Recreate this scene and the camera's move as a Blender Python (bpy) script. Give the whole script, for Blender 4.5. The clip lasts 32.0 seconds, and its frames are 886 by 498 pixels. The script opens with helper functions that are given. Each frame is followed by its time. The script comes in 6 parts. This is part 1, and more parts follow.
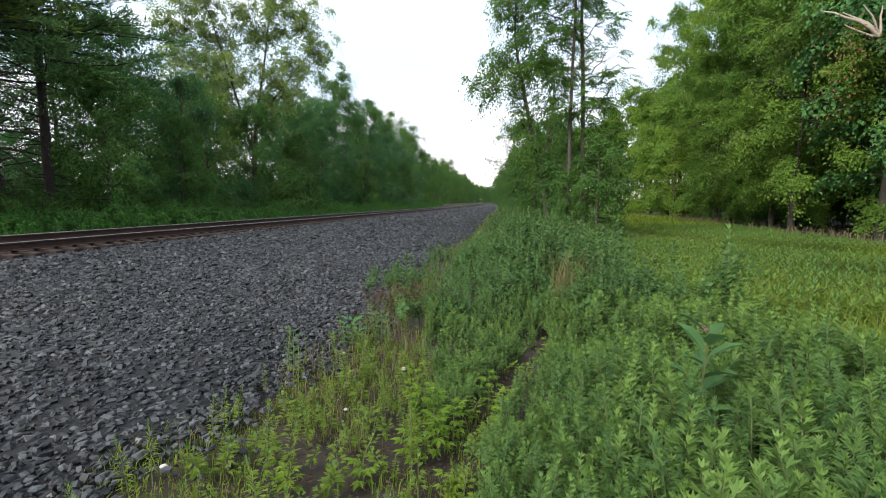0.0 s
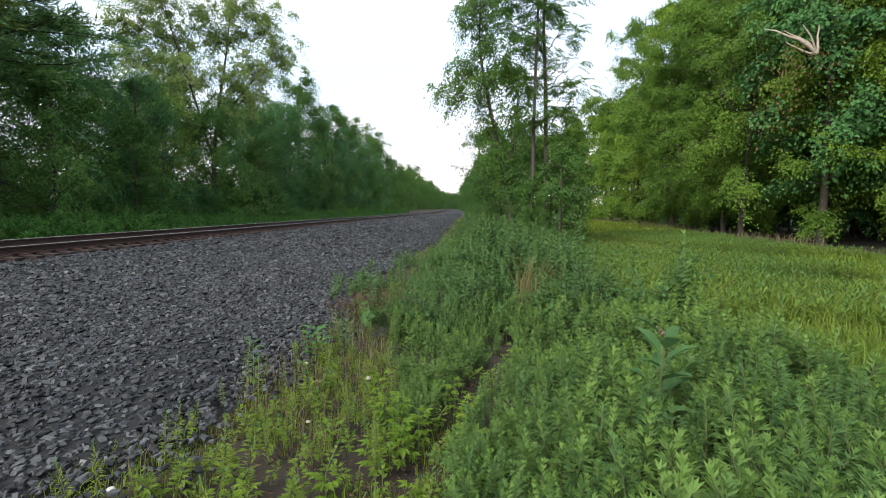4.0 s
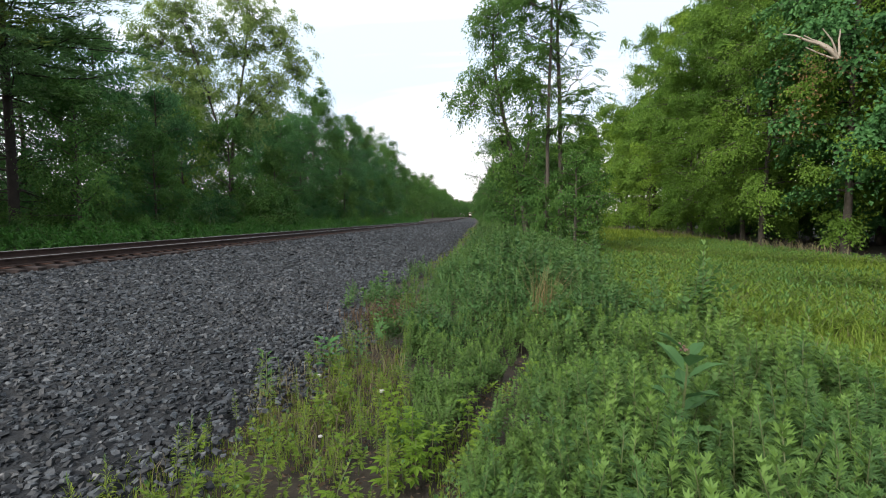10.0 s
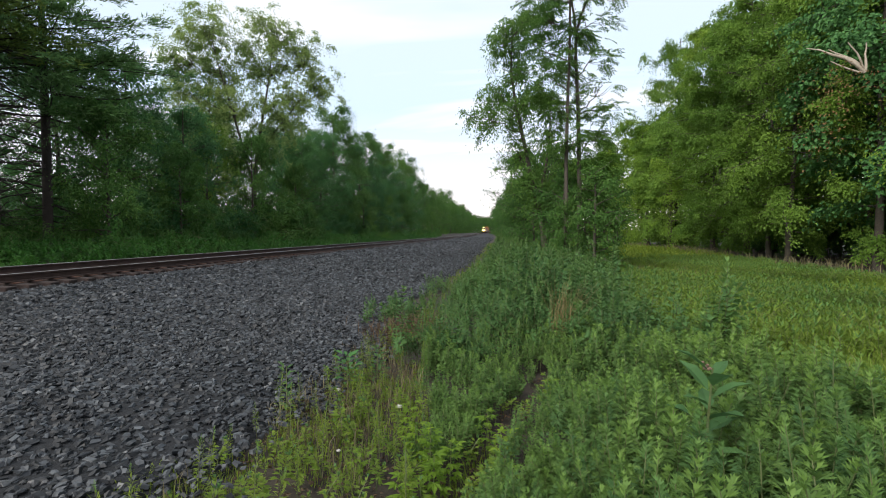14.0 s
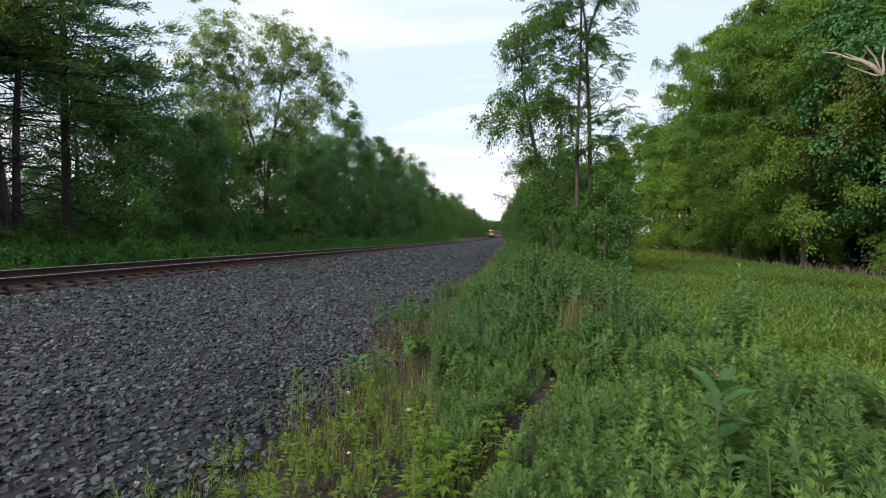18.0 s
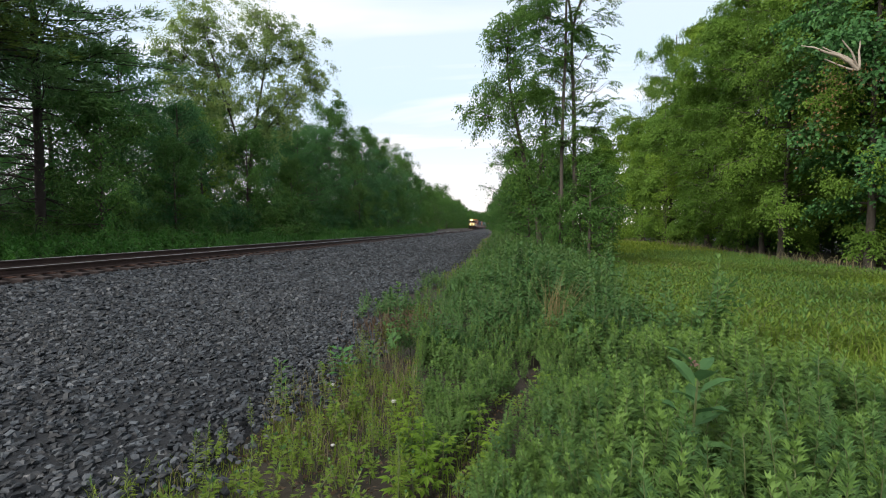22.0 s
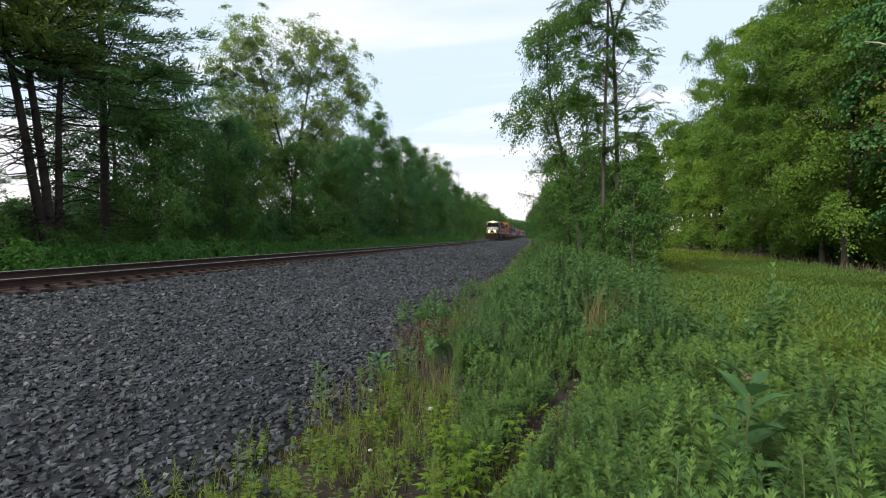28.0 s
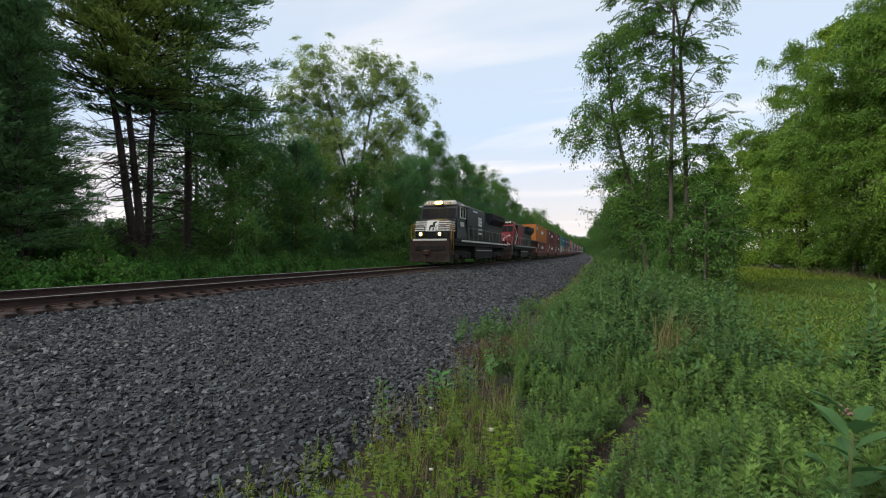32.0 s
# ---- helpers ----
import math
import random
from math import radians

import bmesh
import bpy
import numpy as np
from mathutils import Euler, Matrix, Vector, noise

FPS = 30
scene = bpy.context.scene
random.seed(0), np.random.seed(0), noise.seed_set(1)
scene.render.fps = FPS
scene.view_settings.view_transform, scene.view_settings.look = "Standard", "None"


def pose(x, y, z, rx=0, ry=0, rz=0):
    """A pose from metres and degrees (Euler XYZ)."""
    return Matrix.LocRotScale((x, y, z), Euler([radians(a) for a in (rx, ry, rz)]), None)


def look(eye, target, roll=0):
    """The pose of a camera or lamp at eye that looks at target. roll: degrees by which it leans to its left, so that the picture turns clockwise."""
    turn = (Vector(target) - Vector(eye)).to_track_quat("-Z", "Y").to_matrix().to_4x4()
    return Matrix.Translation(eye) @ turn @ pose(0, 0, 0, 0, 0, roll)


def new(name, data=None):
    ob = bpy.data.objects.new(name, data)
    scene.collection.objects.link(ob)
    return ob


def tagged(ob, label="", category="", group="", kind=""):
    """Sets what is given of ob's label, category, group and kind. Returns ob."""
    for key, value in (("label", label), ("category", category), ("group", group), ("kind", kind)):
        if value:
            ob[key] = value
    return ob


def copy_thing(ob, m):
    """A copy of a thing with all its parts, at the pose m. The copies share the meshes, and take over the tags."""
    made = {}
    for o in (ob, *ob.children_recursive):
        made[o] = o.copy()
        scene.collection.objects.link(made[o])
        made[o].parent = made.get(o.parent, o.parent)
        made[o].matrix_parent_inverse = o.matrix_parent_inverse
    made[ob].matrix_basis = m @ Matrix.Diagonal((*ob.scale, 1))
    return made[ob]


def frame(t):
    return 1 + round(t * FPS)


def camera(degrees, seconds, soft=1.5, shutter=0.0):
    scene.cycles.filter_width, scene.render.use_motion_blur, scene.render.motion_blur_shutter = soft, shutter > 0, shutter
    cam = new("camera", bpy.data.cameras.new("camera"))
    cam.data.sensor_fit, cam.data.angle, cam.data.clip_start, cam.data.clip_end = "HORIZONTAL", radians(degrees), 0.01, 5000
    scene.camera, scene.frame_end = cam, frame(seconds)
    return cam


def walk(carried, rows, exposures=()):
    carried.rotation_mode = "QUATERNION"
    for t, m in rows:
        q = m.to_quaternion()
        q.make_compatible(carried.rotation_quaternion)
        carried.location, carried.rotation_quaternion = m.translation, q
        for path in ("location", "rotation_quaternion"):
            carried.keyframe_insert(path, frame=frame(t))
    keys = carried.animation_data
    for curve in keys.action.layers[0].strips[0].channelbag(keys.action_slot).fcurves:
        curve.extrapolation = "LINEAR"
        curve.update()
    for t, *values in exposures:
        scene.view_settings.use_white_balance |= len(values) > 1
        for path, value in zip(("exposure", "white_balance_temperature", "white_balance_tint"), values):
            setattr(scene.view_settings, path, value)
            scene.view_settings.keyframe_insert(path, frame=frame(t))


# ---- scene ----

# ================= camera and walk =================
cam = camera(87.67, 32.0, soft=1.1)
PATH = [
    (0.0, -0.005, -0.049, 1.571, 7.742, -5.886, -0.125),
    (0.5, 0.007, -0.036, 1.579, 6.471, -5.731, -0.107),
    (1.0, 0.009, -0.030, 1.569, 5.625, -5.567, -0.146),
    (1.5, 0.018, -0.035, 1.578, 4.750, -5.500, -0.123),
    (2.0, -0.002, -0.010, 1.570, 4.198, -5.376, -0.131),
    (2.5, 0.003, -0.036, 1.585, 3.976, -5.314, -0.061),
    (3.0, -0.008, -0.030, 1.578, 3.758, -5.278, -0.035),
    (3.5, 0.009, -0.037, 1.577, 3.587, -5.204, -0.090),
    (5.5, 0.015, -0.020, 1.579, 3.827, -4.959, -0.094),
    (6.0, 0.013, -0.018, 1.580, 3.908, -4.958, -0.066),
    (6.5, 0.004, -0.011, 1.577, 4.036, -5.041, -0.063),
    (7.0, 0.005, -0.026, 1.590, 4.442, -5.271, -0.090),
    (7.5, -0.002, -0.009, 1.580, 4.789, -5.617, -0.186),
    (8.0, 0.048, 0.035, 1.574, 4.474, -5.655, -0.295),
    (8.5, 0.043, 0.010, 1.580, 4.336, -5.316, -0.350),
    (9.0, 0.047, 0.014, 1.580, 4.633, -4.833, -0.365),
    (9.5, 0.031, 0.004, 1.587, 5.088, -4.290, -0.375),
    (10.0, 0.007, 0.021, 1.600, 5.316, -4.105, -0.301),
    (10.5, 0.010, 0.026, 1.601, 5.672, -3.917, -0.341),
    (11.0, -0.001, 0.029, 1.598, 6.052, -3.739, -0.297),
    (11.5, -0.001, 0.031, 1.599, 6.353, -3.618, -0.263),
    (12.0, -0.000, 0.022, 1.598, 6.662, -3.196, -0.217),
    (12.5, -0.001, 0.015, 1.595, 7.007, -2.852, -0.207),
    (13.0, -0.000, 0.000, 1.600, 7.234, -2.625, -0.184),
    (13.5, -0.006, 0.001, 1.597, 7.360, -2.373, -0.152),
    (14.0, 0.002, -0.006, 1.602, 7.527, -2.176, -0.147),
    (14.5, 0.010, -0.031, 1.613, 7.667, -1.883, -0.109),
    (16.5, 0.013, -0.044, 1.609, 8.603, -1.586, -0.062),
    (17.0, 0.015, -0.044, 1.608, 8.636, -1.629, -0.020),
    (17.5, 0.012, -0.045, 1.610, 8.698, -1.671, -0.007),
    (18.0, 0.014, -0.046, 1.613, 8.820, -1.675, 0.034),
    (18.5, 0.013, -0.050, 1.611, 8.894, -1.636, 0.030),
    (19.0, 0.016, -0.057, 1.614, 8.959, -1.615, 0.025),
    (19.5, 0.013, -0.052, 1.613, 8.987, -1.617, 0.035),
    (20.0, 0.012, -0.051, 1.613, 8.980, -1.639, 0.058),
    (20.5, 0.017, -0.054, 1.618, 8.608, -1.898, 0.103),
    (21.0, 0.021, -0.046, 1.617, 7.896, -2.291, 0.081),
    (21.5, 0.020, -0.021, 1.615, 7.374, -2.593, 0.050),
    (22.0, 0.024, -0.035, 1.619, 7.019, -2.799, 0.038),
    (22.5, 0.028, -0.032, 1.618, 6.875, -2.945, 0.040),
    (23.0, 0.026, -0.031, 1.616, 7.081, -2.869, 0.081),
    (23.5, 0.023, -0.035, 1.613, 7.354, -2.761, 0.052),
    (24.0, 0.025, -0.033, 1.609, 7.787, -2.847, 0.062),
    (24.5, 0.043, -0.030, 1.607, 8.374, -2.908, 0.064),
    (25.0, 0.046, -0.012, 1.605, 8.910, -2.905, 0.088),
    (25.5, 0.048, -0.001, 1.606, 9.701, -2.800, 0.056),
    (27.5, 0.038, -0.017, 1.604, 11.469, -1.941, 0.017),
    (28.0, 0.039, -0.027, 1.604, 11.868, -1.724, -0.056),
    (28.5, 0.037, -0.012, 1.594, 12.270, -1.486, -0.095),
    (29.0, 0.042, -0.029, 1.600, 12.693, -1.174, -0.138),
    (29.5, 0.035, -0.032, 1.601, 13.239, -0.944, -0.110),
    (30.0, 0.033, -0.026, 1.596, 13.931, -0.790, -0.194),
    (30.5, 0.028, -0.022, 1.597, 14.850, -0.630, -0.141),
    (31.0, 0.018, -0.032, 1.607, 15.874, -0.557, -0.040),
    (31.5, 0.003, -0.024, 1.608, 17.243, -0.321, -0.001),
    (32.0, 0.009, -0.037, 1.615, 19.000, 0.351, 0.000),
]


def cam_pose(x, y, z, yaw, pitch, roll):
    return pose(x, y, z, 90 + pitch, 0, yaw) @ pose(0, 0, 0, 0, 0, roll)


EXPOSURES = [(0.0, 0.54), (3.5, 0.54), (9.0, 0.48), (13.0, 0.30), (17.0, 0.17), (25.0, 0.20), (29.0, 0.11), (32.0, -0.05)]
walk(cam, [(t, cam_pose(*r)) for t, *r in PATH], EXPOSURES)

# ================= world and sun =================
SUN_EL, SUN_AZ = 38.0, -140.0          # degrees; azimuth from +y towards +x
world = bpy.data.worlds.new("dusk_sky")
scene.world = world
world.use_nodes = True
wt = world.node_tree
wt.nodes.clear()


def wn(kind, **kw):
    n = wt.nodes.new(kind)
    for k, v in kw.items():
        n.inputs[k].default_value = v
    return n


w_out = wn("ShaderNodeOutputWorld")
w_bg = wn("ShaderNodeBackground", Strength=0.13)
w_sky = wn("ShaderNodeTexSky")
w_sky.sky_type, w_sky.sun_disc = "NISHITA", False
w_sky.sun_elevation, w_sky.sun_rotation = radians(SUN_EL), radians(SUN_AZ)
w_sky.air_density, w_sky.dust_density, w_sky.ozone_density = 1.0, 1.5, 2.0
w_tc = wn("ShaderNodeTexCoord")
w_sep = wn("ShaderNodeSeparateXYZ")
wt.links.new(w_tc.outputs["Generated"], w_sep.inputs[0])
# flat cloud layer: direction divided by height
w_add = wn("ShaderNodeMath"); w_add.operation = "ADD"; w_add.inputs[1].default_value = 0.12
wt.links.new(w_sep.outputs["Z"], w_add.inputs[0])
w_dx = wn("ShaderNodeMath"); w_dx.operation = "DIVIDE"
w_dy = wn("ShaderNodeMath"); w_dy.operation = "DIVIDE"
for w_n, ax in ((w_dx, "X"), (w_dy, "Y")):
    wt.links.new(w_sep.outputs[ax], w_n.inputs[0])
    wt.links.new(w_add.outputs[0], w_n.inputs[1])
w_sx = wn("ShaderNodeMath"); w_sx.operation = "MULTIPLY"; w_sx.inputs[1].default_value = 0.30
wt.links.new(w_dx.outputs[0], w_sx.inputs[0])
w_com = wn("ShaderNodeCombineXYZ")
wt.links.new(w_sx.outputs[0], w_com.inputs[0])
wt.links.new(w_dy.outputs[0], w_com.inputs[1])
w_noise = wn("ShaderNodeTexNoise", Scale=1.15, Detail=5.0, Roughness=0.5, Distortion=0.3)
wt.links.new(w_com.outputs[0], w_noise.inputs["Vector"])
w_ramp = wn("ShaderNodeValToRGB")
w_ramp.color_ramp.elements[0].position, w_ramp.color_ramp.elements[1].position = 0.50, 0.66
wt.links.new(w_noise.outputs["Fac"], w_ramp.inputs[0])
w_haze = wn("ShaderNodeMapRange")
w_haze.inputs["From Min"].default_value, w_haze.inputs["From Max"].default_value = 0.0, 0.45
w_haze.inputs["To Min"].default_value, w_haze.inputs["To Max"].default_value = 0.95, 0.80
wt.links.new(w_sep.outputs["Z"], w_haze.inputs["Value"])
w_mix1 = wn("ShaderNodeMix"); w_mix1.data_type = "RGBA"
w_grad = wn("ShaderNodeValToRGB")
for w_el, (w_p, w_c) in zip((w_grad.color_ramp.elements[0], w_grad.color_ramp.elements[1], w_grad.color_ramp.elements.new(0.25)), ((0.02, (0.93, 0.84, 0.80)), (0.62, (0.42, 0.63, 0.98)), (0.25, (0.66, 0.80, 0.98)))):
    w_el.position, w_el.color = w_p, (*w_c, 1)
wt.links.new(w_sep.outputs["Z"], w_grad.inputs[0])
w_gain = wn("ShaderNodeVectorMath"); w_gain.operation = "SCALE"; w_gain.inputs["Scale"].default_value = 8.7
wt.links.new(w_grad.outputs[0], w_gain.inputs[0])
wt.links.new(w_gain.outputs[0], w_mix1.inputs["B"])
wt.links.new(w_haze.outputs[0], w_mix1.inputs["Factor"])
wt.links.new(w_sky.outputs[0], w_mix1.inputs["A"])
w_mix2 = wn("ShaderNodeMix"); w_mix2.data_type = "RGBA"
w_mix2.inputs["B"].default_value = (8.6, 8.3, 8.3, 1)
wt.links.new(w_ramp.outputs[0], w_mix2.inputs["Factor"])
wt.links.new(w_mix1.outputs["Result"], w_mix2.inputs["A"])
wt.links.new(w_mix2.outputs["Result"], w_bg.inputs["Color"])
wt.links.new(w_bg.outputs[0], w_out.inputs[0])

sun = new("sun", bpy.data.lights.new("sun", "SUN"))
sun.data.energy, sun.data.angle, sun.data.color = 3.6, radians(50), (1.0, 0.94, 0.85)
sun_dir = Vector((math.sin(radians(SUN_AZ)) * math.cos(radians(SUN_EL)), math.cos(radians(SUN_AZ)) * math.cos(radians(SUN_EL)), math.sin(radians(SUN_EL))))
sun.matrix_world = look(sun_dir * 50, (0, 0, 0))

# ================= materials =================


class Mat:
    """A node material with a principled shader and a few chained textures."""

    def __init__(self, name, rough=0.7, metal=0.0):
        self.m = bpy.data.materials.new(name)
        self.m.use_nodes = True
        self.t = self.m.node_tree
        self.b = self.t.nodes["Principled BSDF"]
        self.b.inputs["Roughness"].default_value = rough
        self.b.inputs["Metallic"].default_value = metal

    def n(self, kind, **kw):
        nd = self.t.nodes.new(kind)
        for k, v in kw.items():
            nd.inputs[k].default_value = v
        return nd

    def link(self, a, b):
        self.t.links.new(a, b)

    def noise(self, scale, detail=4.0, rough=0.6, space="Object"):
        tc = self.n("ShaderNodeTexCoord")
        nz = self.n("ShaderNodeTexNoise", Scale=scale, Detail=detail, Roughness=rough)
        self.link(tc.outputs[space], nz.inputs["Vector"])
        return nz.outputs["Fac"]

    def ramp(self, fac, stops):
        r = self.n("ShaderNodeValToRGB")
        e = r.color_ramp.elements
        while len(e) < len(stops):
            e.new(0.5)
        for el, (p, c) in zip(e, stops):
            el.position, el.color = p, (*c, 1)
        self.link(fac, r.inputs[0])
        return r.outputs[0]

    def mix(self, fac, a, b, mode="MIX"):
        x = self.n("ShaderNodeMix")
        x.data_type, x.blend_type = "RGBA", mode
        for v, key in ((fac, "Factor"), (a, "A"), (b, "B")):
            if isinstance(v, tuple):
                x.inputs[key].default_value = (*v, 1)
            elif isinstance(v, (int, float)):
                x.inputs[key].default_value = v
            else:
                self.link(v, x.inputs[key])
        return x.outputs["Result"]

    def bump(self, fac, strength=0.4, dist=0.02):
        b = self.n("ShaderNodeBump", Strength=strength, Distance=dist)
        self.link(fac, b.inputs["Height"])
        self.link(b.outputs[0], self.b.inputs["Normal"])

    def color(self, c):
        if isinstance(c, tuple):
            self.b.inputs["Base Color"].default_value = (*c, 1)
        else:
            self.link(c, self.b.inputs["Base Color"])
        return self


def plain_mat(name, a, b, scale=6.0, rough=0.6, metal=0.0, bump=0.15, fine=60.0):
    """Two-scale mottled surface between colours a and b."""
    m = Mat(name, rough, metal)
    big, small = m.noise(scale), m.noise(fine, 6.0)
    c = m.ramp(big, [(0.3, a), (0.7, b)])
    grain = m.ramp(small, [(0.25, (0.75, 0.75, 0.75)), (0.75, (1.15, 1.15, 1.15))])
    m.color(m.mix(1.0, c, grain, "MULTIPLY"))
    m.bump(small, bump, 0.01)
    return m.m


def leaf_mat(name, dark, mid, light, trans=0.35, rough=0.55, patch=0.15):
    """Leaves: colour varies leaf by leaf, tree by tree and in broad patches; some light passes through."""
    m = Mat(name, rough)
    dark, light = (tuple(0.55 * a + 0.45 * b for a, b in zip(end, mid)) for end in (dark, light))
    geo, info = m.n("ShaderNodeNewGeometry"), m.n("ShaderNodeObjectInfo")
    c = m.ramp(geo.outputs["Random Per Island"], [(0.0, dark), (0.5, mid), (1.0, light)])
    tint = m.ramp(info.outputs["Random"], [(0.0, (0.78, 0.86, 0.85)), (0.5, (1, 1, 1)), (1.0, (1.18, 1.10, 0.85))])
    c = m.mix(1.0, c, tint, "MULTIPLY")
    pn = m.ramp(m.noise(patch, 3.0), [(0.3, (0.70, 0.78, 0.80)), (0.7, (1.2, 1.15, 1.0))])
    c = m.mix(1.0, c, pn, "MULTIPLY")
    m.color(c)
    m.b.inputs["Specular IOR Level"].default_value = 0.18
    tr = m.n("ShaderNodeBsdfTranslucent")
    m.link(c, tr.inputs["Color"])
    mx = m.n("ShaderNodeMixShader", Fac=trans)
    m.link(m.b.outputs[0], mx.inputs[1])
    m.link(tr.outputs[0], mx.inputs[2])
    m.link(mx.outputs[0], m.t.nodes["Material Output"].inputs["Surface"])
    return m.m


def glow_mat(name, color, strength):
    m = Mat(name, 0.2)
    m.color(color)
    m.b.inputs["Emission Color"].default_value = (*color, 1)
    m.b.inputs["Emission Strength"].default_value = strength
    return m.m


def stone_mat(name):
    m = Mat(name, 0.62)
    geo, info = m.n("ShaderNodeNewGeometry"), m.n("ShaderNodeObjectInfo")
    rnd = m.n("ShaderNodeMath"); rnd.operation = "ADD"
    m.link(geo.outputs["Random Per Island"], rnd.inputs[0])
    m.link(info.outputs["Random"], rnd.inputs[1])
    fr = m.n("ShaderNodeMath"); fr.operation = "FRACT"
    m.link(rnd.outputs[0], fr.inputs[0])
    c = m.ramp(fr.outputs[0], [(0.0, (0.0035, 0.005, 0.0075)), (0.45, (0.0105, 0.0138, 0.018)), (0.8, (0.035, 0.0425, 0.052)), (0.97, (0.076, 0.088, 0.100)), (1.0, (0.11, 0.115, 0.12))])
    brown = m.ramp(m.noise(0.35, 3.0), [(0.4, (1, 1, 1)), (0.7, (1.03, 0.96, 0.92))])
    c = m.mix(1.0, c, brown, "MULTIPLY")
    g = m.noise(70.0, 5.0)
    c = m.mix(1.0, c, m.ramp(g, [(0.3, (0.75, 0.75, 0.75)), (0.7, (1.2, 1.2, 1.2))]), "MULTIPLY")
    m.color(c)
    m.bump(g, 0.4, 0.006)
    return m.m


def ballast_bed_mat():
    """Dark grit and stone dust, with small chips in it; shade between stones is coloured in."""
    m = Mat("crushed_stone_bed", 0.95)
    tc = m.n("ShaderNodeTexCoord")
    vor = m.n("ShaderNodeTexVoronoi", Scale=55.0)
    m.link(tc.outputs["Object"], vor.inputs["Vector"])
    # fines darkened to near-black: the shade in gaps between loose stones, as colour
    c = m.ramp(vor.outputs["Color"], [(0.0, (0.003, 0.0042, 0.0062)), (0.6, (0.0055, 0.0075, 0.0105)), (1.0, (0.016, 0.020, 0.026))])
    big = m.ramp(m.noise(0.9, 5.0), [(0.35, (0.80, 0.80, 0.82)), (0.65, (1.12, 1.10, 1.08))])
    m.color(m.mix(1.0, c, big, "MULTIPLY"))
    m.bump(m.mix(1.0, vor.outputs["Distance"], (1, 1, 1), "SUBTRACT"), 0.4, 0.012)
    return m.m


M_BED = ballast_bed_mat()
M_STONE = stone_mat("ballast_stone")
M_SOIL = plain_mat("leaf_littered_soil", (0.016, 0.013, 0.010), (0.046, 0.037, 0.026), 6.0, 0.95, 0, 0.6, 40.0)
M_TURF = plain_mat("meadow_turf", (0.030, 0.050, 0.014), (0.065, 0.085, 0.026), 0.3, 0.95, 0, 0.6, 25.0)
M_RAIL = plain_mat("rusted_rail_side", (0.028, 0.016, 0.013), (0.055, 0.030, 0.024), 4.0, 0.8, 0.2, 0.3, 90.0)
M_RAILTOP = plain_mat("worn_rail_head", (0.32, 0.30, 0.29), (0.42, 0.40, 0.38), 4.0, 0.35, 0.9, 0.03, 90.0)
M_TIE = plain_mat("weathered_creosote_wood", (0.014, 0.009, 0.008), (0.040, 0.025, 0.022), 5.0, 0.9, 0, 0.4, 50.0)
M_PLATE = plain_mat("rusty_steel_plate", (0.07, 0.035, 0.025), (0.12, 0.06, 0.04), 8.0, 0.85, 0.3, 0.3, 80.0)
M_BARK = plain_mat("grey_brown_bark", (0.045, 0.038, 0.030), (0.10, 0.085, 0.068), 1.5, 0.95, 0, 0.8, 22.0)
M_PBARK = plain_mat("dark_pine_bark", (0.022, 0.018, 0.015), (0.050, 0.040, 0.033), 1.5, 0.95, 0, 0.8, 18.0)
M_DEADWOOD = plain_mat("bleached_dead_wood", (0.30, 0.25, 0.20), (0.45, 0.39, 0.32), 3.0, 0.9, 0, 0.5, 40.0)
M_LEAF_L = leaf_mat("oak_leaf_green", (0.041, 0.098, 0.028), (0.069, 0.158, 0.039), (0.118, 0.232, 0.052), 0.30)
M_LEAF_R = leaf_mat("maple_leaf_green", (0.087, 0.166, 0.029), (0.148, 0.258, 0.040), (0.223, 0.360, 0.062), 0.35)
M_LEAF_P = leaf_mat("poplar_leaf_green", (0.125, 0.205, 0.088), (0.205, 0.305, 0.135), (0.29, 0.405, 0.19), 0.5)
M_LEAF_M = leaf_mat("ash_leaf_green", (0.062, 0.144, 0.037), (0.108, 0.219, 0.052), (0.186, 0.32, 0.073), 0.40)
M_LEAF_DK = leaf_mat("basswood_leaf_green", (0.042, 0.120, 0.050), (0.068, 0.182, 0.071), (0.110, 0.250, 0.090), 0.30)
M_LEAF_Y = leaf_mat("young_leaf_yellow_green", (0.10, 0.175, 0.020), (0.15, 0.245, 0.028), (0.21, 0.32, 0.042), 0.45)
M_VERGE = leaf_mat("bright_verge_weed_green", (0.046, 0.135, 0.031), (0.081, 0.208, 0.045), (0.135, 0.291, 0.059), 0.35)
M_NEEDLE = leaf_mat("pine_needles", (0.070, 0.150, 0.062), (0.110, 0.222, 0.090), (0.170, 0.300, 0.115), 0.30, 0.6)
M_NEEDLE_Y = leaf_mat("pale_pine_needles", (0.136, 0.195, 0.043), (0.203, 0.274, 0.059), (0.294, 0.365, 0.085), 0.2, 0.6)
M_DEADLEAF = leaf_mat("withered_brown_leaves", (0.12, 0.075, 0.04), (0.19, 0.12, 0.06), (0.28, 0.19, 0.10), 0.25)
M_MUG = leaf_mat("mugwort_leaf", (0.050, 0.108, 0.040), (0.083, 0.163, 0.055), (0.120, 0.210, 0.070), 0.3, 0.6, 0.5)
M_BANDLEAF = leaf_mat("blue_green_weed_leaf", (0.042, 0.104, 0.042), (0.070, 0.156, 0.060), (0.110, 0.215, 0.082), 0.3, 0.6, 0.5)
M_MUGTIP = leaf_mat("mugwort_tip", (0.085, 0.168, 0.048), (0.122, 0.222, 0.064), (0.165, 0.275, 0.082), 0.35)
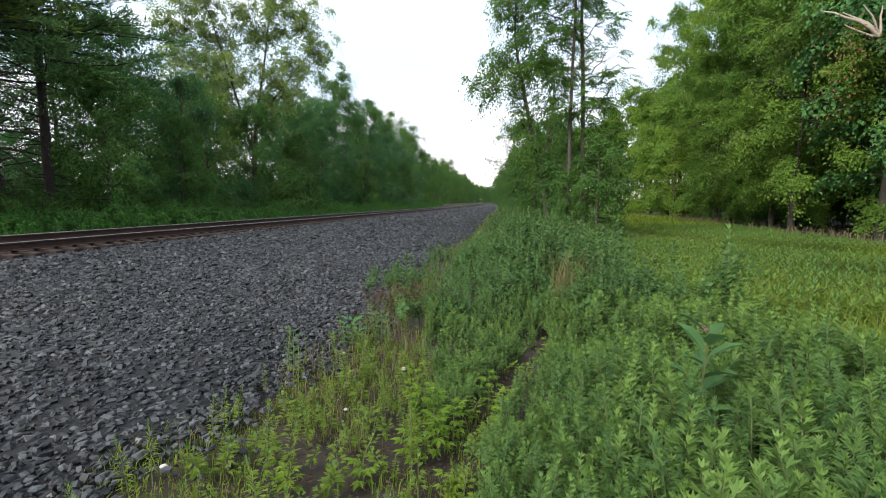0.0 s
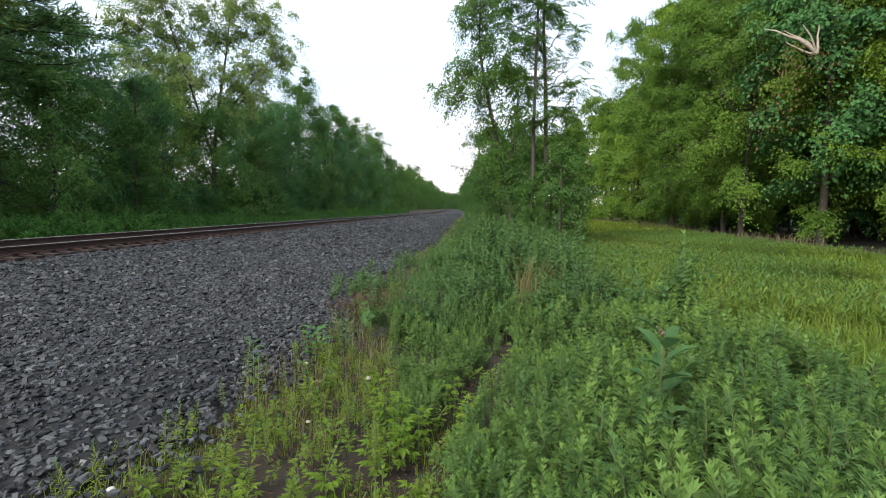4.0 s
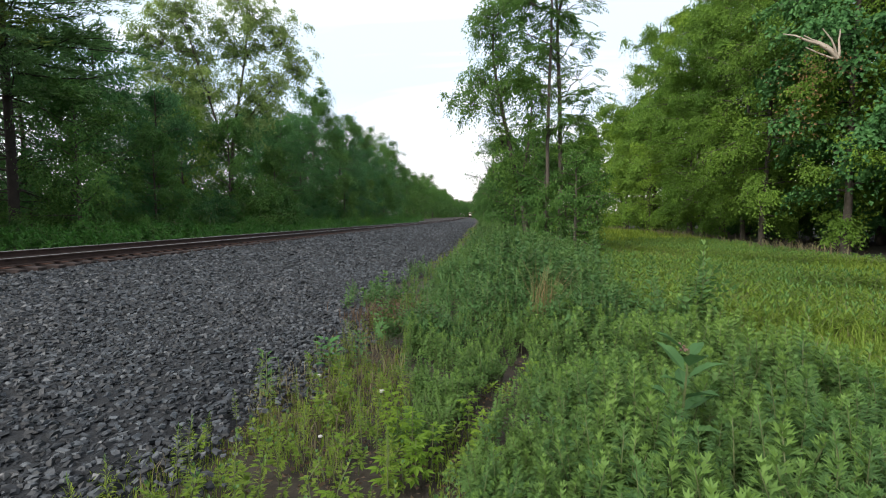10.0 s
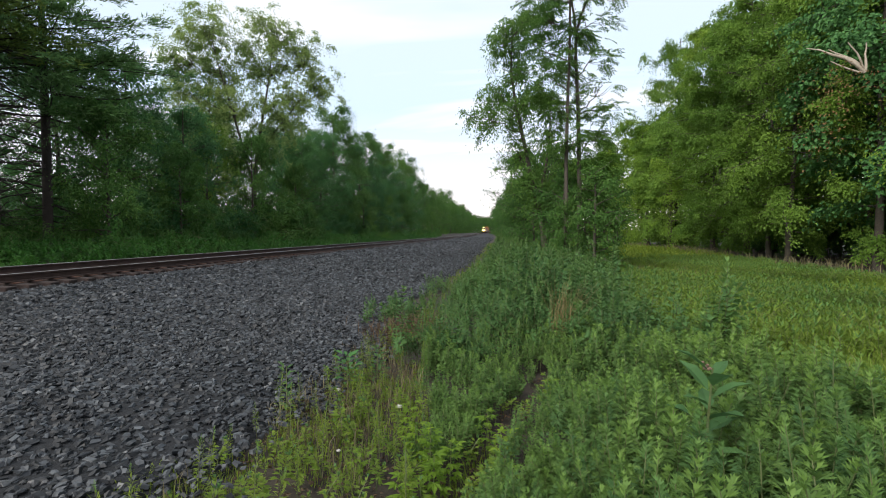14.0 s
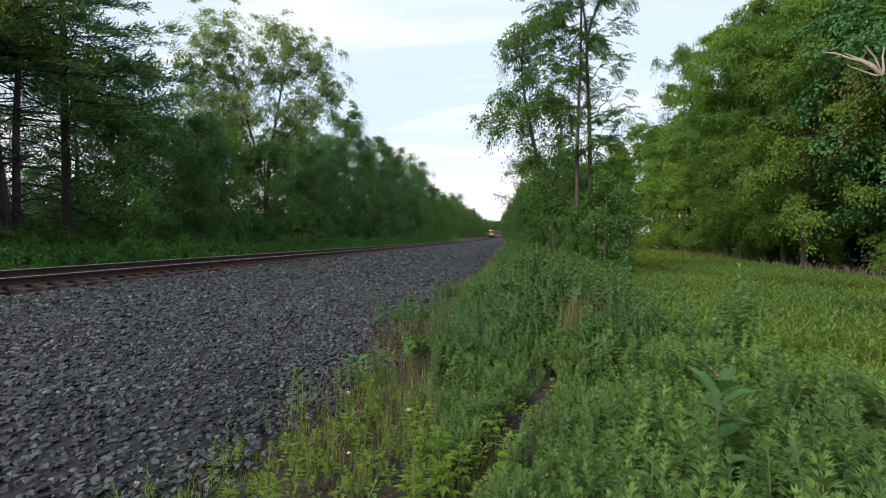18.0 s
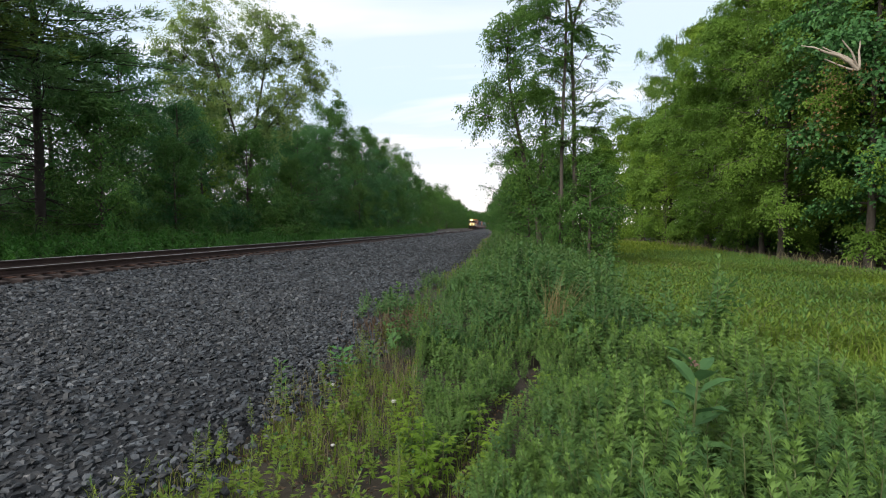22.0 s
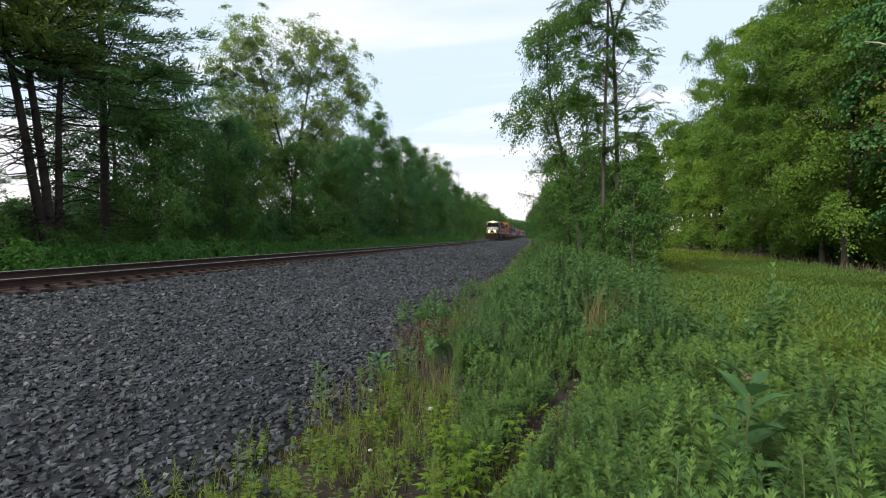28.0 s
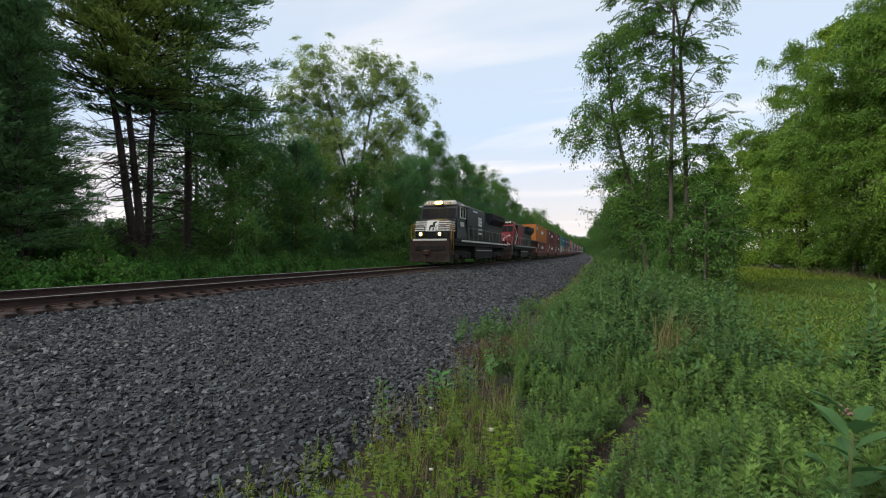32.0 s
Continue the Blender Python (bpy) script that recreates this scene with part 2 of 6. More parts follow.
M_GRASS = leaf_mat("meadow_grass", (0.088, 0.155, 0.023), (0.155, 0.232, 0.035), (0.25, 0.30, 0.058), 0.4, 0.6, 0.35)
M_STRAW = leaf_mat("dry_straw", (0.14, 0.112, 0.063), (0.21, 0.175, 0.105), (0.294, 0.252, 0.168), 0.3)
M_STEM = plain_mat("green_stem", (0.07, 0.10, 0.035), (0.12, 0.14, 0.05), 12.0, 0.7)
M_LITTER = leaf_mat("fallen_brown_leaves", (0.058, 0.036, 0.023), (0.104, 0.065, 0.042), (0.169, 0.117, 0.078), 0.1)
M_WHITEROCK = plain_mat("white_quartz", (0.38, 0.37, 0.36), (0.52, 0.50, 0.49), 20.0, 0.7)

# ================= mesh tools =================
rng = np.random.default_rng(7)


def fast_mesh(name, V, Q, mats, mat_idx=None, smooth=False):
    """A mesh from arrays: V (n, 3) and faces Q (m, k) of one size."""
    V, Q = np.asarray(V, np.float32), np.asarray(Q, np.int32)
    me = bpy.data.meshes.new(name)
    k = Q.shape[1]
    me.vertices.add(len(V))
    me.vertices.foreach_set("co", V.ravel())
    me.loops.add(Q.size)
    me.loops.foreach_set("vertex_index", Q.ravel())
    me.polygons.add(len(Q))
    me.polygons.foreach_set("loop_start", np.arange(0, Q.size, k, dtype=np.int32))
    for m in mats if isinstance(mats, (list, tuple)) else [mats]:
        me.materials.append(m)
    if mat_idx is not None:
        me.polygons.foreach_set("material_index", np.asarray(mat_idx, np.int32))
    me.polygons.foreach_set("use_smooth", np.full(len(Q), smooth))
    me.update(calc_edges=True)
    return me


def unit(v):
    return v / np.maximum(np.linalg.norm(v, axis=-1, keepdims=True), 1e-9)


def leaf_quads(base, axis, length, width, g, fold=0.12, face=None):
    """Folded rhombic leaves: arrays of base points, axes, lengths, widths, and the way their faces point."""
    n = len(base)
    a = unit(axis)
    s = unit(np.cross(a, g.normal(size=(n, 3)) if face is None else face))
    nrm = np.cross(s, a)
    L, Wd = np.broadcast_to(length, n)[:, None], np.broadcast_to(width, n)[:, None]
    mid = base + a * L * 0.45 + nrm * Wd * fold * 2
    V = np.stack([base, mid + s * Wd * 0.5, base + a * L - nrm * L * 0.12, mid - s * Wd * 0.5], 1).reshape(-1, 3)
    return V, np.arange(4 * n).reshape(n, 4)


def tube(points, radii, sides=7):
    """Vertices and quads of a tapered tube along points."""
    P, Rr = np.asarray(points, float), np.asarray(radii, float)
    d = unit(np.gradient(P, axis=0))
    ref = np.where(np.abs(d[:, 2:3]) > 0.9, np.array([[1.0, 0, 0]]), np.array([[0, 0, 1.0]]))
    u = unit(np.cross(d, ref))
    w = np.cross(d, u)
    th = np.linspace(0, 2 * np.pi, sides, endpoint=False)
    V = P[:, None] + Rr[:, None, None] * (np.cos(th)[None, :, None] * u[:, None] + np.sin(th)[None, :, None] * w[:, None])
    n = len(P)
    i, j = np.meshgrid(np.arange(n - 1), np.arange(sides), indexing="ij")
    k = (j + 1) % sides
    Q = np.stack([i * sides + j, i * sides + k, (i + 1) * sides + k, (i + 1) * sides + j], -1).reshape(-1, 4)
    return V.reshape(-1, 3), Q


def merge(chunks):
    Vs, Qs, off = [], [], 0
    for V, Q in chunks:
        Vs.append(V)
        Qs.append(np.asarray(Q) + off)
        off += len(V)
    return np.concatenate(Vs), np.concatenate(Qs)


def part_mesh(name, me, parent, label="", m=None):
    ob = new(name, me)
    ob.parent = parent
    if m is not None:
        ob.matrix_basis = m
    return tagged(ob, label)


def part(name, bm, material, parent, label=""):
    me = bpy.data.meshes.new(name)
    bm.to_mesh(me)
    bm.free()
    me.materials.append(material)
    return part_mesh(name, me, parent, label)


def thing(name, label, category, group="", kind=""):
    return tagged(new(name), label, category, group, kind)


def box(bm, x0, x1, y0, y1, z0, z1, bevel=0.0):
    """A box, its edges bevelled."""
    r = bmesh.ops.create_cube(bm, size=1.0, matrix=Matrix.Translation(((x0 + x1) / 2, (y0 + y1) / 2, (z0 + z1) / 2)) @ Matrix.Diagonal((x1 - x0, y1 - y0, z1 - z0, 1)))
    if bevel:
        es = list({e for v in r["verts"] for e in v.link_edges})
        bmesh.ops.bevel(bm, geom=es, offset=bevel, segments=1, affect="EDGES")


def prism(bm, outline, x0, x1):
    """A solid between x0 and x1 with the outline (y, z)."""
    a = [bm.verts.new((x0, y, z)) for y, z in outline]
    b = [bm.verts.new((x1, y, z)) for y, z in outline]
    n = len(outline)
    bm.faces.new(a)
    bm.faces.new(b[::-1])
    for i in range(n):
        bm.faces.new((a[i], b[i], b[(i + 1) % n], a[(i + 1) % n]))
    bmesh.ops.recalc_face_normals(bm, faces=bm.faces[:])


def rod(bm, p, q, r=0.03, sides=8):
    p, q = Vector(p), Vector(q)
    m = Matrix.Translation((p + q) / 2) @ (q - p).to_track_quat("Z", "Y").to_matrix().to_4x4()
    bmesh.ops.create_cone(bm, cap_ends=True, segments=sides, radius1=r, radius2=r, depth=(q - p).length, matrix=m)


def boxes_part(name, boxes, material, parent, bevel=0.0, label=""):
    bm = bmesh.new()
    for b in boxes:
        box(bm, *b, bevel)
    return part(name, bm, material, parent, label)


# ================= the lie of the land =================
BEND = [(-400, 0.0), (90, 0.0), (165, 0.7), (240, 2.6), (312, 4.4), (390, 5.6), (470, 3.6), (560, 1.0), (700, -2.0), (1200, -10.0)]


def bend(y):
    """How far the line swings to the west of its near tangent."""
    return np.interp(y, [b[0] for b in BEND], [b[1] for b in BEND])


def smooth_bend(y):
    return np.mean([bend(y + d) for d in (-40, -24, -8, 8, 24, 40)], axis=0)


def rail_z(y):
    y = np.asarray(y, float)
    return np.where(y < 120, 0.745 - 0.0037 * y, 0.301 - 0.0010 * (y - 120)).clip(-0.6, 0.80)


TRACK_X = -11.75
CANT = 0.035
EDGE = [(-60, -2.3), (2, -2.15), (4.5, -2.1), (6.4, -1.9), (8, -2.2), (9.5, -2.35), (22, -2.0), (30, -2.1), (52, -2.4), (130, -2.9), (1200, -2.9)]


def edge_x(y):
    """East edge of the crushed stone."""
    return np.interp(y, [e[0] for e in EDGE], [e[1] for e in EDGE]) - smooth_bend(y)


def wav(x, y, s=1.0, seed=0.0):
    return np.sin(x * 1.3 * s + seed) * np.cos(y * 0.9 * s + 2 * seed) + 0.5 * np.sin(x * 2.9 * s + y * 2.3 * s + seed)


def bed_z(x, y):
    """Top of the ballast: flat under the ties, sloping to the ground."""
    d = x - (TRACK_X - smooth_bend(y))
    zt = rail_z(y) - 0.385
    up = np.interp(d, [-6.5, -3.6, -1.7, 1.7, 3.6, 6.5, 9.6], [0.0, 0.35, 1, 1, 0.62, 0.20, 0.0])
    low = np.where(d < 0, -0.25, 0.0) + np.minimum(0, rail_z(y) - 0.35)
    return low + (zt - low) * up + 0.018 * wav(x, y, 1.2) + 0.015 * np.exp(-((d - 1.6) / 0.38) ** 2)


def ground_z(x, y):
    d = x - (TRACK_X - smooth_bend(y))
    g = np.interp(d, [-14, -8.2, -5.4, -3.4, 0, 4], [0.62, 0.55, 0.25, -0.25, -0.25, -0.03]) + np.minimum(0, rail_z(y) - 0.35)
    return g + 0.04 * wav(x, y, 0.22, 1.0) * np.clip((np.abs(x) + np.abs(y)) / 20, 0.2, 2)


def grid_mesh(name, X, Y, Z, mat, smooth=True):
    n, m = X.shape
    i, j = np.meshgrid(np.arange(n - 1), np.arange(m - 1), indexing="ij")
    Q = np.stack([i * m + j, (i + 1) * m + j, (i + 1) * m + j + 1, i * m + j + 1], -1).reshape(-1, 4)
    return fast_mesh(name, np.stack([X, Y, Z], -1).reshape(-1, 3), Q, mat, smooth=smooth)


def spread(lo, hi, near, n):
    """Values from lo to hi, dense round near."""
    t = np.linspace(-1, 1, n)
    s = np.sign(t) * np.abs(t) ** 3
    return np.where(s < 0, near + s * (near - lo), near + s * (hi - near))


gx, gy = spread(-1500, 1500, 0, 130), spread(-1500, 2500, 8, 170)
GX, GY = np.meshgrid(gx, gy, indexing="ij")
ground = new("ground", grid_mesh("ground", GX, GY, ground_z(GX, GY) - 0.05, M_SOIL))
tagged(ground, "dark soil with rotting leaves and low growth", "ground", kind="structure")

# meadow turf, laid on the soil
my = np.concatenate([np.linspace(-30, 60, 90), np.linspace(64, 260, 40)])
MU, MY = np.meshgrid(np.linspace(0, 1, 40), my, indexing="ij")
MX = 2.6 + (14.5 - 2.6) * MU
meadow = new("meadow", grid_mesh("meadow", MX, MY, ground_z(MX, MY) + 0.0, M_TURF))
tagged(meadow, "rough meadow turf beside the wood", "meadow", kind="structure")

# ballast sheet between the west ditch and the weeds
by = np.concatenate([np.linspace(-60, -2, 30), np.linspace(-1, 30, 125), np.linspace(31, 90, 60), np.linspace(94, 800, 90)])
BU, BY = np.meshgrid(np.linspace(0, 1, 60), by, indexing="ij")
BX0 = TRACK_X - smooth_bend(BY) - 4.4
BX1 = edge_x(BY) + 0.25 + 0.22 * wav(BY, BY * 0.7, 1.1) * (BY < 60)
BX = BX0 + (BX1 - BX0) * BU
BZ = bed_z(BX, BY)
BZ -= 0.16 * BU ** 60
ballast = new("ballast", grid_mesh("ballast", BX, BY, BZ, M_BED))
tagged(ballast, "grey crushed stone sloping down from the track", "ballast", kind="structure")

# ================= railway track =================
RAIL_P = [(-0.075, 0), (0.075, 0), (0.075, 0.012), (0.012, 0.035), (0.012, 0.135), (0.037, 0.145), (0.037, 0.180), (0.030, 0.187), (-0.030, 0.187), (-0.037, 0.180), (-0.037, 0.145), (-0.012, 0.135), (-0.012, 0.035), (-0.075, 0.012)]
track = thing("railway_track", "single railway track of rusty rails on wooden ties", "railway track")


def rail_mesh(off, lift):
    ys = np.concatenate([np.arange(-60, 120, 2.0), np.arange(120, 800, 8.0)])
    pr = np.array(RAIL_P)
    cx_ = TRACK_X - smooth_bend(ys) + off
    zb = rail_z(ys) - 0.187 + lift
    n, k = len(ys), len(pr)
    V = np.stack([cx_[:, None] + pr[None, :, 0], np.broadcast_to(ys[:, None], (n, k)), zb[:, None] + pr[None, :, 1]], -1).reshape(-1, 3)
    i, j = np.meshgrid(np.arange(n - 1), np.arange(k), indexing="ij")
    jj = (j + 1) % k
    Q = np.stack([i * k + j, i * k + jj, (i + 1) * k + jj, (i + 1) * k + j], -1).reshape(-1, 4)
    mi = np.where((j.ravel() == 7) | (j.ravel() == 6), 1, 0)
    return fast_mesh("rail", V, Q, [M_RAIL, M_RAILTOP], mi)


part_mesh("rail", rail_mesh(0.755, -CANT), track, "rusty steel rail with a worn bright top")
part_mesh("rail", rail_mesh(-0.755, CANT), track, "rusty steel rail with a worn bright top")

# ================= trees =================


def limb_path(p0, direction, length, g, n=6, droop=0.0, wander=0.12):
    d = np.array(direction, float)
    d /= np.linalg.norm(d)
    pts = [np.array(p0, float)]
    for i in range(n - 1):
        d = d + g.normal(scale=wander, size=3) + np.array([0, 0, -droop])
        d /= np.linalg.norm(d)
        pts.append(pts[-1] + d * length / (n - 1))
    return np.array(pts)


def sprays(g, centres, outs, n_leaf, clump, leaf, aspect, weight=None, droop=0.5, flat=0.30, tilt=1.05):
    """Leaves in flat drooping sprays: each spray lies roofwise, tilted outwards and down."""
    p = None if weight is None else weight / weight.sum()
    idx = g.choice(len(centres), size=n_leaf, p=p)
    k = len(centres)
    up = np.array([0, 0, 1.0])
    ne = unit(up + outs * tilt + g.normal(scale=0.28, size=(k, 3)))
    ue = unit(np.cross(ne, g.normal(size=(k, 3))))
    we = np.cross(ne, ue)
    size = clump * g.uniform(0.55, 1.25, k)
    a, r = g.uniform(0, 6.283, n_leaf), np.minimum(np.abs(g.normal(size=n_leaf)), 1.7) * size[idx] * 0.95
    side = ue[idx] * np.cos(a)[:, None] + we[idx] * np.sin(a)[:, None]
    c = centres[idx] + side * r[:, None] + ne[idx] * (g.normal(scale=flat, size=n_leaf) * size[idx])[:, None]
    c[:, 2] -= droop * np.minimum(r ** 2 / (1.35 * clump), 1.5 * r)
    face = unit(ne[idx] + side * 0.35 + g.normal(scale=0.34, size=(n_leaf, 3)))
    ax = side * 0.8 + outs[idx] * 0.5 + g.normal(scale=0.45, size=(n_leaf, 3)) - up * 0.30
    ax = ax - face * np.sum(ax * face, axis=1, keepdims=True)
    ln = leaf * g.uniform(0.65, 1.25, n_leaf)
    keep = c[:, 2] > 0.25
    return leaf_quads(c[keep], ax[keep], ln[keep], ln[keep] * aspect, g, 0.12, face[keep])


def lobed_parts(seed, stems, lobes, n_leaf, leaf, aspect=0.6, trunk_r=0.2, clump=0.5, per=14, droop=0.5, feather=0):
    """A tree of open habit: stems given by a few joints, leaves in rounded lobes (x, y, z, width, height) that limbs carry."""
    g = np.random.default_rng(seed)
    wood, cents, outs, wts, tips = [], [], [], [], []
    for i, st in enumerate(stems):
        P = np.array(st, float)
        t = np.linspace(0, 1, len(P))
        tt = np.linspace(0, 1, 14)
        Q = np.stack([np.interp(tt, t, P[:, a]) for a in range(3)], 1)
        Q[1:-1] = (Q[:-2] + Q[1:-1] + Q[2:]) / 3
        Q[1:, :2] += np.cumsum(g.normal(scale=0.02, size=(13, 2)), axis=0)
        r0 = trunk_r * (1 if i == 0 else 0.55)
        wood.append(tube(Q, np.linspace(r0, r0 * 0.12 + 0.006, 14), 8))
        tips.append(Q)
    allp = np.concatenate(tips)
    for x, y, z, rw, rh in lobes:
        c = np.array([x, y, z])
        d = np.linalg.norm(allp - (c - np.array([0, 0, 0.8 * rh + 0.12 * abs(x)])), axis=1) + 3 * np.maximum(0, allp[:, 2] - c[2] + 0.3 * rh)
        p0 = allp[int(np.argmin(d))]
        v = c - p0
        L = p0 + np.linspace(0, 1, 7)[:, None] * v
        L[1:-1] += g.normal(scale=0.035 * np.linalg.norm(v), size=(5, 3))
        wood.append(tube(L, np.linspace(0.14 * trunk_r + 0.018, 0.010, 7), 5))
        k = int(per * (0.5 + rw * rh / 4))
        dirs = g.normal(size=(k, 3))
        q = c + dirs * np.array([rw, rw, rh]) * 0.55
        dirs = unit(dirs)
        for e in q:
            S = np.linspace(0, 1, 4)[:, None] * (e - L[4]) + L[4]
            S[1:3] += g.normal(scale=0.06 * rw, size=(2, 3))
            wood.append(tube(S, np.linspace(0.014, 0.005, 4), 3))
        cents.append(q)
        outs.append(unit(dirs * np.array([1, 1, 0.4])))
        wts.append(np.full(k, rw * rh / k) * g.uniform(0.4, 1.5, k))
    cents, outs, wts = np.concatenate(cents), np.concatenate(outs), np.concatenate(wts)
    if not feather:
        return merge(wood), sprays(g, cents, outs, n_leaf, clump, leaf, aspect, wts, droop)
    # feathery leaves: pairs of leaflets along drooping stalks
    idx = g.choice(len(cents), size=n_leaf, p=wts / wts.sum())
    c = cents[idx] + g.normal(scale=clump * 0.4, size=(n_leaf, 3)) * np.array([1, 1, 0.5])
    a = unit(outs[idx] * 0.7 + g.normal(scale=0.55, size=c.shape) * np.array([1, 1, 0.4]))
    s = unit(np.cross(a, np.array([0, 0, 1.0])))
    B, A = [], []
    for k in range(feather):
        u = (k + 0.5) / feather
        q = c + a * (u * 3.6 * leaf) + np.array([0, 0, -1.3 * leaf * u * u])
        for sd in (-1, 1):
            B.append(q)
            A.append(s * sd * 0.9 + a * 0.45 + np.array([0, 0, -0.30]))
    B, A = np.concatenate(B), np.concatenate(A)
    A = A + g.normal(scale=0.12, size=A.shape)
    ln = leaf * g.uniform(0.7, 1.15, len(B))
    return merge(wood), leaf_quads(B, A, ln, ln * aspect, g, 0.12, np.array([0, 0, 1.0]) + g.normal(scale=0.3, size=B.shape))


def tree_parts(seed, h, base, radius, n_limb=26, n_leaf=8000, leaf=0.30, trunk_r=0.22, shape="oval", rise=0.55,
               clump=0.55, sparse=0.25, lean=(0, 0), aspect=0.55, forks=1):
    """Arrays of a broad-leaved tree: wood and leaves."""
    g = np.random.default_rng(seed)
    wood, ends, weight = [], [], []
    stems = []
    for f_ in range(forks):
        n = 9
        z = np.linspace(-0.3, h * (0.96 if f_ == 0 else g.uniform(0.78, 0.92)), n)
        k = z.clip(0) / h
        spreadf = 0 if forks == 1 else 0.10 * h * (f_ - (forks - 1) / 2)
        px = lean[0] * k ** 1.2 + spreadf * np.clip(k - 0.25, 0, 1) + np.cumsum(g.normal(scale=0.012 * h / 4, size=n))
        py = lean[1] * k ** 1.2 + np.cumsum(g.normal(scale=0.012 * h / 4, size=n))
        rad = trunk_r * (1 - 0.9 * (z.clip(0) / z.max())) * (1 if f_ == 0 else 0.7) + 0.015
        rad[0] *= 1.35
        P = np.stack([px - px[0], py - py[0], z], 1)
        stems.append(P)
        wood.append(tube(P, rad, 8))
    for i in range(n_limb):
        P = stems[i % forks]
        t = base + (1 - base) * ((i + g.uniform(0, 1)) / n_limb) ** 0.9
        zc = t * h * 0.95
        p0 = np.array([np.interp(zc, P[:, 2], P[:, 0]), np.interp(zc, P[:, 2], P[:, 1]), min(zc, P[-1, 2])])
        u = (t - base) / (1 - base)
        if shape == "oval":
            r = radius * (0.35 + 0.65 * math.sin(math.pi * min(1, 0.18 + 0.80 * u)) ** 0.8)
        elif shape == "cone":
            r = radius * (1.05 - 0.9 * u)
        elif shape == "wall":
            r = radius * (0.8 + 0.25 * math.sin(3 * u)) * (1 - 0.55 * u ** 3)
        else:
            r = radius * (0.45 + 0.75 * u)
        r *= g.uniform(0.6, 1.25)
        az = i * 2.399 + g.normal(scale=0.5)
        el = rise * (0.4 + u) + g.normal(scale=0.15)
        d = (math.cos(az) * math.cos(el), math.sin(az) * math.cos(el), math.sin(el))
        L = limb_path(p0, d, r, g, 6, 0.03)
        wood.append(tube(L, np.linspace(trunk_r * 0.34 * (1 - 0.6 * u) + 0.012, 0.008, 6), 5))
        for j in range(5):
            q = L[g.integers(2, 6)]
            d2 = unit(L[-1] - L[0]) + g.normal(scale=0.7, size=3)
            S = limb_path(q, d2, r * g.uniform(0.2, 0.5), g, 4, 0.06)
            wood.append(tube(S, np.linspace(0.018, 0.005, 4), 3))
            wgt = g.uniform(0, 1) ** 1.2 + 0.1
            for e in S[1:]:
                ends.append(e)
                weight.append(wgt)
        for e in L[2:]:
            ends.append(e)
            weight.append(0.55)
    ends, weight = np.array(ends), np.array(weight)
    weight[g.uniform(size=len(weight)) < sparse] *= 0.1
    outs = ends * np.array([1, 1, 0.0]) + np.array([0, 0, 0.01]) + g.normal(scale=0.15, size=ends.shape)
    return merge(wood), sprays(g, ends, unit(outs), n_leaf, clump, leaf, aspect, weight)


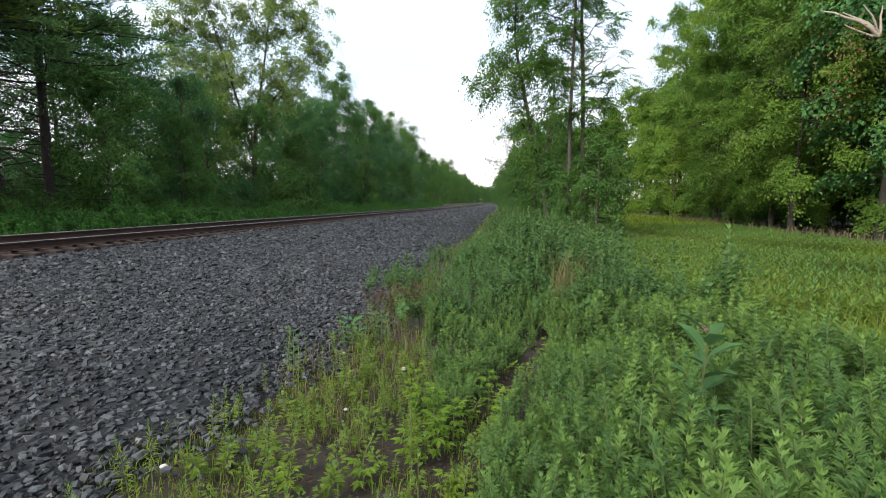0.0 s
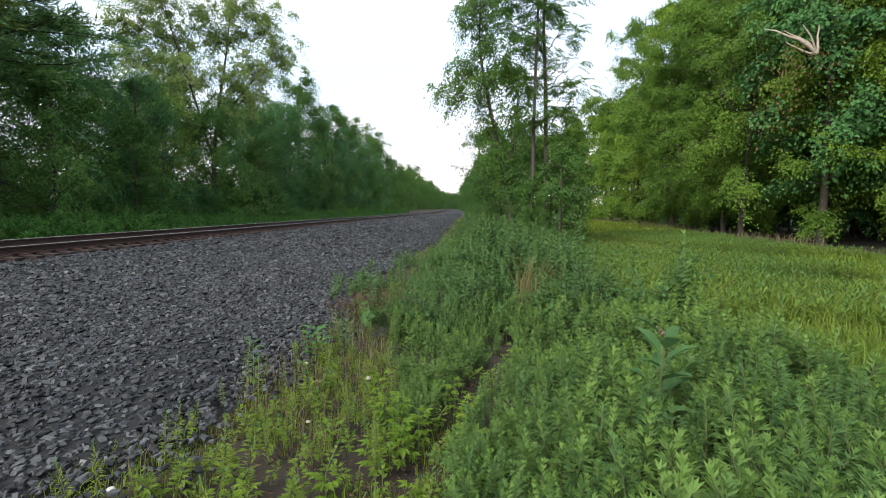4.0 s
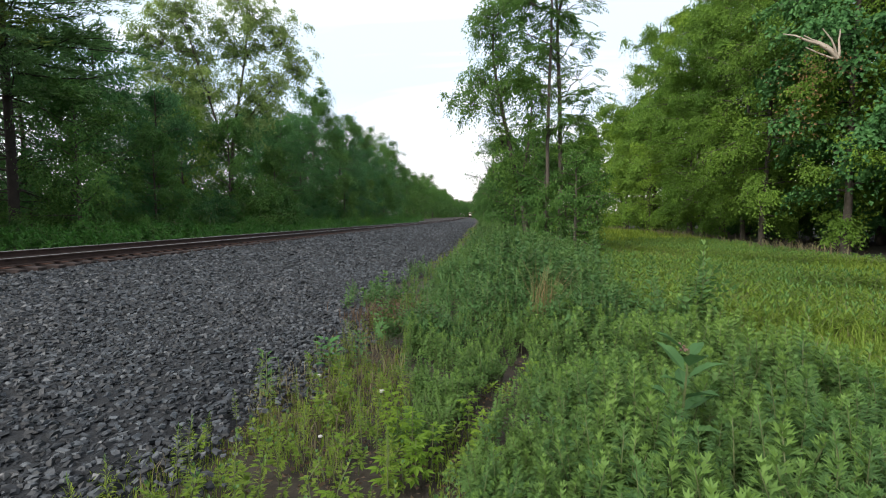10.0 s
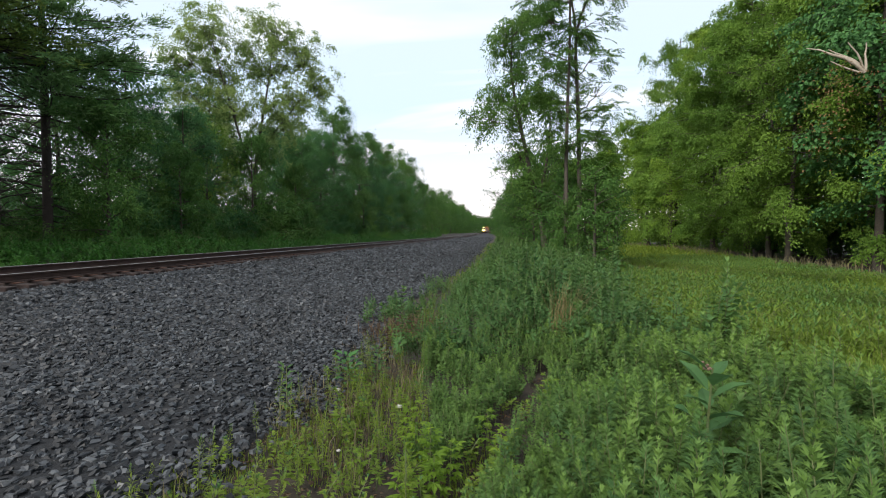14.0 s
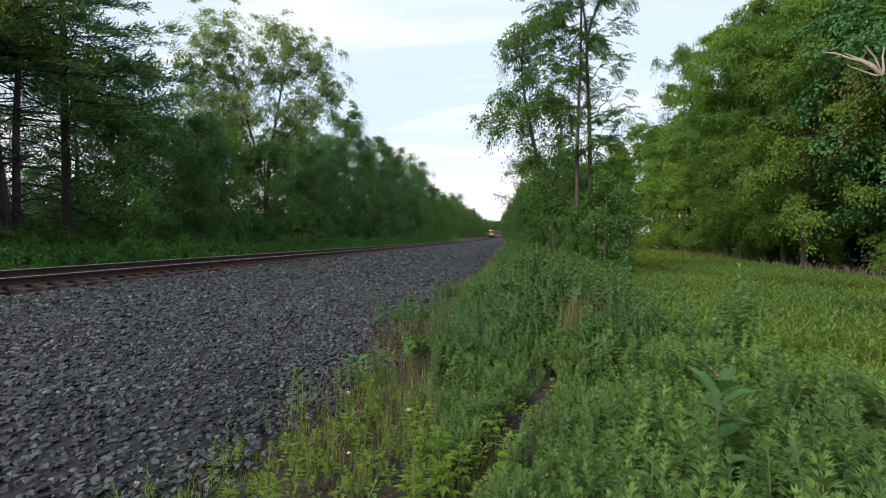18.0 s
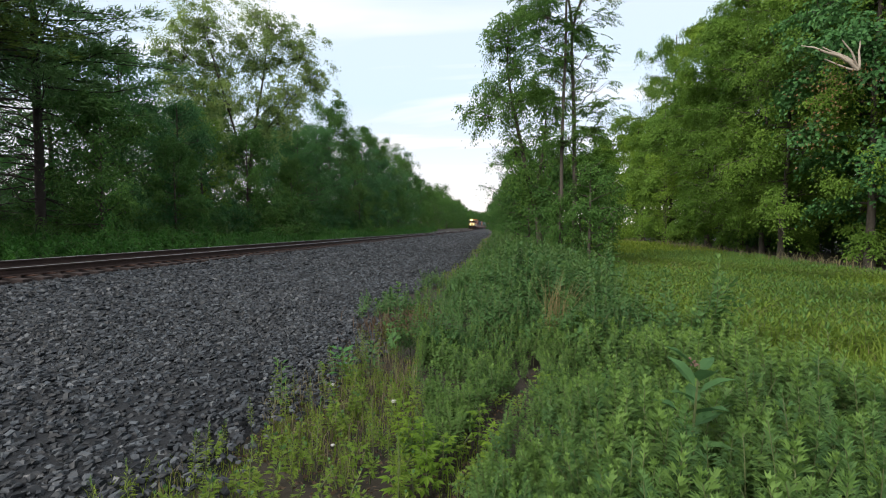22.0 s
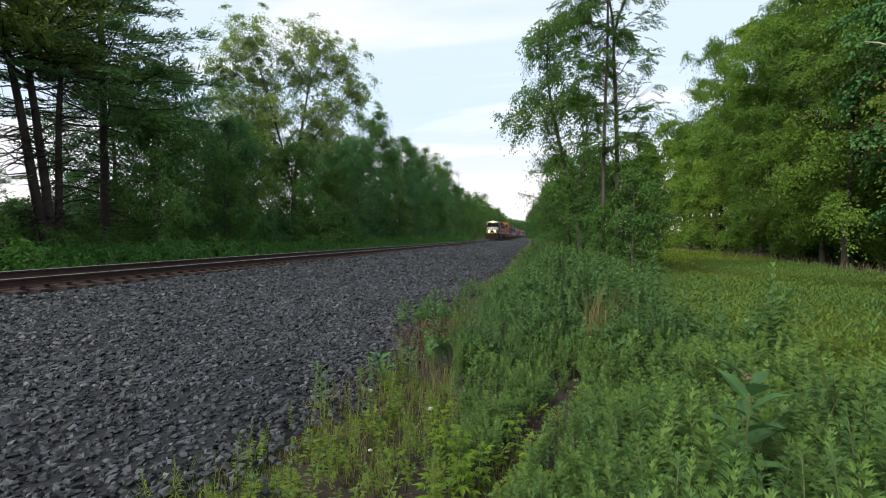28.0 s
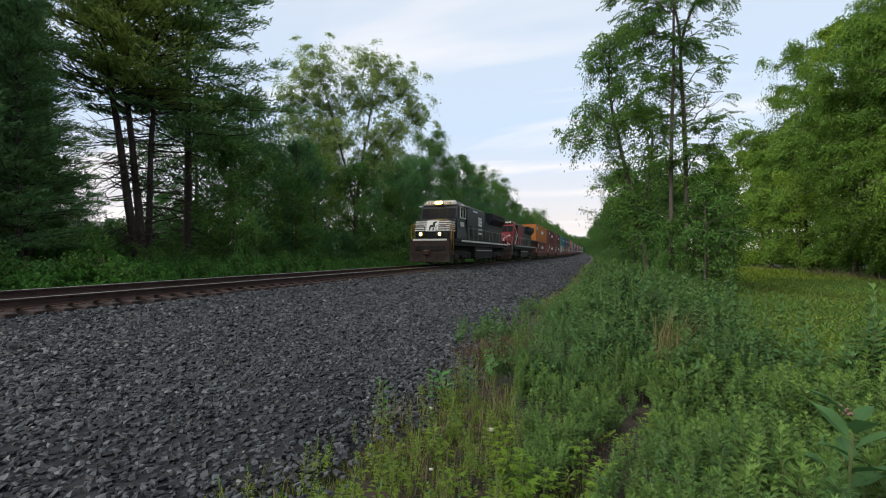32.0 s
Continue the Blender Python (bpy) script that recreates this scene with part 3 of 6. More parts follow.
def pine_parts(seed, h, base, radius, n_whorl=16, n_tuft=5200, trunk_r=0.24, lean=(0, 0), needle=0.42, dead=8):
    """Arrays of a pine: trunk with level boughs, dead snags below, and flat plumes of needles."""
    g = np.random.default_rng(seed)
    n = 12
    z = np.linspace(-0.3, h, n)
    k = z.clip(0) / h
    P = np.stack([lean[0] * k + np.cumsum(g.normal(scale=0.03, size=n)), lean[1] * k + np.cumsum(g.normal(scale=0.03, size=n)), z], 1)
    P[:, :2] -= P[0, :2]
    wood = [tube(P, trunk_r * (1 - 0.93 * k) + 0.02, 9)]
    ends, ways, weight = [], [], []
    at_ = lambda zc: np.array([np.interp(zc, P[:, 2], P[:, 0]), np.interp(zc, P[:, 2], P[:, 1]), zc])
    for i in range(dead):
        zc = g.uniform(0.05, max(base, 0.12)) * h
        az = g.uniform(0, 6.28)
        L = limb_path(at_(zc), (math.cos(az), math.sin(az), g.uniform(-0.1, 0.35)), g.uniform(0.8, 2.6), g, 6, 0.03, 0.22)
        wood.append(tube(L, np.linspace(0.045, 0.008, 6), 4))
        for j in range(2):
            S = limb_path(L[g.integers(2, 5)], unit(L[-1] - L[0]) + g.normal(scale=0.6, size=3), g.uniform(0.4, 1.0), g, 4, 0.05, 0.2)
            wood.append(tube(S, np.linspace(0.016, 0.005, 4), 3))
    for i in range(n_whorl):
        u = (i + g.uniform(-0.3, 0.3)) / n_whorl
        u = min(max(u, 0), 0.99)
        zc = h * (base + (1 - base) * u)
        for j in range(5):
            az = i * 0.7 + j * 1.257 + g.normal(scale=0.25)
            r = radius * (1.0 - 0.80 * u ** 1.3) * g.uniform(0.55, 1.2)
            L = limb_path(at_(zc), (math.cos(az), math.sin(az), 0.02 + 0.5 * u + g.normal(scale=0.1)), r, g, 6, -0.02, 0.08)
            wood.append(tube(L, np.linspace(0.06 * (1 - 0.6 * u), 0.01, 6), 4))
            w = g.uniform(0.2, 1)
            for e in range(1, 6):
                for s_ in range(4):
                    half = 0.30 * r * (1.05 - 0.16 * e)
                    side = np.array([-math.sin(az), math.cos(az), 0]) * g.uniform(-1, 1) * half
                    ends.append(L[e] + side + (L[5] - L[4]) * g.uniform(-0.4, 0.6) + np.array([0, 0, g.uniform(-0.04, 0.10)]))
                    ways.append(unit(L[-1] - L[1] + side * 1.2))
                    weight.append(w)
    ends, ways, weight = np.array(ends), np.array(ways), np.array(weight)
    idx = g.choice(len(ends), size=n_tuft, p=weight / weight.sum())
    c = ends[idx] + g.normal(size=(n_tuft, 3)) * np.array([0.24, 0.24, 0.075])
    ax = ways[idx] * 0.9 + g.normal(scale=0.55, size=(n_tuft, 3)) * np.array([1, 1, 0.5]) + np.array([0, 0, 0.30])
    face = np.array([0, 0, 0.7]) + g.normal(scale=0.85, size=(n_tuft, 3))
    ln = needle * g.uniform(0.6, 1.3, n_tuft)
    return merge(wood), leaf_quads(c, ax, ln, ln * 0.20, g, 0.12, face)


def make_tree(name, label, parts, m_wood, m_leaf, place, group, category="tree"):
    wood, leaves = parts
    t = thing(name, label, category, group)
    part_mesh("trunk", fast_mesh("trunk", *wood, m_wood, smooth=True), t)
    part_mesh("crown", fast_mesh("crown", *leaves, m_leaf), t)
    t.matrix_basis = place
    return t


def stand(x, y, rz=0.0, s=1.0, sz=None):
    """A tree's pose on the ground."""
    return Matrix.Translation((x, y, float(ground_z(np.array(x), np.array(y))) - 0.05)) @ pose(0, 0, 0, 0, 0, rz) @ Matrix.Diagonal((s, s, sz or s, 1))


def more(first, spots):
    for x, y, rz, s in spots:
        c = copy_thing(first, Matrix.Identity(4))
        c.matrix_basis = stand(x, y, rz, s)


G_L, G_R, G_M = "trees west of the track", "trees of the wood beside the meadow", "trees between the track and the meadow"

# --- west side: pines ---
pine_a = make_tree("pine_tree", "tall dark pine with level boughs", pine_parts(11, 30, 0.235, 6.0, 34, 84000, 0.23, needle=0.34, dead=34), M_PBARK, M_NEEDLE, stand(-24.5, 22.0, 20), G_L)
pine_b = make_tree("pine_tree", "leaning bare-stemmed pine with a thin yellowish crown", pine_parts(12, 20, 0.46, 4.0, 13, 13000, 0.22, (-1.75, -2.25), 0.36, 60), M_PBARK, M_NEEDLE_Y, stand(-23.95, 18.42), G_L)
pine_c = make_tree("pine_tree", "leaning slender pine with dead lower snags", pine_parts(13, 20, 0.50, 3.6, 13, 11500, 0.21, (-1.1, -1.4), 0.36, 60), M_PBARK, M_NEEDLE_Y, stand(-23.75, 18.62), G_L)
pine_d = make_tree("pine_tree", "slender upright pine with dead lower snags", pine_parts(14, 20, 0.48, 3.2, 13, 10500, 0.17, (0.5, 0.6), 0.36, 60), M_PBARK, M_NEEDLE_Y, stand(-23.9, 18.80), G_L)
pine_e = make_tree("pine_tree", "dense dark pine with boughs near the ground", pine_parts(15, 19, 0.10, 4.6, 26, 33000, 0.20, (0, 0), 0.30, 4), M_PBARK, M_NEEDLE, stand(-24.5, 9.8), G_L)
more(pine_e, [(-22.2, 12.0, 140, 0.66), (-23.6, 13.0, 70, 0.62), (-24.6, 12.4, 250, 0.8), (-30, 14.6, 40, 1.05), (-26.5, 12.6, 300, 0.8), (-22.5, 6.0, 80, 1.0), (-30, 11, 200, 1.0), (-27, 4, 20, 1.1), (-24, 1, 300, 1.0)])
more(pine_a, [(-36, 4, 10, 1.0)])

# --- west side: broad-leaved trees ---
poplar = make_tree("poplar_tree", "tall pale green poplar with open forked crown", lobed_parts(
    27, [[(0, 0, -0.3), (0.2, 0, 6), (0.6, 0.2, 10), (1.6, 0.3, 16), (2.4, 0.2, 22.5)], [(0.2, 0, 6), (-0.8, -0.4, 11), (-2.4, -0.6, 17), (-3.4, -0.5, 21.5)], [(0.5, 0.1, 9), (2.6, 0.6, 12.5), (5.0, 0.5, 16), (6.4, 0.4, 18)]],
    [(-3.5, -0.5, 21.4, 3.0, 2.3), (-6.2, 0.3, 18.4, 1.9, 2.0), (-2.6, 0.8, 18.0, 2.3, 2.1), (2.7, 0.3, 22.0, 1.9, 2.1), (1.0, 0.2, 23.3, 1.3, 1.2), (4.8, -0.4, 20.4, 2.0, 2.1), (6.8, 0.5, 17.5, 1.9, 1.8),
     (4.3, 0.6, 15.6, 2.0, 1.8), (-1.4, -0.6, 14.2, 2.2, 2.0), (-4.6, 0.4, 12.0, 2.3, 2.6), (0.9, 0.8, 10.8, 2.0, 2.0), (3.4, -0.5, 12.4, 1.5, 1.6), (-1.8, 0.2, 9.4, 2.4, 2.2), (-5.6, -0.4, 15.0, 1.6, 1.7), (-0.2, 0.4, 20.6, 1.0, 1.2), (0.4, -0.2, 18.2, 1.3, 1.4), (2.3, 0.3, 18.6, 1.4, 1.5), (1.9, -0.2, 14.6, 1.5, 1.5)],
    68000, 0.17, 0.8, 0.24, 0.52, 40, 0.3), M_BARK, M_LEAF_P, stand(-24.8, 43.0, 30, 1.0, 0.93), G_L)
oak_a = make_tree("oak_tree", "bushy green oak with low branches", tree_parts(22, 17.5, 0.10, 5.4, 46, 30000, 0.22, 0.22, "oval", 0.45, 0.80, 0.35), M_BARK, M_LEAF_L, stand(-25, 66, 0, 1.08), G_L)
oak_b = make_tree("oak_tree", "dark green oak hung with creepers", tree_parts(23, 15.0, 0.06, 4.6, 44, 26000, 0.20, 0.20, "wall", 0.40, 0.75, 0.35), M_BARK, M_LEAF_DK, stand(-24.5, 33, 0, 0.72), G_L)
ash_l = make_tree("ash_tree", "light green young ash at the wood edge", tree_parts(24, 11.0, 0.06, 3.2, 34, 13000, 0.21, 0.13, "oval", 0.5, 0.5), M_BARK, M_LEAF_M, stand(-20.8, 22.0, 0, 0.72), G_L)
yoak = make_tree("young_oak_tree", "yellow-green young oak among darker trees", tree_parts(25, 12.5, 0.10, 3.2, 32, 10000, 0.22, 0.13, "oval", 0.5, 0.5), M_BARK, M_LEAF_R, stand(-25.5, 37.2, 0, 0.85), G_L)
more(oak_a, [(-26, 86, 40, 1.1), (-26.5, 103, 150, 1.15), (-35, 52, 80, 1.02), (-36, 70, 250, 1.05), (-27, 124, 330, 1.15), (-38, 95, 10, 1.1)])
more(oak_b, [(-23.5, 52, 60, 0.80), (-24.0, 58.5, 200, 0.95), (-24.0, 75, 130, 1.05), (-24.6, 93, 20, 1.0), (-31, 37, 300, 0.76), (-26.5, 29.8, 100, 0.90), (-33, 45, 240, 0.8), (-25, 113, 90, 1.05), (-30, 60, 75, 1.0)])
more(ash_l, [(-22.0, 47, 120, 0.75), (-21.8, 70, 220, 0.7), (-22, 81, 20, 0.8), (-22.0, 99, 70, 0.9), (-23, 40, 180, 0.9), (-21.5, 28.5, 60, 0.62)])

# far woods along both sides of the line
far_a = tree_parts(31, 17, 0.05, 5.0, 30, 6500, 0.42, 0.2, "wall", 0.4, 1.15)
far_b = tree_parts(32, 16, 0.05, 5.4, 30, 6500, 0.42, 0.2, "oval", 0.4, 1.15)
fa = make_tree("oak_tree", "distant green oak along the railway", far_a, M_BARK, M_LEAF_L, stand(-27, 138, 0), G_L)
fb = make_tree("oak_tree", "distant round-headed oak along the railway", far_b, M_BARK, M_LEAF_L, stand(-25.5, 148, 0), G_L)
g_far = np.random.default_rng(5)
for i in range(46):
    y = 158 + i * 11 + g_far.uniform(-3, 3)
    x = -25.5 - float(smooth_bend(np.array(y))) + g_far.uniform(-1.5, 2.0) + (0 if y < 420 else (y - 420) * 0.035)
    more(fa if i % 2 else fb, [(x, y, g_far.uniform(0, 360), g_far.uniform(0.85, 1.12))])
for i in range(14):
    y = 120 + i * 30
    more(fb, [(-38 - float(smooth_bend(np.array(y))), y, g_far.uniform(0, 360), 1.15)])
for i in range(12):
    more(fa, [(-30 + i * 8.5, 720 + g_far.uniform(-8, 8), g_far.uniform(0, 360), 1.2)])

# --- middle: slim trees beside the track ---
mid_a = make_tree("ailanthus_tree", "slim tall tree with feathery leaves and bare forked stem", lobed_parts(
    41, [[(0, 0, -0.3), (0.05, 0, 4), (-0.10, 0.1, 8.5), (-0.15, 0, 10), (0.9, 0.1, 12.2), (1.2, 0.1, 14.5)], [(-0.12, 0, 9.4), (-0.5, 0.1, 11.4), (-0.7, 0, 14.5), (-0.7, 0, 16.0)]],
    [(1.15, 0, 6.5, 0.75, 0.28), (0.85, 0.2, 7.5, 0.6, 0.25), (0.55, -0.2, 8.5, 0.55, 0.3), (0.5, 0, 5.5, 0.8, 0.5), (-0.7, 0.2, 7.0, 0.7, 0.4), (-0.9, -0.1, 8.3, 0.6, 0.4), (0.4, 0.2, 10.0, 0.5, 0.4),
     (-0.5, 0.2, 9.4, 0.5, 0.4), (1.2, 0.1, 11.6, 0.7, 0.5), (-0.7, 0.1, 11.8, 0.8, 0.5), (0.9, -0.2, 13.4, 0.9, 0.6), (-0.8, 0.1, 13.8, 0.9, 0.6), (-0.6, 0, 15.6, 0.8, 0.6), (1.2, 0, 15.0, 0.7, 0.5), (0.7, 0.1, 4.4, 0.7, 0.6)],
    1450, 0.14, 0.40, 0.10, 0.36, 14, 0.4, 7), M_BARK, M_LEAF_M, stand(3.05, 19.4, -9), G_M)
mid_b = make_tree("ailanthus_tree", "slim second stem with sparse feathery leaves", lobed_parts(
    42, [[(0, 0, -0.3), (0.05, 0, 5), (0.15, 0.1, 9), (0.1, 0, 12.5), (0.2, 0, 15)]],
    [(-0.9, 0.1, 10.2, 0.9, 0.5), (-0.5, 0, 11.2, 0.8, 0.5), (-1.0, 0.2, 9.0, 0.8, 0.5), (-0.7, -0.1, 7.8, 0.8, 0.5), (0.3, 0.1, 9.6, 0.6, 0.4), (-0.2, 0, 12.6, 0.9, 0.6), (0.5, 0.2, 13.6, 0.8, 0.5),
     (0.1, 0, 15.0, 0.8, 0.6), (-0.3, 0.2, 6.6, 0.6, 0.5), (0.3, 0, 5.2, 0.6, 0.6), (-1.3, 0, 11.6, 0.7, 0.4)],
    1150, 0.14, 0.40, 0.085, 0.36, 14, 0.4, 7), M_BARK, M_LEAF_M, stand(2.42, 19.0, -7), G_M)
mid_c = make_tree("creeper_hung_tree", "leafy tree overhung by creepers beside the track", lobed_parts(
    43, [[(-0.2, 0, -0.3), (-0.45, 0, 2.5), (-1.0, 0.1, 4.6), (-1.5, 0.1, 7), (-1.9, 0, 9.5), (-1.7, 0, 11.5)], [(-0.6, 0, 3.2), (-0.1, 0.2, 5.5), (0.0, 0.2, 7.5)]],
    [(-3.0, 0, 7.0, 0.85, 0.55), (-2.6, 0.3, 8.0, 0.95, 0.75), (-1.6, -0.3, 7.5, 0.9, 0.8), (-1.5, 0.2, 9.3, 1.0, 1.0), (-2.2, -0.2, 10.5, 0.9, 0.9), (-1.2, 0.1, 11.4, 1.0, 0.9), (-1.6, 0.2, 5.4, 0.6, 1.0),
     (-1.1, -0.1, 4.0, 0.7, 0.9), (-0.2, 0.2, 6.2, 0.8, 0.9), (-0.3, 0.1, 7.8, 0.8, 0.8), (-0.6, 0.2, 2.8, 0.7, 0.8), (0.2, -0.1, 4.6, 0.7, 0.9)],
    24000, 0.13, 0.5, 0.15, 0.32, 46, 0.9), M_BARK, M_LEAF_M, stand(2.2, 22.0, -6), G_M)
mid_d = make_tree("sapling_tree", "young bushy sapling at the foot of slim trees", tree_parts(44, 4.0, 0.05, 0.95, 22, 5200, 0.11, 0.05, "oval", 0.5, 0.24, 0.2, (0, 0), 0.5), M_BARK, M_LEAF_L, stand(3.3, 17.6, 0), G_M)
more(mid_d, [(4.0, 19.2, 100, 1.0), (2.6, 20.8, 220, 1.05), (3.7, 22, 40, 1.25), (1.6, 25, 160, 1.2), (2.3, 18.2, 300, 0.7)])
mid_e = make_tree("roadside_tree", "leafy small tree in the row beside the track", tree_parts(45, 8.0, 0.04, 2.2, 30, 12000, 0.16, 0.12, "wall", 0.45, 0.45), M_BARK, M_LEAF_L, stand(1.6, 38, 0), G_M)
more(mid_e, [(2.8, 31, 60, 0.85), (2.4, 46, 120, 0.9), (1.4, 55, 200, 0.95), (2.5, 62, 20, 1.05), (1.2, 74, 300, 1.0), (2.0, 86, 90, 1.1), (0.6, 100, 150, 1.15), (0.2, 118, 30, 1.2), (-0.4, 140, 230, 1.3), (-1.2, 165, 0, 1.4), (-2.4, 195, 110, 1.5), (-4.0, 230, 270, 1.6), (-5.0, 270, 40, 1.7), (-6.0, 320, 140, 1.8), (3.5, 130, 40, 1.4), (2.5, 180, 10, 1.6)])

# bare dead tree among the far ones
g_d = np.random.default_rng(46)
t_ = thing("dead_tree", "grey bare dead tree with thin twigs", "tree", G_M)
P = np.stack([np.array([0, -0.05, 0.0, -0.15, -0.2, -0.4]), np.zeros(6), np.linspace(-0.2, 7.8, 6)], 1)
chunks = [tube(P, np.linspace(0.09, 0.02, 6), 6)]
for i in range(16):
    q = P[2 + i % 4] + np.array([0, 0, g_d.uniform(-0.5, 0.8)])
    L = limb_path(q, (g_d.uniform(-1, 0.35), g_d.uniform(-0.5, 0.5), g_d.uniform(0.1, 0.8)), g_d.uniform(1.0, 2.3), g_d, 6, 0.02, 0.2)
    chunks.append(tube(L, np.linspace(0.032, 0.008, 6), 4))
    for j in range(4):
        S = limb_path(L[g_d.integers(2, 5)], L[-1] - L[0] + g_d.normal(scale=0.7, size=3), g_d.uniform(0.4, 1.0), g_d, 4, 0.02, 0.25)
        chunks.append(tube(S, np.linspace(0.014, 0.005, 4), 3))
part_mesh("trunk", fast_mesh("trunk", *merge(chunks), M_BARK, smooth=True), t_)
t_.matrix_basis = stand(0.85, 40.0)

# --- east wood ---
map_a = make_tree("maple_tree", "tall yellow-green maple at the wood edge", tree_parts(51, 18.5, 0.08, 3.5, 54, 52000, 0.145, 0.15, "wall", 0.22, 0.42, 0.2), M_BARK, M_LEAF_R, stand(16.2, 38.5, 0), G_R)
map_b = make_tree("maple_tree", "leafy green maple with spreading low branches", tree_parts(52, 17, 0.08, 3.6, 54, 52000, 0.145, 0.14, "wall", 0.18, 0.42, 0.2), M_BARK, M_LEAF_R, stand(15.0, 31, 0), G_R)
bass = make_tree("basswood_tree", "broad dark green basswood with large leaves", tree_parts(53, 16, 0.13, 3.3, 46, 30000, 0.19, 0.15, "wall", 0.15, 0.40, 0.2, (0, 0), 0.8), M_BARK, M_LEAF_DK, stand(15.2, 21.0, 0), G_R)
beech = make_tree("beech_tree", "fresh green beech with layered branches", tree_parts(54, 15, 0.12, 3.4, 56, 50000, 0.13, 0.12, "wall", 0.08, 0.34, 0.2), M_BARK, M_LEAF_R, stand(14.4, 25.6, 0), G_R)
map_s = make_tree("maple_tree", "lower green maple further along the wood", tree_parts(55, 13, 0.04, 3.4, 40, 16000, 0.24, 0.2, "wall", 0.2, 0.5, 0.2), M_BARK, M_LEAF_R, stand(16.0, 47, 0), G_R)
more(map_s, [(15.6, 53, 90, 0.95), (16.5, 59, 200, 1.2), (15.4, 66, 300, 1.1), (16.0, 75, 40, 1.1), (15.5, 84, 140, 1.15), (14.5, 95, 250, 1.25), (14.2, 108, 10, 1.3), (13.5, 122, 80, 1.35), (13, 136, 190, 1.4), (19.0, 50, 170, 1.15), (20, 61, 60, 1.2)])
more(map_a, [(17.8, 51, 220, 1.2), (19.5, 33, 160, 1.05), (20.5, 26, 300, 1.0), (22, 41, 40, 1.05)])
more(map_b, [(15.6, 35, 80, 1.0), (19, 21.5, 250, 1.05)])
more(beech, [(15.0, 28.5, 90, 0.95), (16.2, 23.0, 210, 1.05), (17.0, 18.0, 40, 1.0), (18, 12, 130, 1.05)])
more(bass, [(17.5, 15.5, 140, 1.0), (18, 7, 30, 1.0)])
for i in range(10):
    y = 150 + i * 24
    more(fb if i % 2 else fa, [(12 - float(smooth_bend(np.array(y))), y, g_far.uniform(0, 360), 1.1)])
for i in range(9):
    more(fa if i % 2 else fb, [(25.5 + g_far.uniform(-1, 3), 6 + i * 6.0, g_far.uniform(0, 360), 1.15)])

# shrubs and creeper mounds at the foot of the west trees
shrub_a = make_tree("shrub", "low green shrub at the edge of the wood", tree_parts(61, 2.6, 0.03, 1.7, 14, 1900, 0.20, 0.04, "oval", 0.5, 0.35, 0.1), M_STEM, M_LEAF_L, stand(-19.2, 38, 0), "shrubs west of the track", "shrub")
shrub_b = make_tree("shrub", "low creeper mound beside the railway", tree_parts(62, 1.3, 0.03, 1.5, 12, 1300, 0.17, 0.03, "wall", 0.2, 0.3, 0.1), M_STEM, M_VERGE, stand(-17.8, 20, 0, 0.6), "shrubs west of the track", "shrub")
g_sh = np.random.default_rng(9)
for i in range(34):
    y = 4 + i * 2.3 * (1 + i * 0.02)
    more(shrub_a, [(-21.0 + g_sh.uniform(-0.8, 0.8), y, g_sh.uniform(0, 360), g_sh.uniform(0.3, 0.62))])
    more(shrub_b, [(-18.2 + g_sh.uniform(-0.8, 0.7), y + 1, g_sh.uniform(0, 360), g_sh.uniform(0.5, 1.0))])
for i in range(20):
    more(shrub_a, [(-27.0 - 4 * (i % 3) + g_sh.uniform(-1, 1), 7 + i * 1.6, g_sh.uniform(0, 360), g_sh.uniform(0.6, 1.0))])
for i in range(16):
    more(shrub_a, [(-33.0 - 5 * (i % 3) + g_sh.uniform(-1, 1), 12 + i * 1.9, g_sh.uniform(0, 360), g_sh.uniform(1.0, 1.35))])
for i in range(20):
    more(shrub_a, [(17.5 + 3.0 * (i % 3) + g_sh.uniform(-0.8, 0.8), 10 + i * 2.2, g_sh.uniform(0, 360), g_sh.uniform(0.35, 0.6))])
for i in range(24):
    more(shrub_a, [(21.5 + 2.5 * (i % 2) + g_sh.uniform(-0.8, 0.8), 9 + i * 1.9, g_sh.uniform(0, 360), g_sh.uniform(1.2, 1.7))])
more(oak_b, [(-29, 27, 50, 0.9), (-31, 17.4, 10, 0.48), (-33.5, 20.3, 200, 0.42), (-44, 26, 0, 0.28), (-46, 33, 90, 0.30), (-43, 36, 180, 0.5), (-40, 12, 270, 0.5)])
more(shrub_a, [(-19.4, 39.5, 30, 1.25), (-19.6, 41.5, 100, 1.3), (-19.8, 44, 200, 1.1)])
for i in range(15):
    more(shrub_a, [(-29.0 - 3 * (i % 2) + g_sh.uniform(-1, 1), 27 + i * 4.0, g_sh.uniform(0, 360), g_sh.uniform(1.3, 1.8))])
shrub_c = make_tree("shrub", "tall shrub smothered in green creepers", tree_parts(63, 4.4, 0.02, 2.0, 24, 5600, 0.17, 0.06, "wall", 0.3, 0.34, 0.1), M_STEM, M_LEAF_DK, stand(-22.6, 26.0, 0, 0.8), "shrubs west of the track", "shrub")
more(shrub_c, [(-22.4 + g_sh.uniform(-0.6, 0.6), 29 + i * 3.3, g_sh.uniform(0, 360), g_sh.uniform(0.6, 1.05)) for i in range(16)])

# ================= weeds and meadow =================


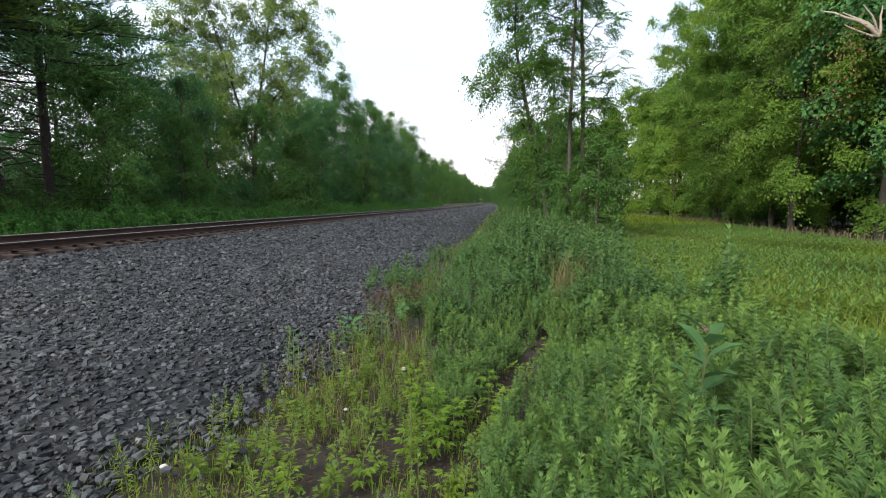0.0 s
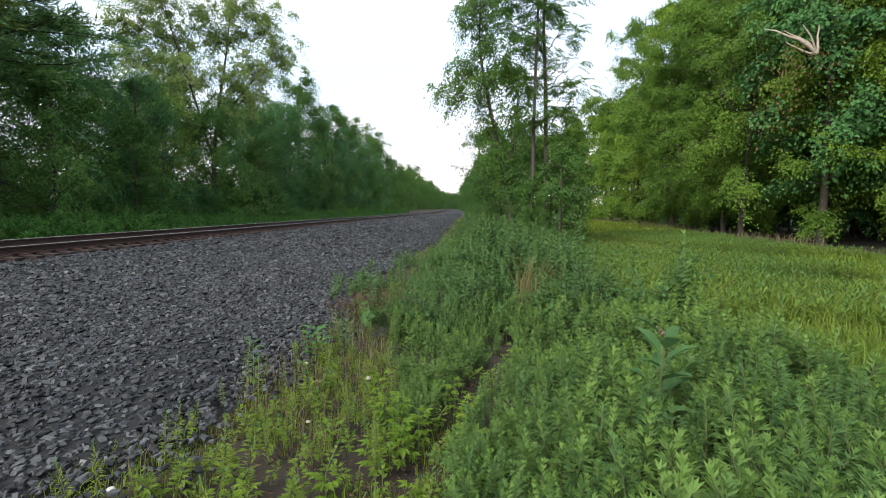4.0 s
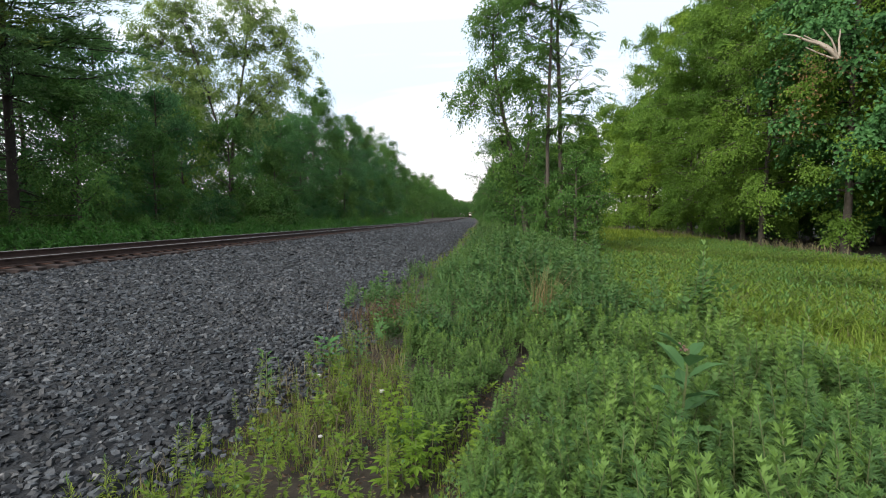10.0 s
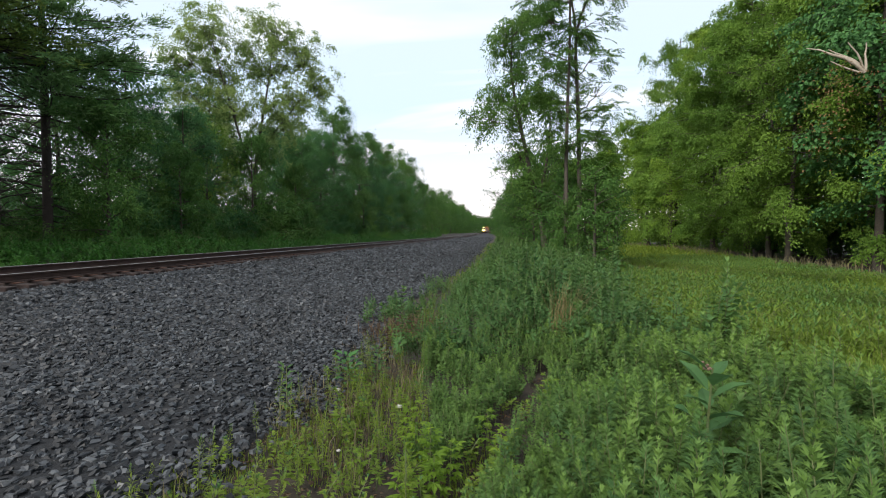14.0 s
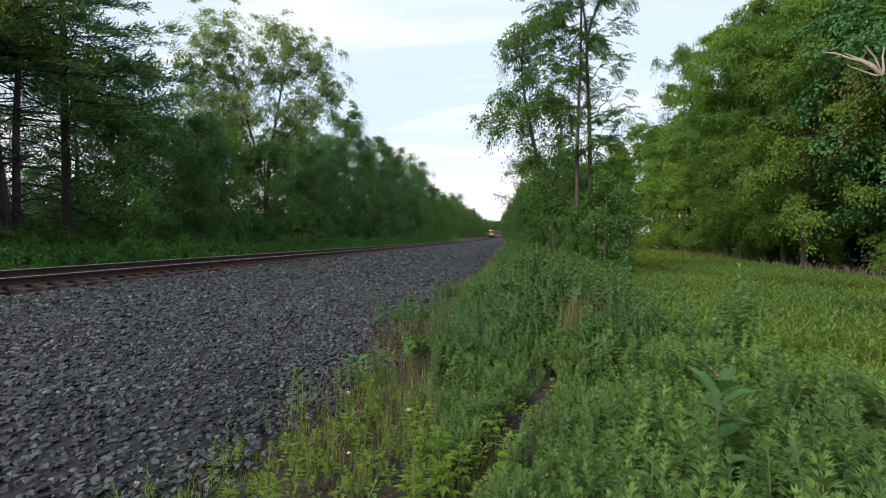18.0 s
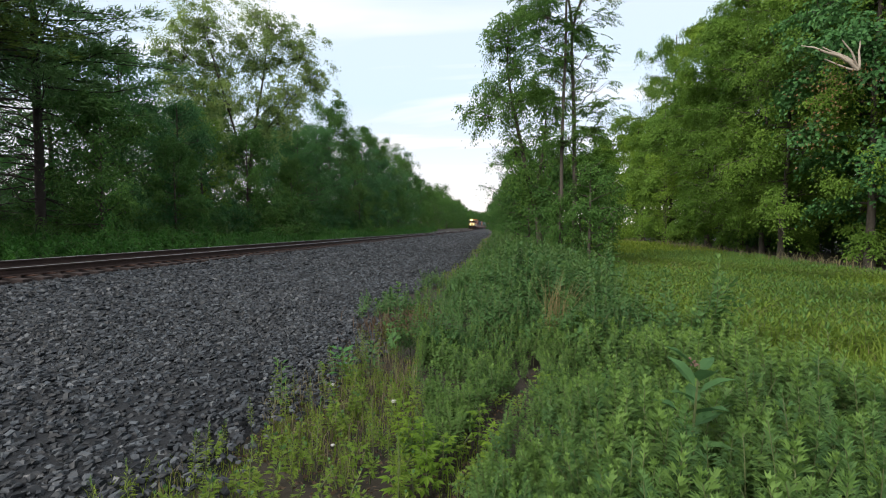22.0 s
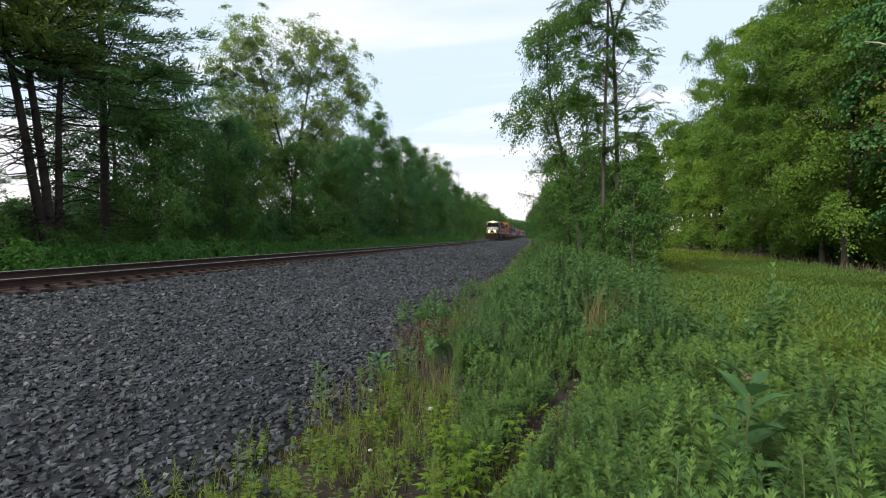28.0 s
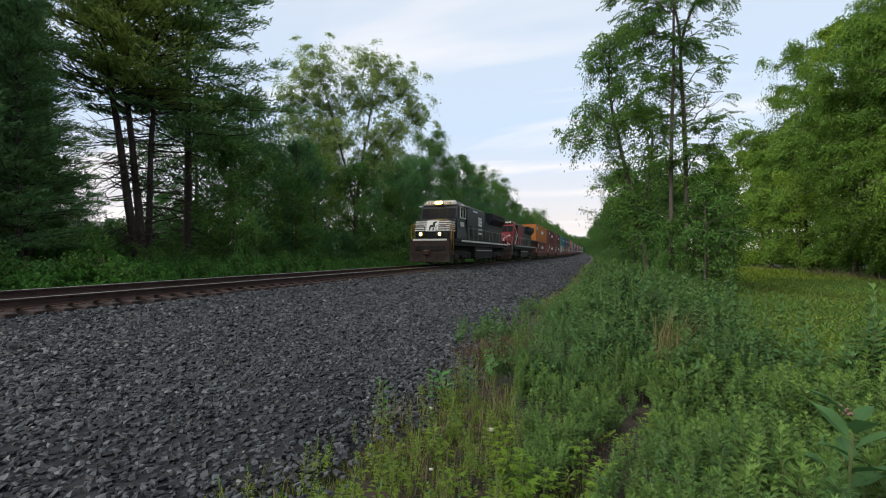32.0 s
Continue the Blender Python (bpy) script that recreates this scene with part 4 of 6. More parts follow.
def stamp(kinds, X, Y, Z, scale, rz, g, mats):
    """Many plants of a few kinds in one array: kinds are (V, Q, material indices)."""
    Vs, Qs, Ms, off = [], [], [], 0
    pick = g.integers(0, len(kinds), len(X))
    for k, (V, Q, mi) in enumerate(kinds):
        s = np.where(pick == k)[0]
        if not len(s):
            continue
        c, sn = np.cos(rz[s])[:, None], np.sin(rz[s])[:, None]
        sc = scale[s][:, None]
        P = np.stack([(V[None, :, 0] * c - V[None, :, 1] * sn) * sc + X[s][:, None],
                      (V[None, :, 0] * sn + V[None, :, 1] * c) * sc + Y[s][:, None],
                      V[None, :, 2] * sc + Z[s][:, None]], -1)
        n = len(s)
        Vs.append(P.reshape(-1, 3))
        Qs.append((Q[None] + (np.arange(n) * len(V))[:, None, None]).reshape(-1, 4) + off)
        Ms.append(np.tile(mi, n))
        off += n * len(V)
    return np.concatenate(Vs), np.concatenate(Qs), np.concatenate(Ms)


def mugwort(seed, h=0.8, tiers=15, lobes=3, leaf=0.085, slim=0.13, per=2):
    """One upright stem with narrow lobed leaves in a spiral and a paler tip."""
    g = np.random.default_rng(seed)
    bend_ = g.normal(scale=0.06, size=2)
    zz = np.linspace(0, h, 6)
    stem = np.stack([bend_[0] * (zz / h) ** 2, bend_[1] * (zz / h) ** 2, zz], 1)
    chunks, mi = [], []
    V, Q = tube(stem, np.linspace(0.006, 0.002, 6), 3)
    chunks.append((V, Q)); mi += [2] * len(Q)
    for i in range(tiers):
        t = (i + 1) / tiers
        z = h * (0.15 + 0.85 * t ** 0.8)
        p = np.array([np.interp(z, zz, stem[:, 0]), np.interp(z, zz, stem[:, 1]), z])
        L = leaf * (1.25 - 0.62 * t ** 2) * g.uniform(0.8, 1.25)
        for side in range(per):
            az = i * 2.1 + side * 6.283 / per + g.normal(scale=0.3)
            el = 0.15 + 0.95 * t ** 3 + g.normal(scale=0.2)
            a = np.array([math.cos(az) * math.cos(el), math.sin(az) * math.cos(el), math.sin(el)])
            b = np.array([-math.sin(az), math.cos(az), 0])
            n = np.cross(a, b)
            q = p + a * 0.008
            for lb in range(lobes):
                off = (lb - (lobes - 1) / 2)
                d = unit(a + b * 0.50 * off - np.array([0, 0, 0.10 * abs(off)]))
                ln = L * (1.0 - 0.24 * abs(off))
                st = q + a * L * 0.22 * min(1, abs(off))
                s = unit(np.cross(d, n)) * ln * slim
                chunks.append((np.array([st, st + d * ln * 0.5 + s, st + d * ln - np.array([0, 0, 0.2 * ln * (1 - t)]), st + d * ln * 0.5 - s]), np.array([[0, 1, 2, 3]])))
                mi.append(1 if t > 0.86 else 0)
    V, Q = merge(chunks)
    return V, Q, np.array(mi)


MUG_MATS = [M_MUG, M_MUGTIP, M_STEM]


def bushy(seed, h, tiers, lobes, leaf, slim, per=3, shoots=4):
    """A weed with a main stem and short side shoots that lean outwards."""
    g = np.random.default_rng(seed + 500)
    V, Q, mi = mugwort(seed, h, tiers, lobes, leaf, slim, per)
    vs, qs, ms, off = [V], [Q], [mi], len(V)
    for k in range(shoots):
        hk = h * g.uniform(0.32, 0.50)
        V, Q, mi = mugwort(seed * 7 + k, hk, max(5, int(tiers * 0.45)), lobes, leaf * 0.85, slim, per)
        a, az, z = g.uniform(0.45, 0.85), k * 6.283 / shoots + g.uniform(-0.4, 0.4), h * g.uniform(0.12, 0.50)
        x = V[:, 0] * math.cos(a) + V[:, 2] * math.sin(a)
        w = -V[:, 0] * math.sin(a) + V[:, 2] * math.cos(a)
        vs.append(np.stack([x * math.cos(az) - V[:, 1] * math.sin(az), x * math.sin(az) + V[:, 1] * math.cos(az), w + z], 1))
        qs.append(Q + off); ms.append(mi); off += len(V)
    return np.concatenate(vs), np.concatenate(qs), np.concatenate(ms)


def weed_density(x, y):
    """Where the tall weeds stand: a band beside the stone and a near bed, with bare soil between."""
    ex = edge_x(y)
    band = (x > ex + np.interp(y, [5, 8, 10, 14, 60], [0.75, 0.95, 1.0, 1.0, 1.1]) + 0.25 * wav(x, y, 0.9, 2)) & (x < np.interp(y, [5, 6, 8, 11, 20], [2.0, 1.8, 2.0, 2.3, 2.6]) + 0.2 * wav(y, y, 0.6)) & (y > 5.6)
    bed = (x > np.interp(y, [0, 2.3, 3.2, 4.6, 6.2], [-0.05, -0.12, -0.10, -0.85, -1.0]) + 0.12 * wav(x, y, 1.7)) & (x < 2.75 + 0.25 * wav(x, y, 0.8)) & (y <= 6.2)
    group = (x > -0.62) & (x < -0.2) & (y > 3.0) & (y <= 6.2)
    bare = np.abs(x - np.interp(y, [2.2, 3.2, 4.0, 5.4], [-0.2, -0.14, 0.12, 0.5])) < (0.12 + 0.08 * wav(x, y, 2.3, 4)) * (y < 5.4)
    return (band | bed | group) & ~bare


def low_side(x, y):
    """Weeds stay low near the bare soil and grow taller along the band."""
    left = np.interp(y, [2.0, 5.0, 6.0, 8.5], [0.62, 0.66, 0.72, 1.0])
    rise = np.where(y > 6, np.clip((x - edge_x(y) - 0.35) / 1.7, 0.30, 1), 1.0)
    return (left + (1 - left) * np.clip((x - np.interp(y, [2, 5], [0.1, 0.5])) / 0.6, 0, 1)) * rise


g_w = np.random.default_rng(17)
# nearest weeds, plant by plant
mug_meshes = []
for i in range(6):
    V, Q, mi = bushy(70 + i, g_w.uniform(0.60, 0.80), 24, 3, 0.068, 0.095, 3, 2)
    stem_q = mi == 2
    mug_meshes.append((fast_mesh("stem", V, Q[stem_q], M_STEM), fast_mesh("leaves", V, Q[~stem_q], [M_MUG, M_MUGTIP], mi[~stem_q])))
px, py = g_w.uniform(-0.2, 4.0, 1200), g_w.uniform(0.75, 3.6, 1200)
ok = weed_density(px, py) & (np.hypot(px, py) > 1.0) & (np.abs(px) < 0.9 * py + 0.9)
px, py = px[ok][:270], py[ok][:270]
mug_first = {}
for x, y in zip(px, py):
    k = int(g_w.integers(0, 6))
    s = g_w.uniform(0.75, 1.1) * float(low_side(np.array(x), np.array(y)))
    m = Matrix.Translation((x, y, float(ground_z(np.array(x), np.array(y))) - 0.03)) @ pose(0, 0, 0, g_w.uniform(-6, 6), g_w.uniform(-6, 6), g_w.uniform(0, 360)) @ Matrix.Diagonal((s, s, s, 1))
    if k not in mug_first:
        t_ = thing("mugwort_plant", "green mugwort with pale toothed tip leaves", "weed", "weeds beside the railway")
        part_mesh("stem", mug_meshes[k][0], t_)
        part_mesh("leaves", mug_meshes[k][1], t_)
        t_.matrix_basis = m
        mug_first[k] = t_
    else:
        c_ = copy_thing(mug_first[k], Matrix.Identity(4))
        c_.matrix_basis = m

# the weed bed, joined
kinds_bed = [bushy(90 + i, 0.64, 16, 3, 0.074, 0.115, 3, 3) for i in range(5)]
kinds_near = [bushy(95 + i, 0.78, 15, 2, 0.078, 0.17, 3, 3) for i in range(5)]
kinds_far = [mugwort(100 + i, 0.85, 15, 1, 0.10, 0.13, 3) for i in range(4)]


def weed_field(name, label, x0, x1, y0, y1, n, kinds, smin, smax, keepout=None, mats=MUG_MATS, uneven=0.22):
    x, y = g_w.uniform(x0, x1, n), g_w.uniform(y0, y1, n)
    ok = weed_density(x, y) & (wav(x, y, 2.6, 7) + g_w.uniform(-0.6, 0.6, n) > -0.55)
    if keepout is not None:
        ok &= keepout(x, y)
    x, y = x[ok], y[ok]
    s = g_w.uniform(smin, smax, len(x)) * (1 + uneven * wav(x, y, 1.1, 4)) * low_side(x, y)
    V, Q, mi = stamp(kinds, x, y, ground_z(x, y) - 0.04, s, g_w.uniform(0, 6.28, len(x)), g_w, MUG_MATS)
    return tagged(new(name, fast_mesh(name, V, Q, mats, mi)), label, "weeds", kind="stuff")


BAND_MATS = [M_BANDLEAF, M_MUG, M_STEM]
weed_field("weed_bed", "dense bed of green mugwort", -1.0, 3.4, 0.9, 6.4, 2300, kinds_bed, 0.65, 1.05, lambda x, y: np.hypot(x, y) > 1.15)
weed_field("weed_band", "tall green weeds along the stone edge", -2.6, 3.6, 5.4, 16, 2500, kinds_near, 0.80, 1.35, None, BAND_MATS, 0.36)
weed_field("weed_band", "tall green weeds along the stone edge", -3.4, 3.6, 15, 60, 3600, kinds_far, 0.8, 1.15, None, MUG_MATS, 0.3)
weed_field("weed_band", "distant weeds along the stone edge", -6, 3.6, 60, 240, 2400, kinds_far, 1.0, 1.6)


def blade_field(name, label, x, y, h, mat, width=0.008, category="grass"):
    """Bent grass blades, two quads each."""
    n = len(x)
    az, ln = g_w.uniform(0, 6.28, n), g_w.uniform(0.15, 0.75, n)
    d = np.stack([np.cos(az), np.sin(az), np.zeros(n)], 1)
    sd = np.stack([-np.sin(az), np.cos(az), np.zeros(n)], 1) * (width * g_w.uniform(0.6, 1.4, n))[:, None]
    b = np.stack([x, y, ground_z(x, y) - 0.04], 1)
    up = np.array([0, 0, 1.0])
    m1 = b + up * (h * 0.62)[:, None] + d * (h * ln * 0.28)[:, None]
    tip = b + up * (h * (1.0 - 0.35 * ln))[:, None] + d * (h * ln * 0.9)[:, None]
    V = np.stack([b - sd, b + sd, m1 + sd * 0.8, m1 - sd * 0.8, tip + sd * 0.12, tip - sd * 0.12], 1).reshape(-1, 3)
    o = (np.arange(n) * 6)[:, None]
    Q = np.concatenate([o + np.array([[0, 1, 2, 3]]), o + np.array([[3, 2, 4, 5]])])
    return tagged(new(name, fast_mesh(name, V, Q, mat)), label, category, kind="stuff")


def scatter(x0, x1, y0, y1, n, ok):
    x, y = g_w.uniform(x0, x1, n), g_w.uniform(y0, y1, n)
    k = ok(x, y)
    return x[k], y[k]


x, y = scatter(-2.2, 0.6, 5.4, 34, 1500, lambda x, y: (x > edge_x(y) + np.interp(y, [5, 9, 14], [0.75, 0.65, 0.6]) + 0.25 * wav(x, y, 0.9, 2)) & (x < edge_x(y) + 2.3))
V, Q, mi = stamp([mugwort(160 + i, 0.60, 15, 1, 0.065, 0.16, 3) for i in range(4)], x, y, ground_z(x, y) - 0.03, g_w.uniform(0.6, 1.1, len(x)) * low_side(x, y), g_w.uniform(0, 6.28, len(x)), g_w, MUG_MATS)
tagged(new("goldenrod_strip", fast_mesh("goldenrod_strip", V, Q, [M_MUG, M_MUGTIP, M_STEM], mi)), "yellow-green weeds along the stone edge", "weeds", kind="stuff")
in_meadow = lambda x, y: (x > 2.0 + 0.35 * wav(y, y, 0.6)) & (x < 13.2 + 0.4 * wav(y, x, 0.5)) & (~weed_density(x, y) | (x > 2.6))
x, y = scatter(1.6, 13, 0.5, 9, 60000, in_meadow)
blade_field("meadow_grass", "long yellow-green meadow grass", x, y, g_w.uniform(0.14, 0.42, len(x)) * (1 + 0.35 * wav(x, y, 0.7)), M_GRASS, 0.006)
x, y = scatter(1.6, 14, 9, 24, 64000, in_meadow)
blade_field("meadow_grass", "long yellow-green meadow grass", x, y, g_w.uniform(0.10, 0.28, len(x)) * (1 + 0.35 * wav(x, y, 0.5)), M_GRASS, 0.010)
x, y = scatter(2.2, 14, 24, 70, 36000, in_meadow)
blade_field("meadow_grass", "meadow grass near the wood", x, y, g_w.uniform(0.25, 0.55, len(x)), M_GRASS, 0.02)
x, y = scatter(3.0, 13, 2.5, 20, 15000, lambda x, y: in_meadow(x, y) & ((wav(x, y, 0.33, 1.3) + g_w.uniform(-0.5, 0.5, len(x)) > 0.45) | (np.hypot((x - 6.2) / 2.6, (y - 7.2) / 2.6) < g_w.uniform(0.3, 1.2, len(x)))))
blade_field("dry_meadow_grass", "dry yellowed grass in patches of the meadow", x, y, g_w.uniform(0.16, 0.42, len(x)), M_STRAW, 0.006)
# clover and low herbs in the meadow
herb = [mugwort(120 + i, 0.30, 6, 1, 0.11) for i in range(3)]
x, y = scatter(2.4, 12, 3, 26, 13000, lambda x, y: in_meadow(x, y) & (wav(x, y, 0.35, 3) > -0.15))
V, Q, mi = stamp(herb, x, y, ground_z(x, y), g_w.uniform(0.8, 1.3, len(x)), g_w.uniform(0, 6.28, len(x)), g_w, MUG_MATS)
tagged(new("meadow_herbs", fast_mesh("meadow_herbs", V, Q, [M_GRASS, M_MUGTIP, M_STEM], mi)), "low broad-leaved herbs in the meadow", "herbs", kind="stuff")
# low bushy weeds where the band meets the stone
x, y = np.concatenate([g_w.normal(-1.95, 0.28, 34), g_w.normal(-1.75, 0.25, 16)]), np.concatenate([g_w.normal(8.7, 0.6, 34), g_w.normal(12.5, 0.8, 16)])
V, Q, mi = stamp([bushy(170 + i, 0.42, 13, 1, 0.07, 0.16, 3, 4) for i in range(4)], x, y, ground_z(x, y) - 0.03, g_w.uniform(0.6, 1.15, len(x)), g_w.uniform(0, 6.28, len(x)), g_w, MUG_MATS)
tagged(new("edge_weeds", fast_mesh("edge_weeds", V, Q, MUG_MATS, mi)), "low bushy weeds at the edge of the stone", "weeds", kind="stuff")
x, y = g_w.normal(-1.6, 0.3, 900), g_w.normal(7.3, 0.55, 900)
blade_field("dry_edge_grass", "withered brown grass at the edge of the stone", x, y, g_w.uniform(0.1, 0.36, len(x)), M_LITTER, 0.005)
# tan grass along the foot of the wood
x, y = scatter(11.8, 13.6, 18, 50, 1800, lambda x, y: wav(x, y, 0.5, 5) > -0.2)
blade_field("dry_grass", "dry tan grass along the wood", x, y, g_w.uniform(0.3, 0.8, len(x)), M_STRAW, 0.012)

x, y = scatter(-3.4, -0.6, 7.5, 60, 3600, lambda x, y: (x > edge_x(y) + 0.02 + 0.2 * wav(x, y, 1.1, 3)) & (x < edge_x(y) + 1.3))
blade_field("edge_grass", "uneven grass along the stone edge", x, y, g_w.uniform(0.10, 0.42, len(x)) * np.clip((x - edge_x(y)) / 0.8, 0.35, 1), M_GRASS, 0.008)
# brownish dry grass on the bare strip beside the stone
x, y = scatter(-2.4, -0.7, 1.6, 9.0, 4200, lambda x, y: (x > edge_x(y) + 0.05) & (x < edge_x(y) + 1.2) & (wav(x, y, 1.5, 8) > -0.2))
blade_field("dry_verge_grass", "short dry brownish grass on bare soil", x, y, g_w.uniform(0.05, 0.22, len(x)), M_STRAW, 0.004)
# sparse short grass and thin weeds at the stone edge
verge = lambda x, y: (x > edge_x(y) - 0.05 + 0.25 * wav(x, y, 1.6)) & (x < edge_x(y) + 2.3) & ~weed_density(x, y)
x, y = scatter(-2.5, 0.8, 1.2, 9, 30000, lambda x, y: verge(x, y) & (wav(x, y, 2.0, 1) > -0.35))
blade_field("verge_grass", "sparse short yellowish grass on bare soil", x, y, g_w.uniform(0.03, 0.12, len(x)), M_GRASS, 0.003)
thin = [mugwort(130 + i, 0.60, 30, 1, 0.052, 0.075, 3) for i in range(5)]
x, y = scatter(-2.3, -0.4, 1.3, 6.2, 130, lambda x, y: verge(x, y) & (x > edge_x(y) + 0.15))
V, Q, mi = stamp(thin, x, y, ground_z(x, y) - 0.02, g_w.uniform(0.22, 0.85, len(x)), g_w.uniform(0, 6.28, len(x)), g_w, MUG_MATS)
tagged(new("thin_weeds", fast_mesh("thin_weeds", V, Q, [M_GRASS, M_MUGTIP, M_STEM], mi)), "thin upright weeds on bare soil", "weeds", kind="stuff")
low = [mugwort(150 + i, 0.20, 7, 2, 0.055, 0.18, 3) for i in range(5)]
x, y = scatter(-2.4, 0.7, 1.2, 9.5, 900, lambda x, y: verge(x, y) & (x > edge_x(y) + 0.12) & (wav(x, y, 1.3, 6) > -0.15))
V, Q, mi = stamp(low, x, y, ground_z(x, y) - 0.02, g_w.uniform(0.4, 1.05, len(x)), g_w.uniform(0, 6.28, len(x)), g_w, MUG_MATS)
tagged(new("low_weeds", fast_mesh("low_weeds", V, Q, [M_GRASS, M_MUG, M_STEM], mi)), "low leafy weeds on the verge", "weeds", kind="stuff")
# fallen leaves and twigs
x, y = scatter(-2.2, 1.3, 1.2, 7, 5200, lambda x, y: ~weed_density(x, y) & (x > edge_x(y) + 0.2))
b = np.stack([x, y, ground_z(x, y) + 0.004], 1)
ax = np.concatenate([g_w.normal(size=(len(x), 2)), g_w.normal(scale=0.15, size=(len(x), 1))], 1)
V, Q = leaf_quads(b, ax, g_w.uniform(0.02, 0.05, len(x)), g_w.uniform(0.012, 0.028, len(x)), g_w)
tagged(new("leaf_litter", fast_mesh("leaf_litter", V, Q, M_LITTER)), "fallen brown leaves and scraps on soil", "leaf litter", kind="stuff")

# west verge: low herbs between the ballast and the shrubs
x, y = g_w.uniform(-21.5, -15.4, 6500), 1 + 110 * g_w.uniform(0, 1, 6500) ** 1.6
herb_w = [mugwort(140 + i, 0.52, 7, 1, 0.19, 0.26, 3) for i in range(3)]
x = x - smooth_bend(y)
V, Q, mi = stamp(herb_w, x, y, ground_z(x, y) - 0.03, g_w.uniform(0.6, 1.3, len(x)), g_w.uniform(0, 6.28, len(x)), g_w, MUG_MATS)
tagged(new("verge_weeds", fast_mesh("verge_weeds", V, Q, [M_VERGE, M_VERGE, M_STEM], mi)), "green weeds on the far side of the track", "weeds", kind="stuff")

# ---- single plants ----


def leafy_plant(name, label, x, y, h, n, leaf, mat, seed, aspect=0.6, spread_=0.5, category="plant", z_low=0.25, up=0.25, lobed=False):
    g = np.random.default_rng(seed)
    t = thing(name, label, category)
    zz = np.linspace(0, h, 5)
    stem = np.stack([0.05 * h * np.sin(zz), 0.04 * h * np.cos(zz * 2) - 0.04 * h, zz], 1)
    part_mesh("stem", fast_mesh("stem", *tube(stem, np.linspace(0.008, 0.003, 5) * (0.6 + h), 5), M_STEM), t)
    u = z_low + (1 - z_low) * (np.arange(n) + 0.5) / n
    az = np.arange(n) * 2.4 + g.normal(scale=0.2, size=n)
    base = np.stack([np.interp(u * h, zz, stem[:, 0]), np.interp(u * h, zz, stem[:, 1]), u * h], 1)
    base += np.stack([np.cos(az), np.sin(az), np.zeros(n)], 1) * (spread_ * leaf * g.uniform(0.1, 1, n))[:, None]
    ax = np.stack([np.cos(az), np.sin(az), up + 0.6 * (u - 0.5) + g.normal(scale=0.15, size=n)], 1)
    ln = leaf * g.uniform(0.75, 1.2, n)
    # broad leaves of two halves along a midrib
    a = unit(ax)
    s = unit(np.cross(a, np.array([0, 0, 1.0])))
    nn = np.cross(s, a)
    L = ln[:, None]
    w = L * aspect * 0.5
    if lobed:
        Vs = []
        for turn, k in ((0.0, 1.0), (0.85, 0.78), (-0.85, 0.78), (1.75, 0.5), (-1.75, 0.5)):
            d = a * math.cos(turn) + s * math.sin(turn) - nn * 0.10 * abs(turn)
            e = np.cross(nn, d)
            Vs.append(np.stack([base + a * L * 0.12, base + a * L * 0.12 + d * L * k * 0.5 + e * L * k * 0.22 + nn * L * 0.03, base + a * L * 0.12 + d * L * k - nn * L * 0.10, base + a * L * 0.12 + d * L * k * 0.5 - e * L * k * 0.22 + nn * L * 0.03], 1).reshape(-1, 3))
        V = np.concatenate(Vs)
        part_mesh("leaves", fast_mesh("leaves", V, np.arange(len(V)).reshape(-1, 4), mat), t)
        t.matrix_basis = Matrix.Translation((x, y, float(ground_z(np.array(x), np.array(y))) - 0.03))
        return t
    V = np.stack([base, base + a * L * 0.3 + s * w * 0.9 + nn * w * 0.3, base + a * L * 0.65 + s * w * 0.8 + nn * w * 0.25, base + a * L - nn * L * 0.12,
                  base + a * L * 0.65 - s * w * 0.8 + nn * w * 0.25, base + a * L * 0.3 - s * w * 0.9 + nn * w * 0.3, base + a * L * 0.33, base + a * L * 0.66 - nn * L * 0.03], 1).reshape(-1, 3)
    o = (np.arange(n) * 8)[:, None]
    Q = np.concatenate([o + np.array([q_]) for q_ in ((0, 1, 6, 5), (1, 2, 7, 6), (6, 7, 4, 5), (2, 3, 4, 7))])
    part_mesh("leaves", fast_mesh("leaves", V, Q, mat), t)
    t.matrix_basis = Matrix.Translation((x, y, float(ground_z(np.array(x), np.array(y))) - 0.03))
    return t


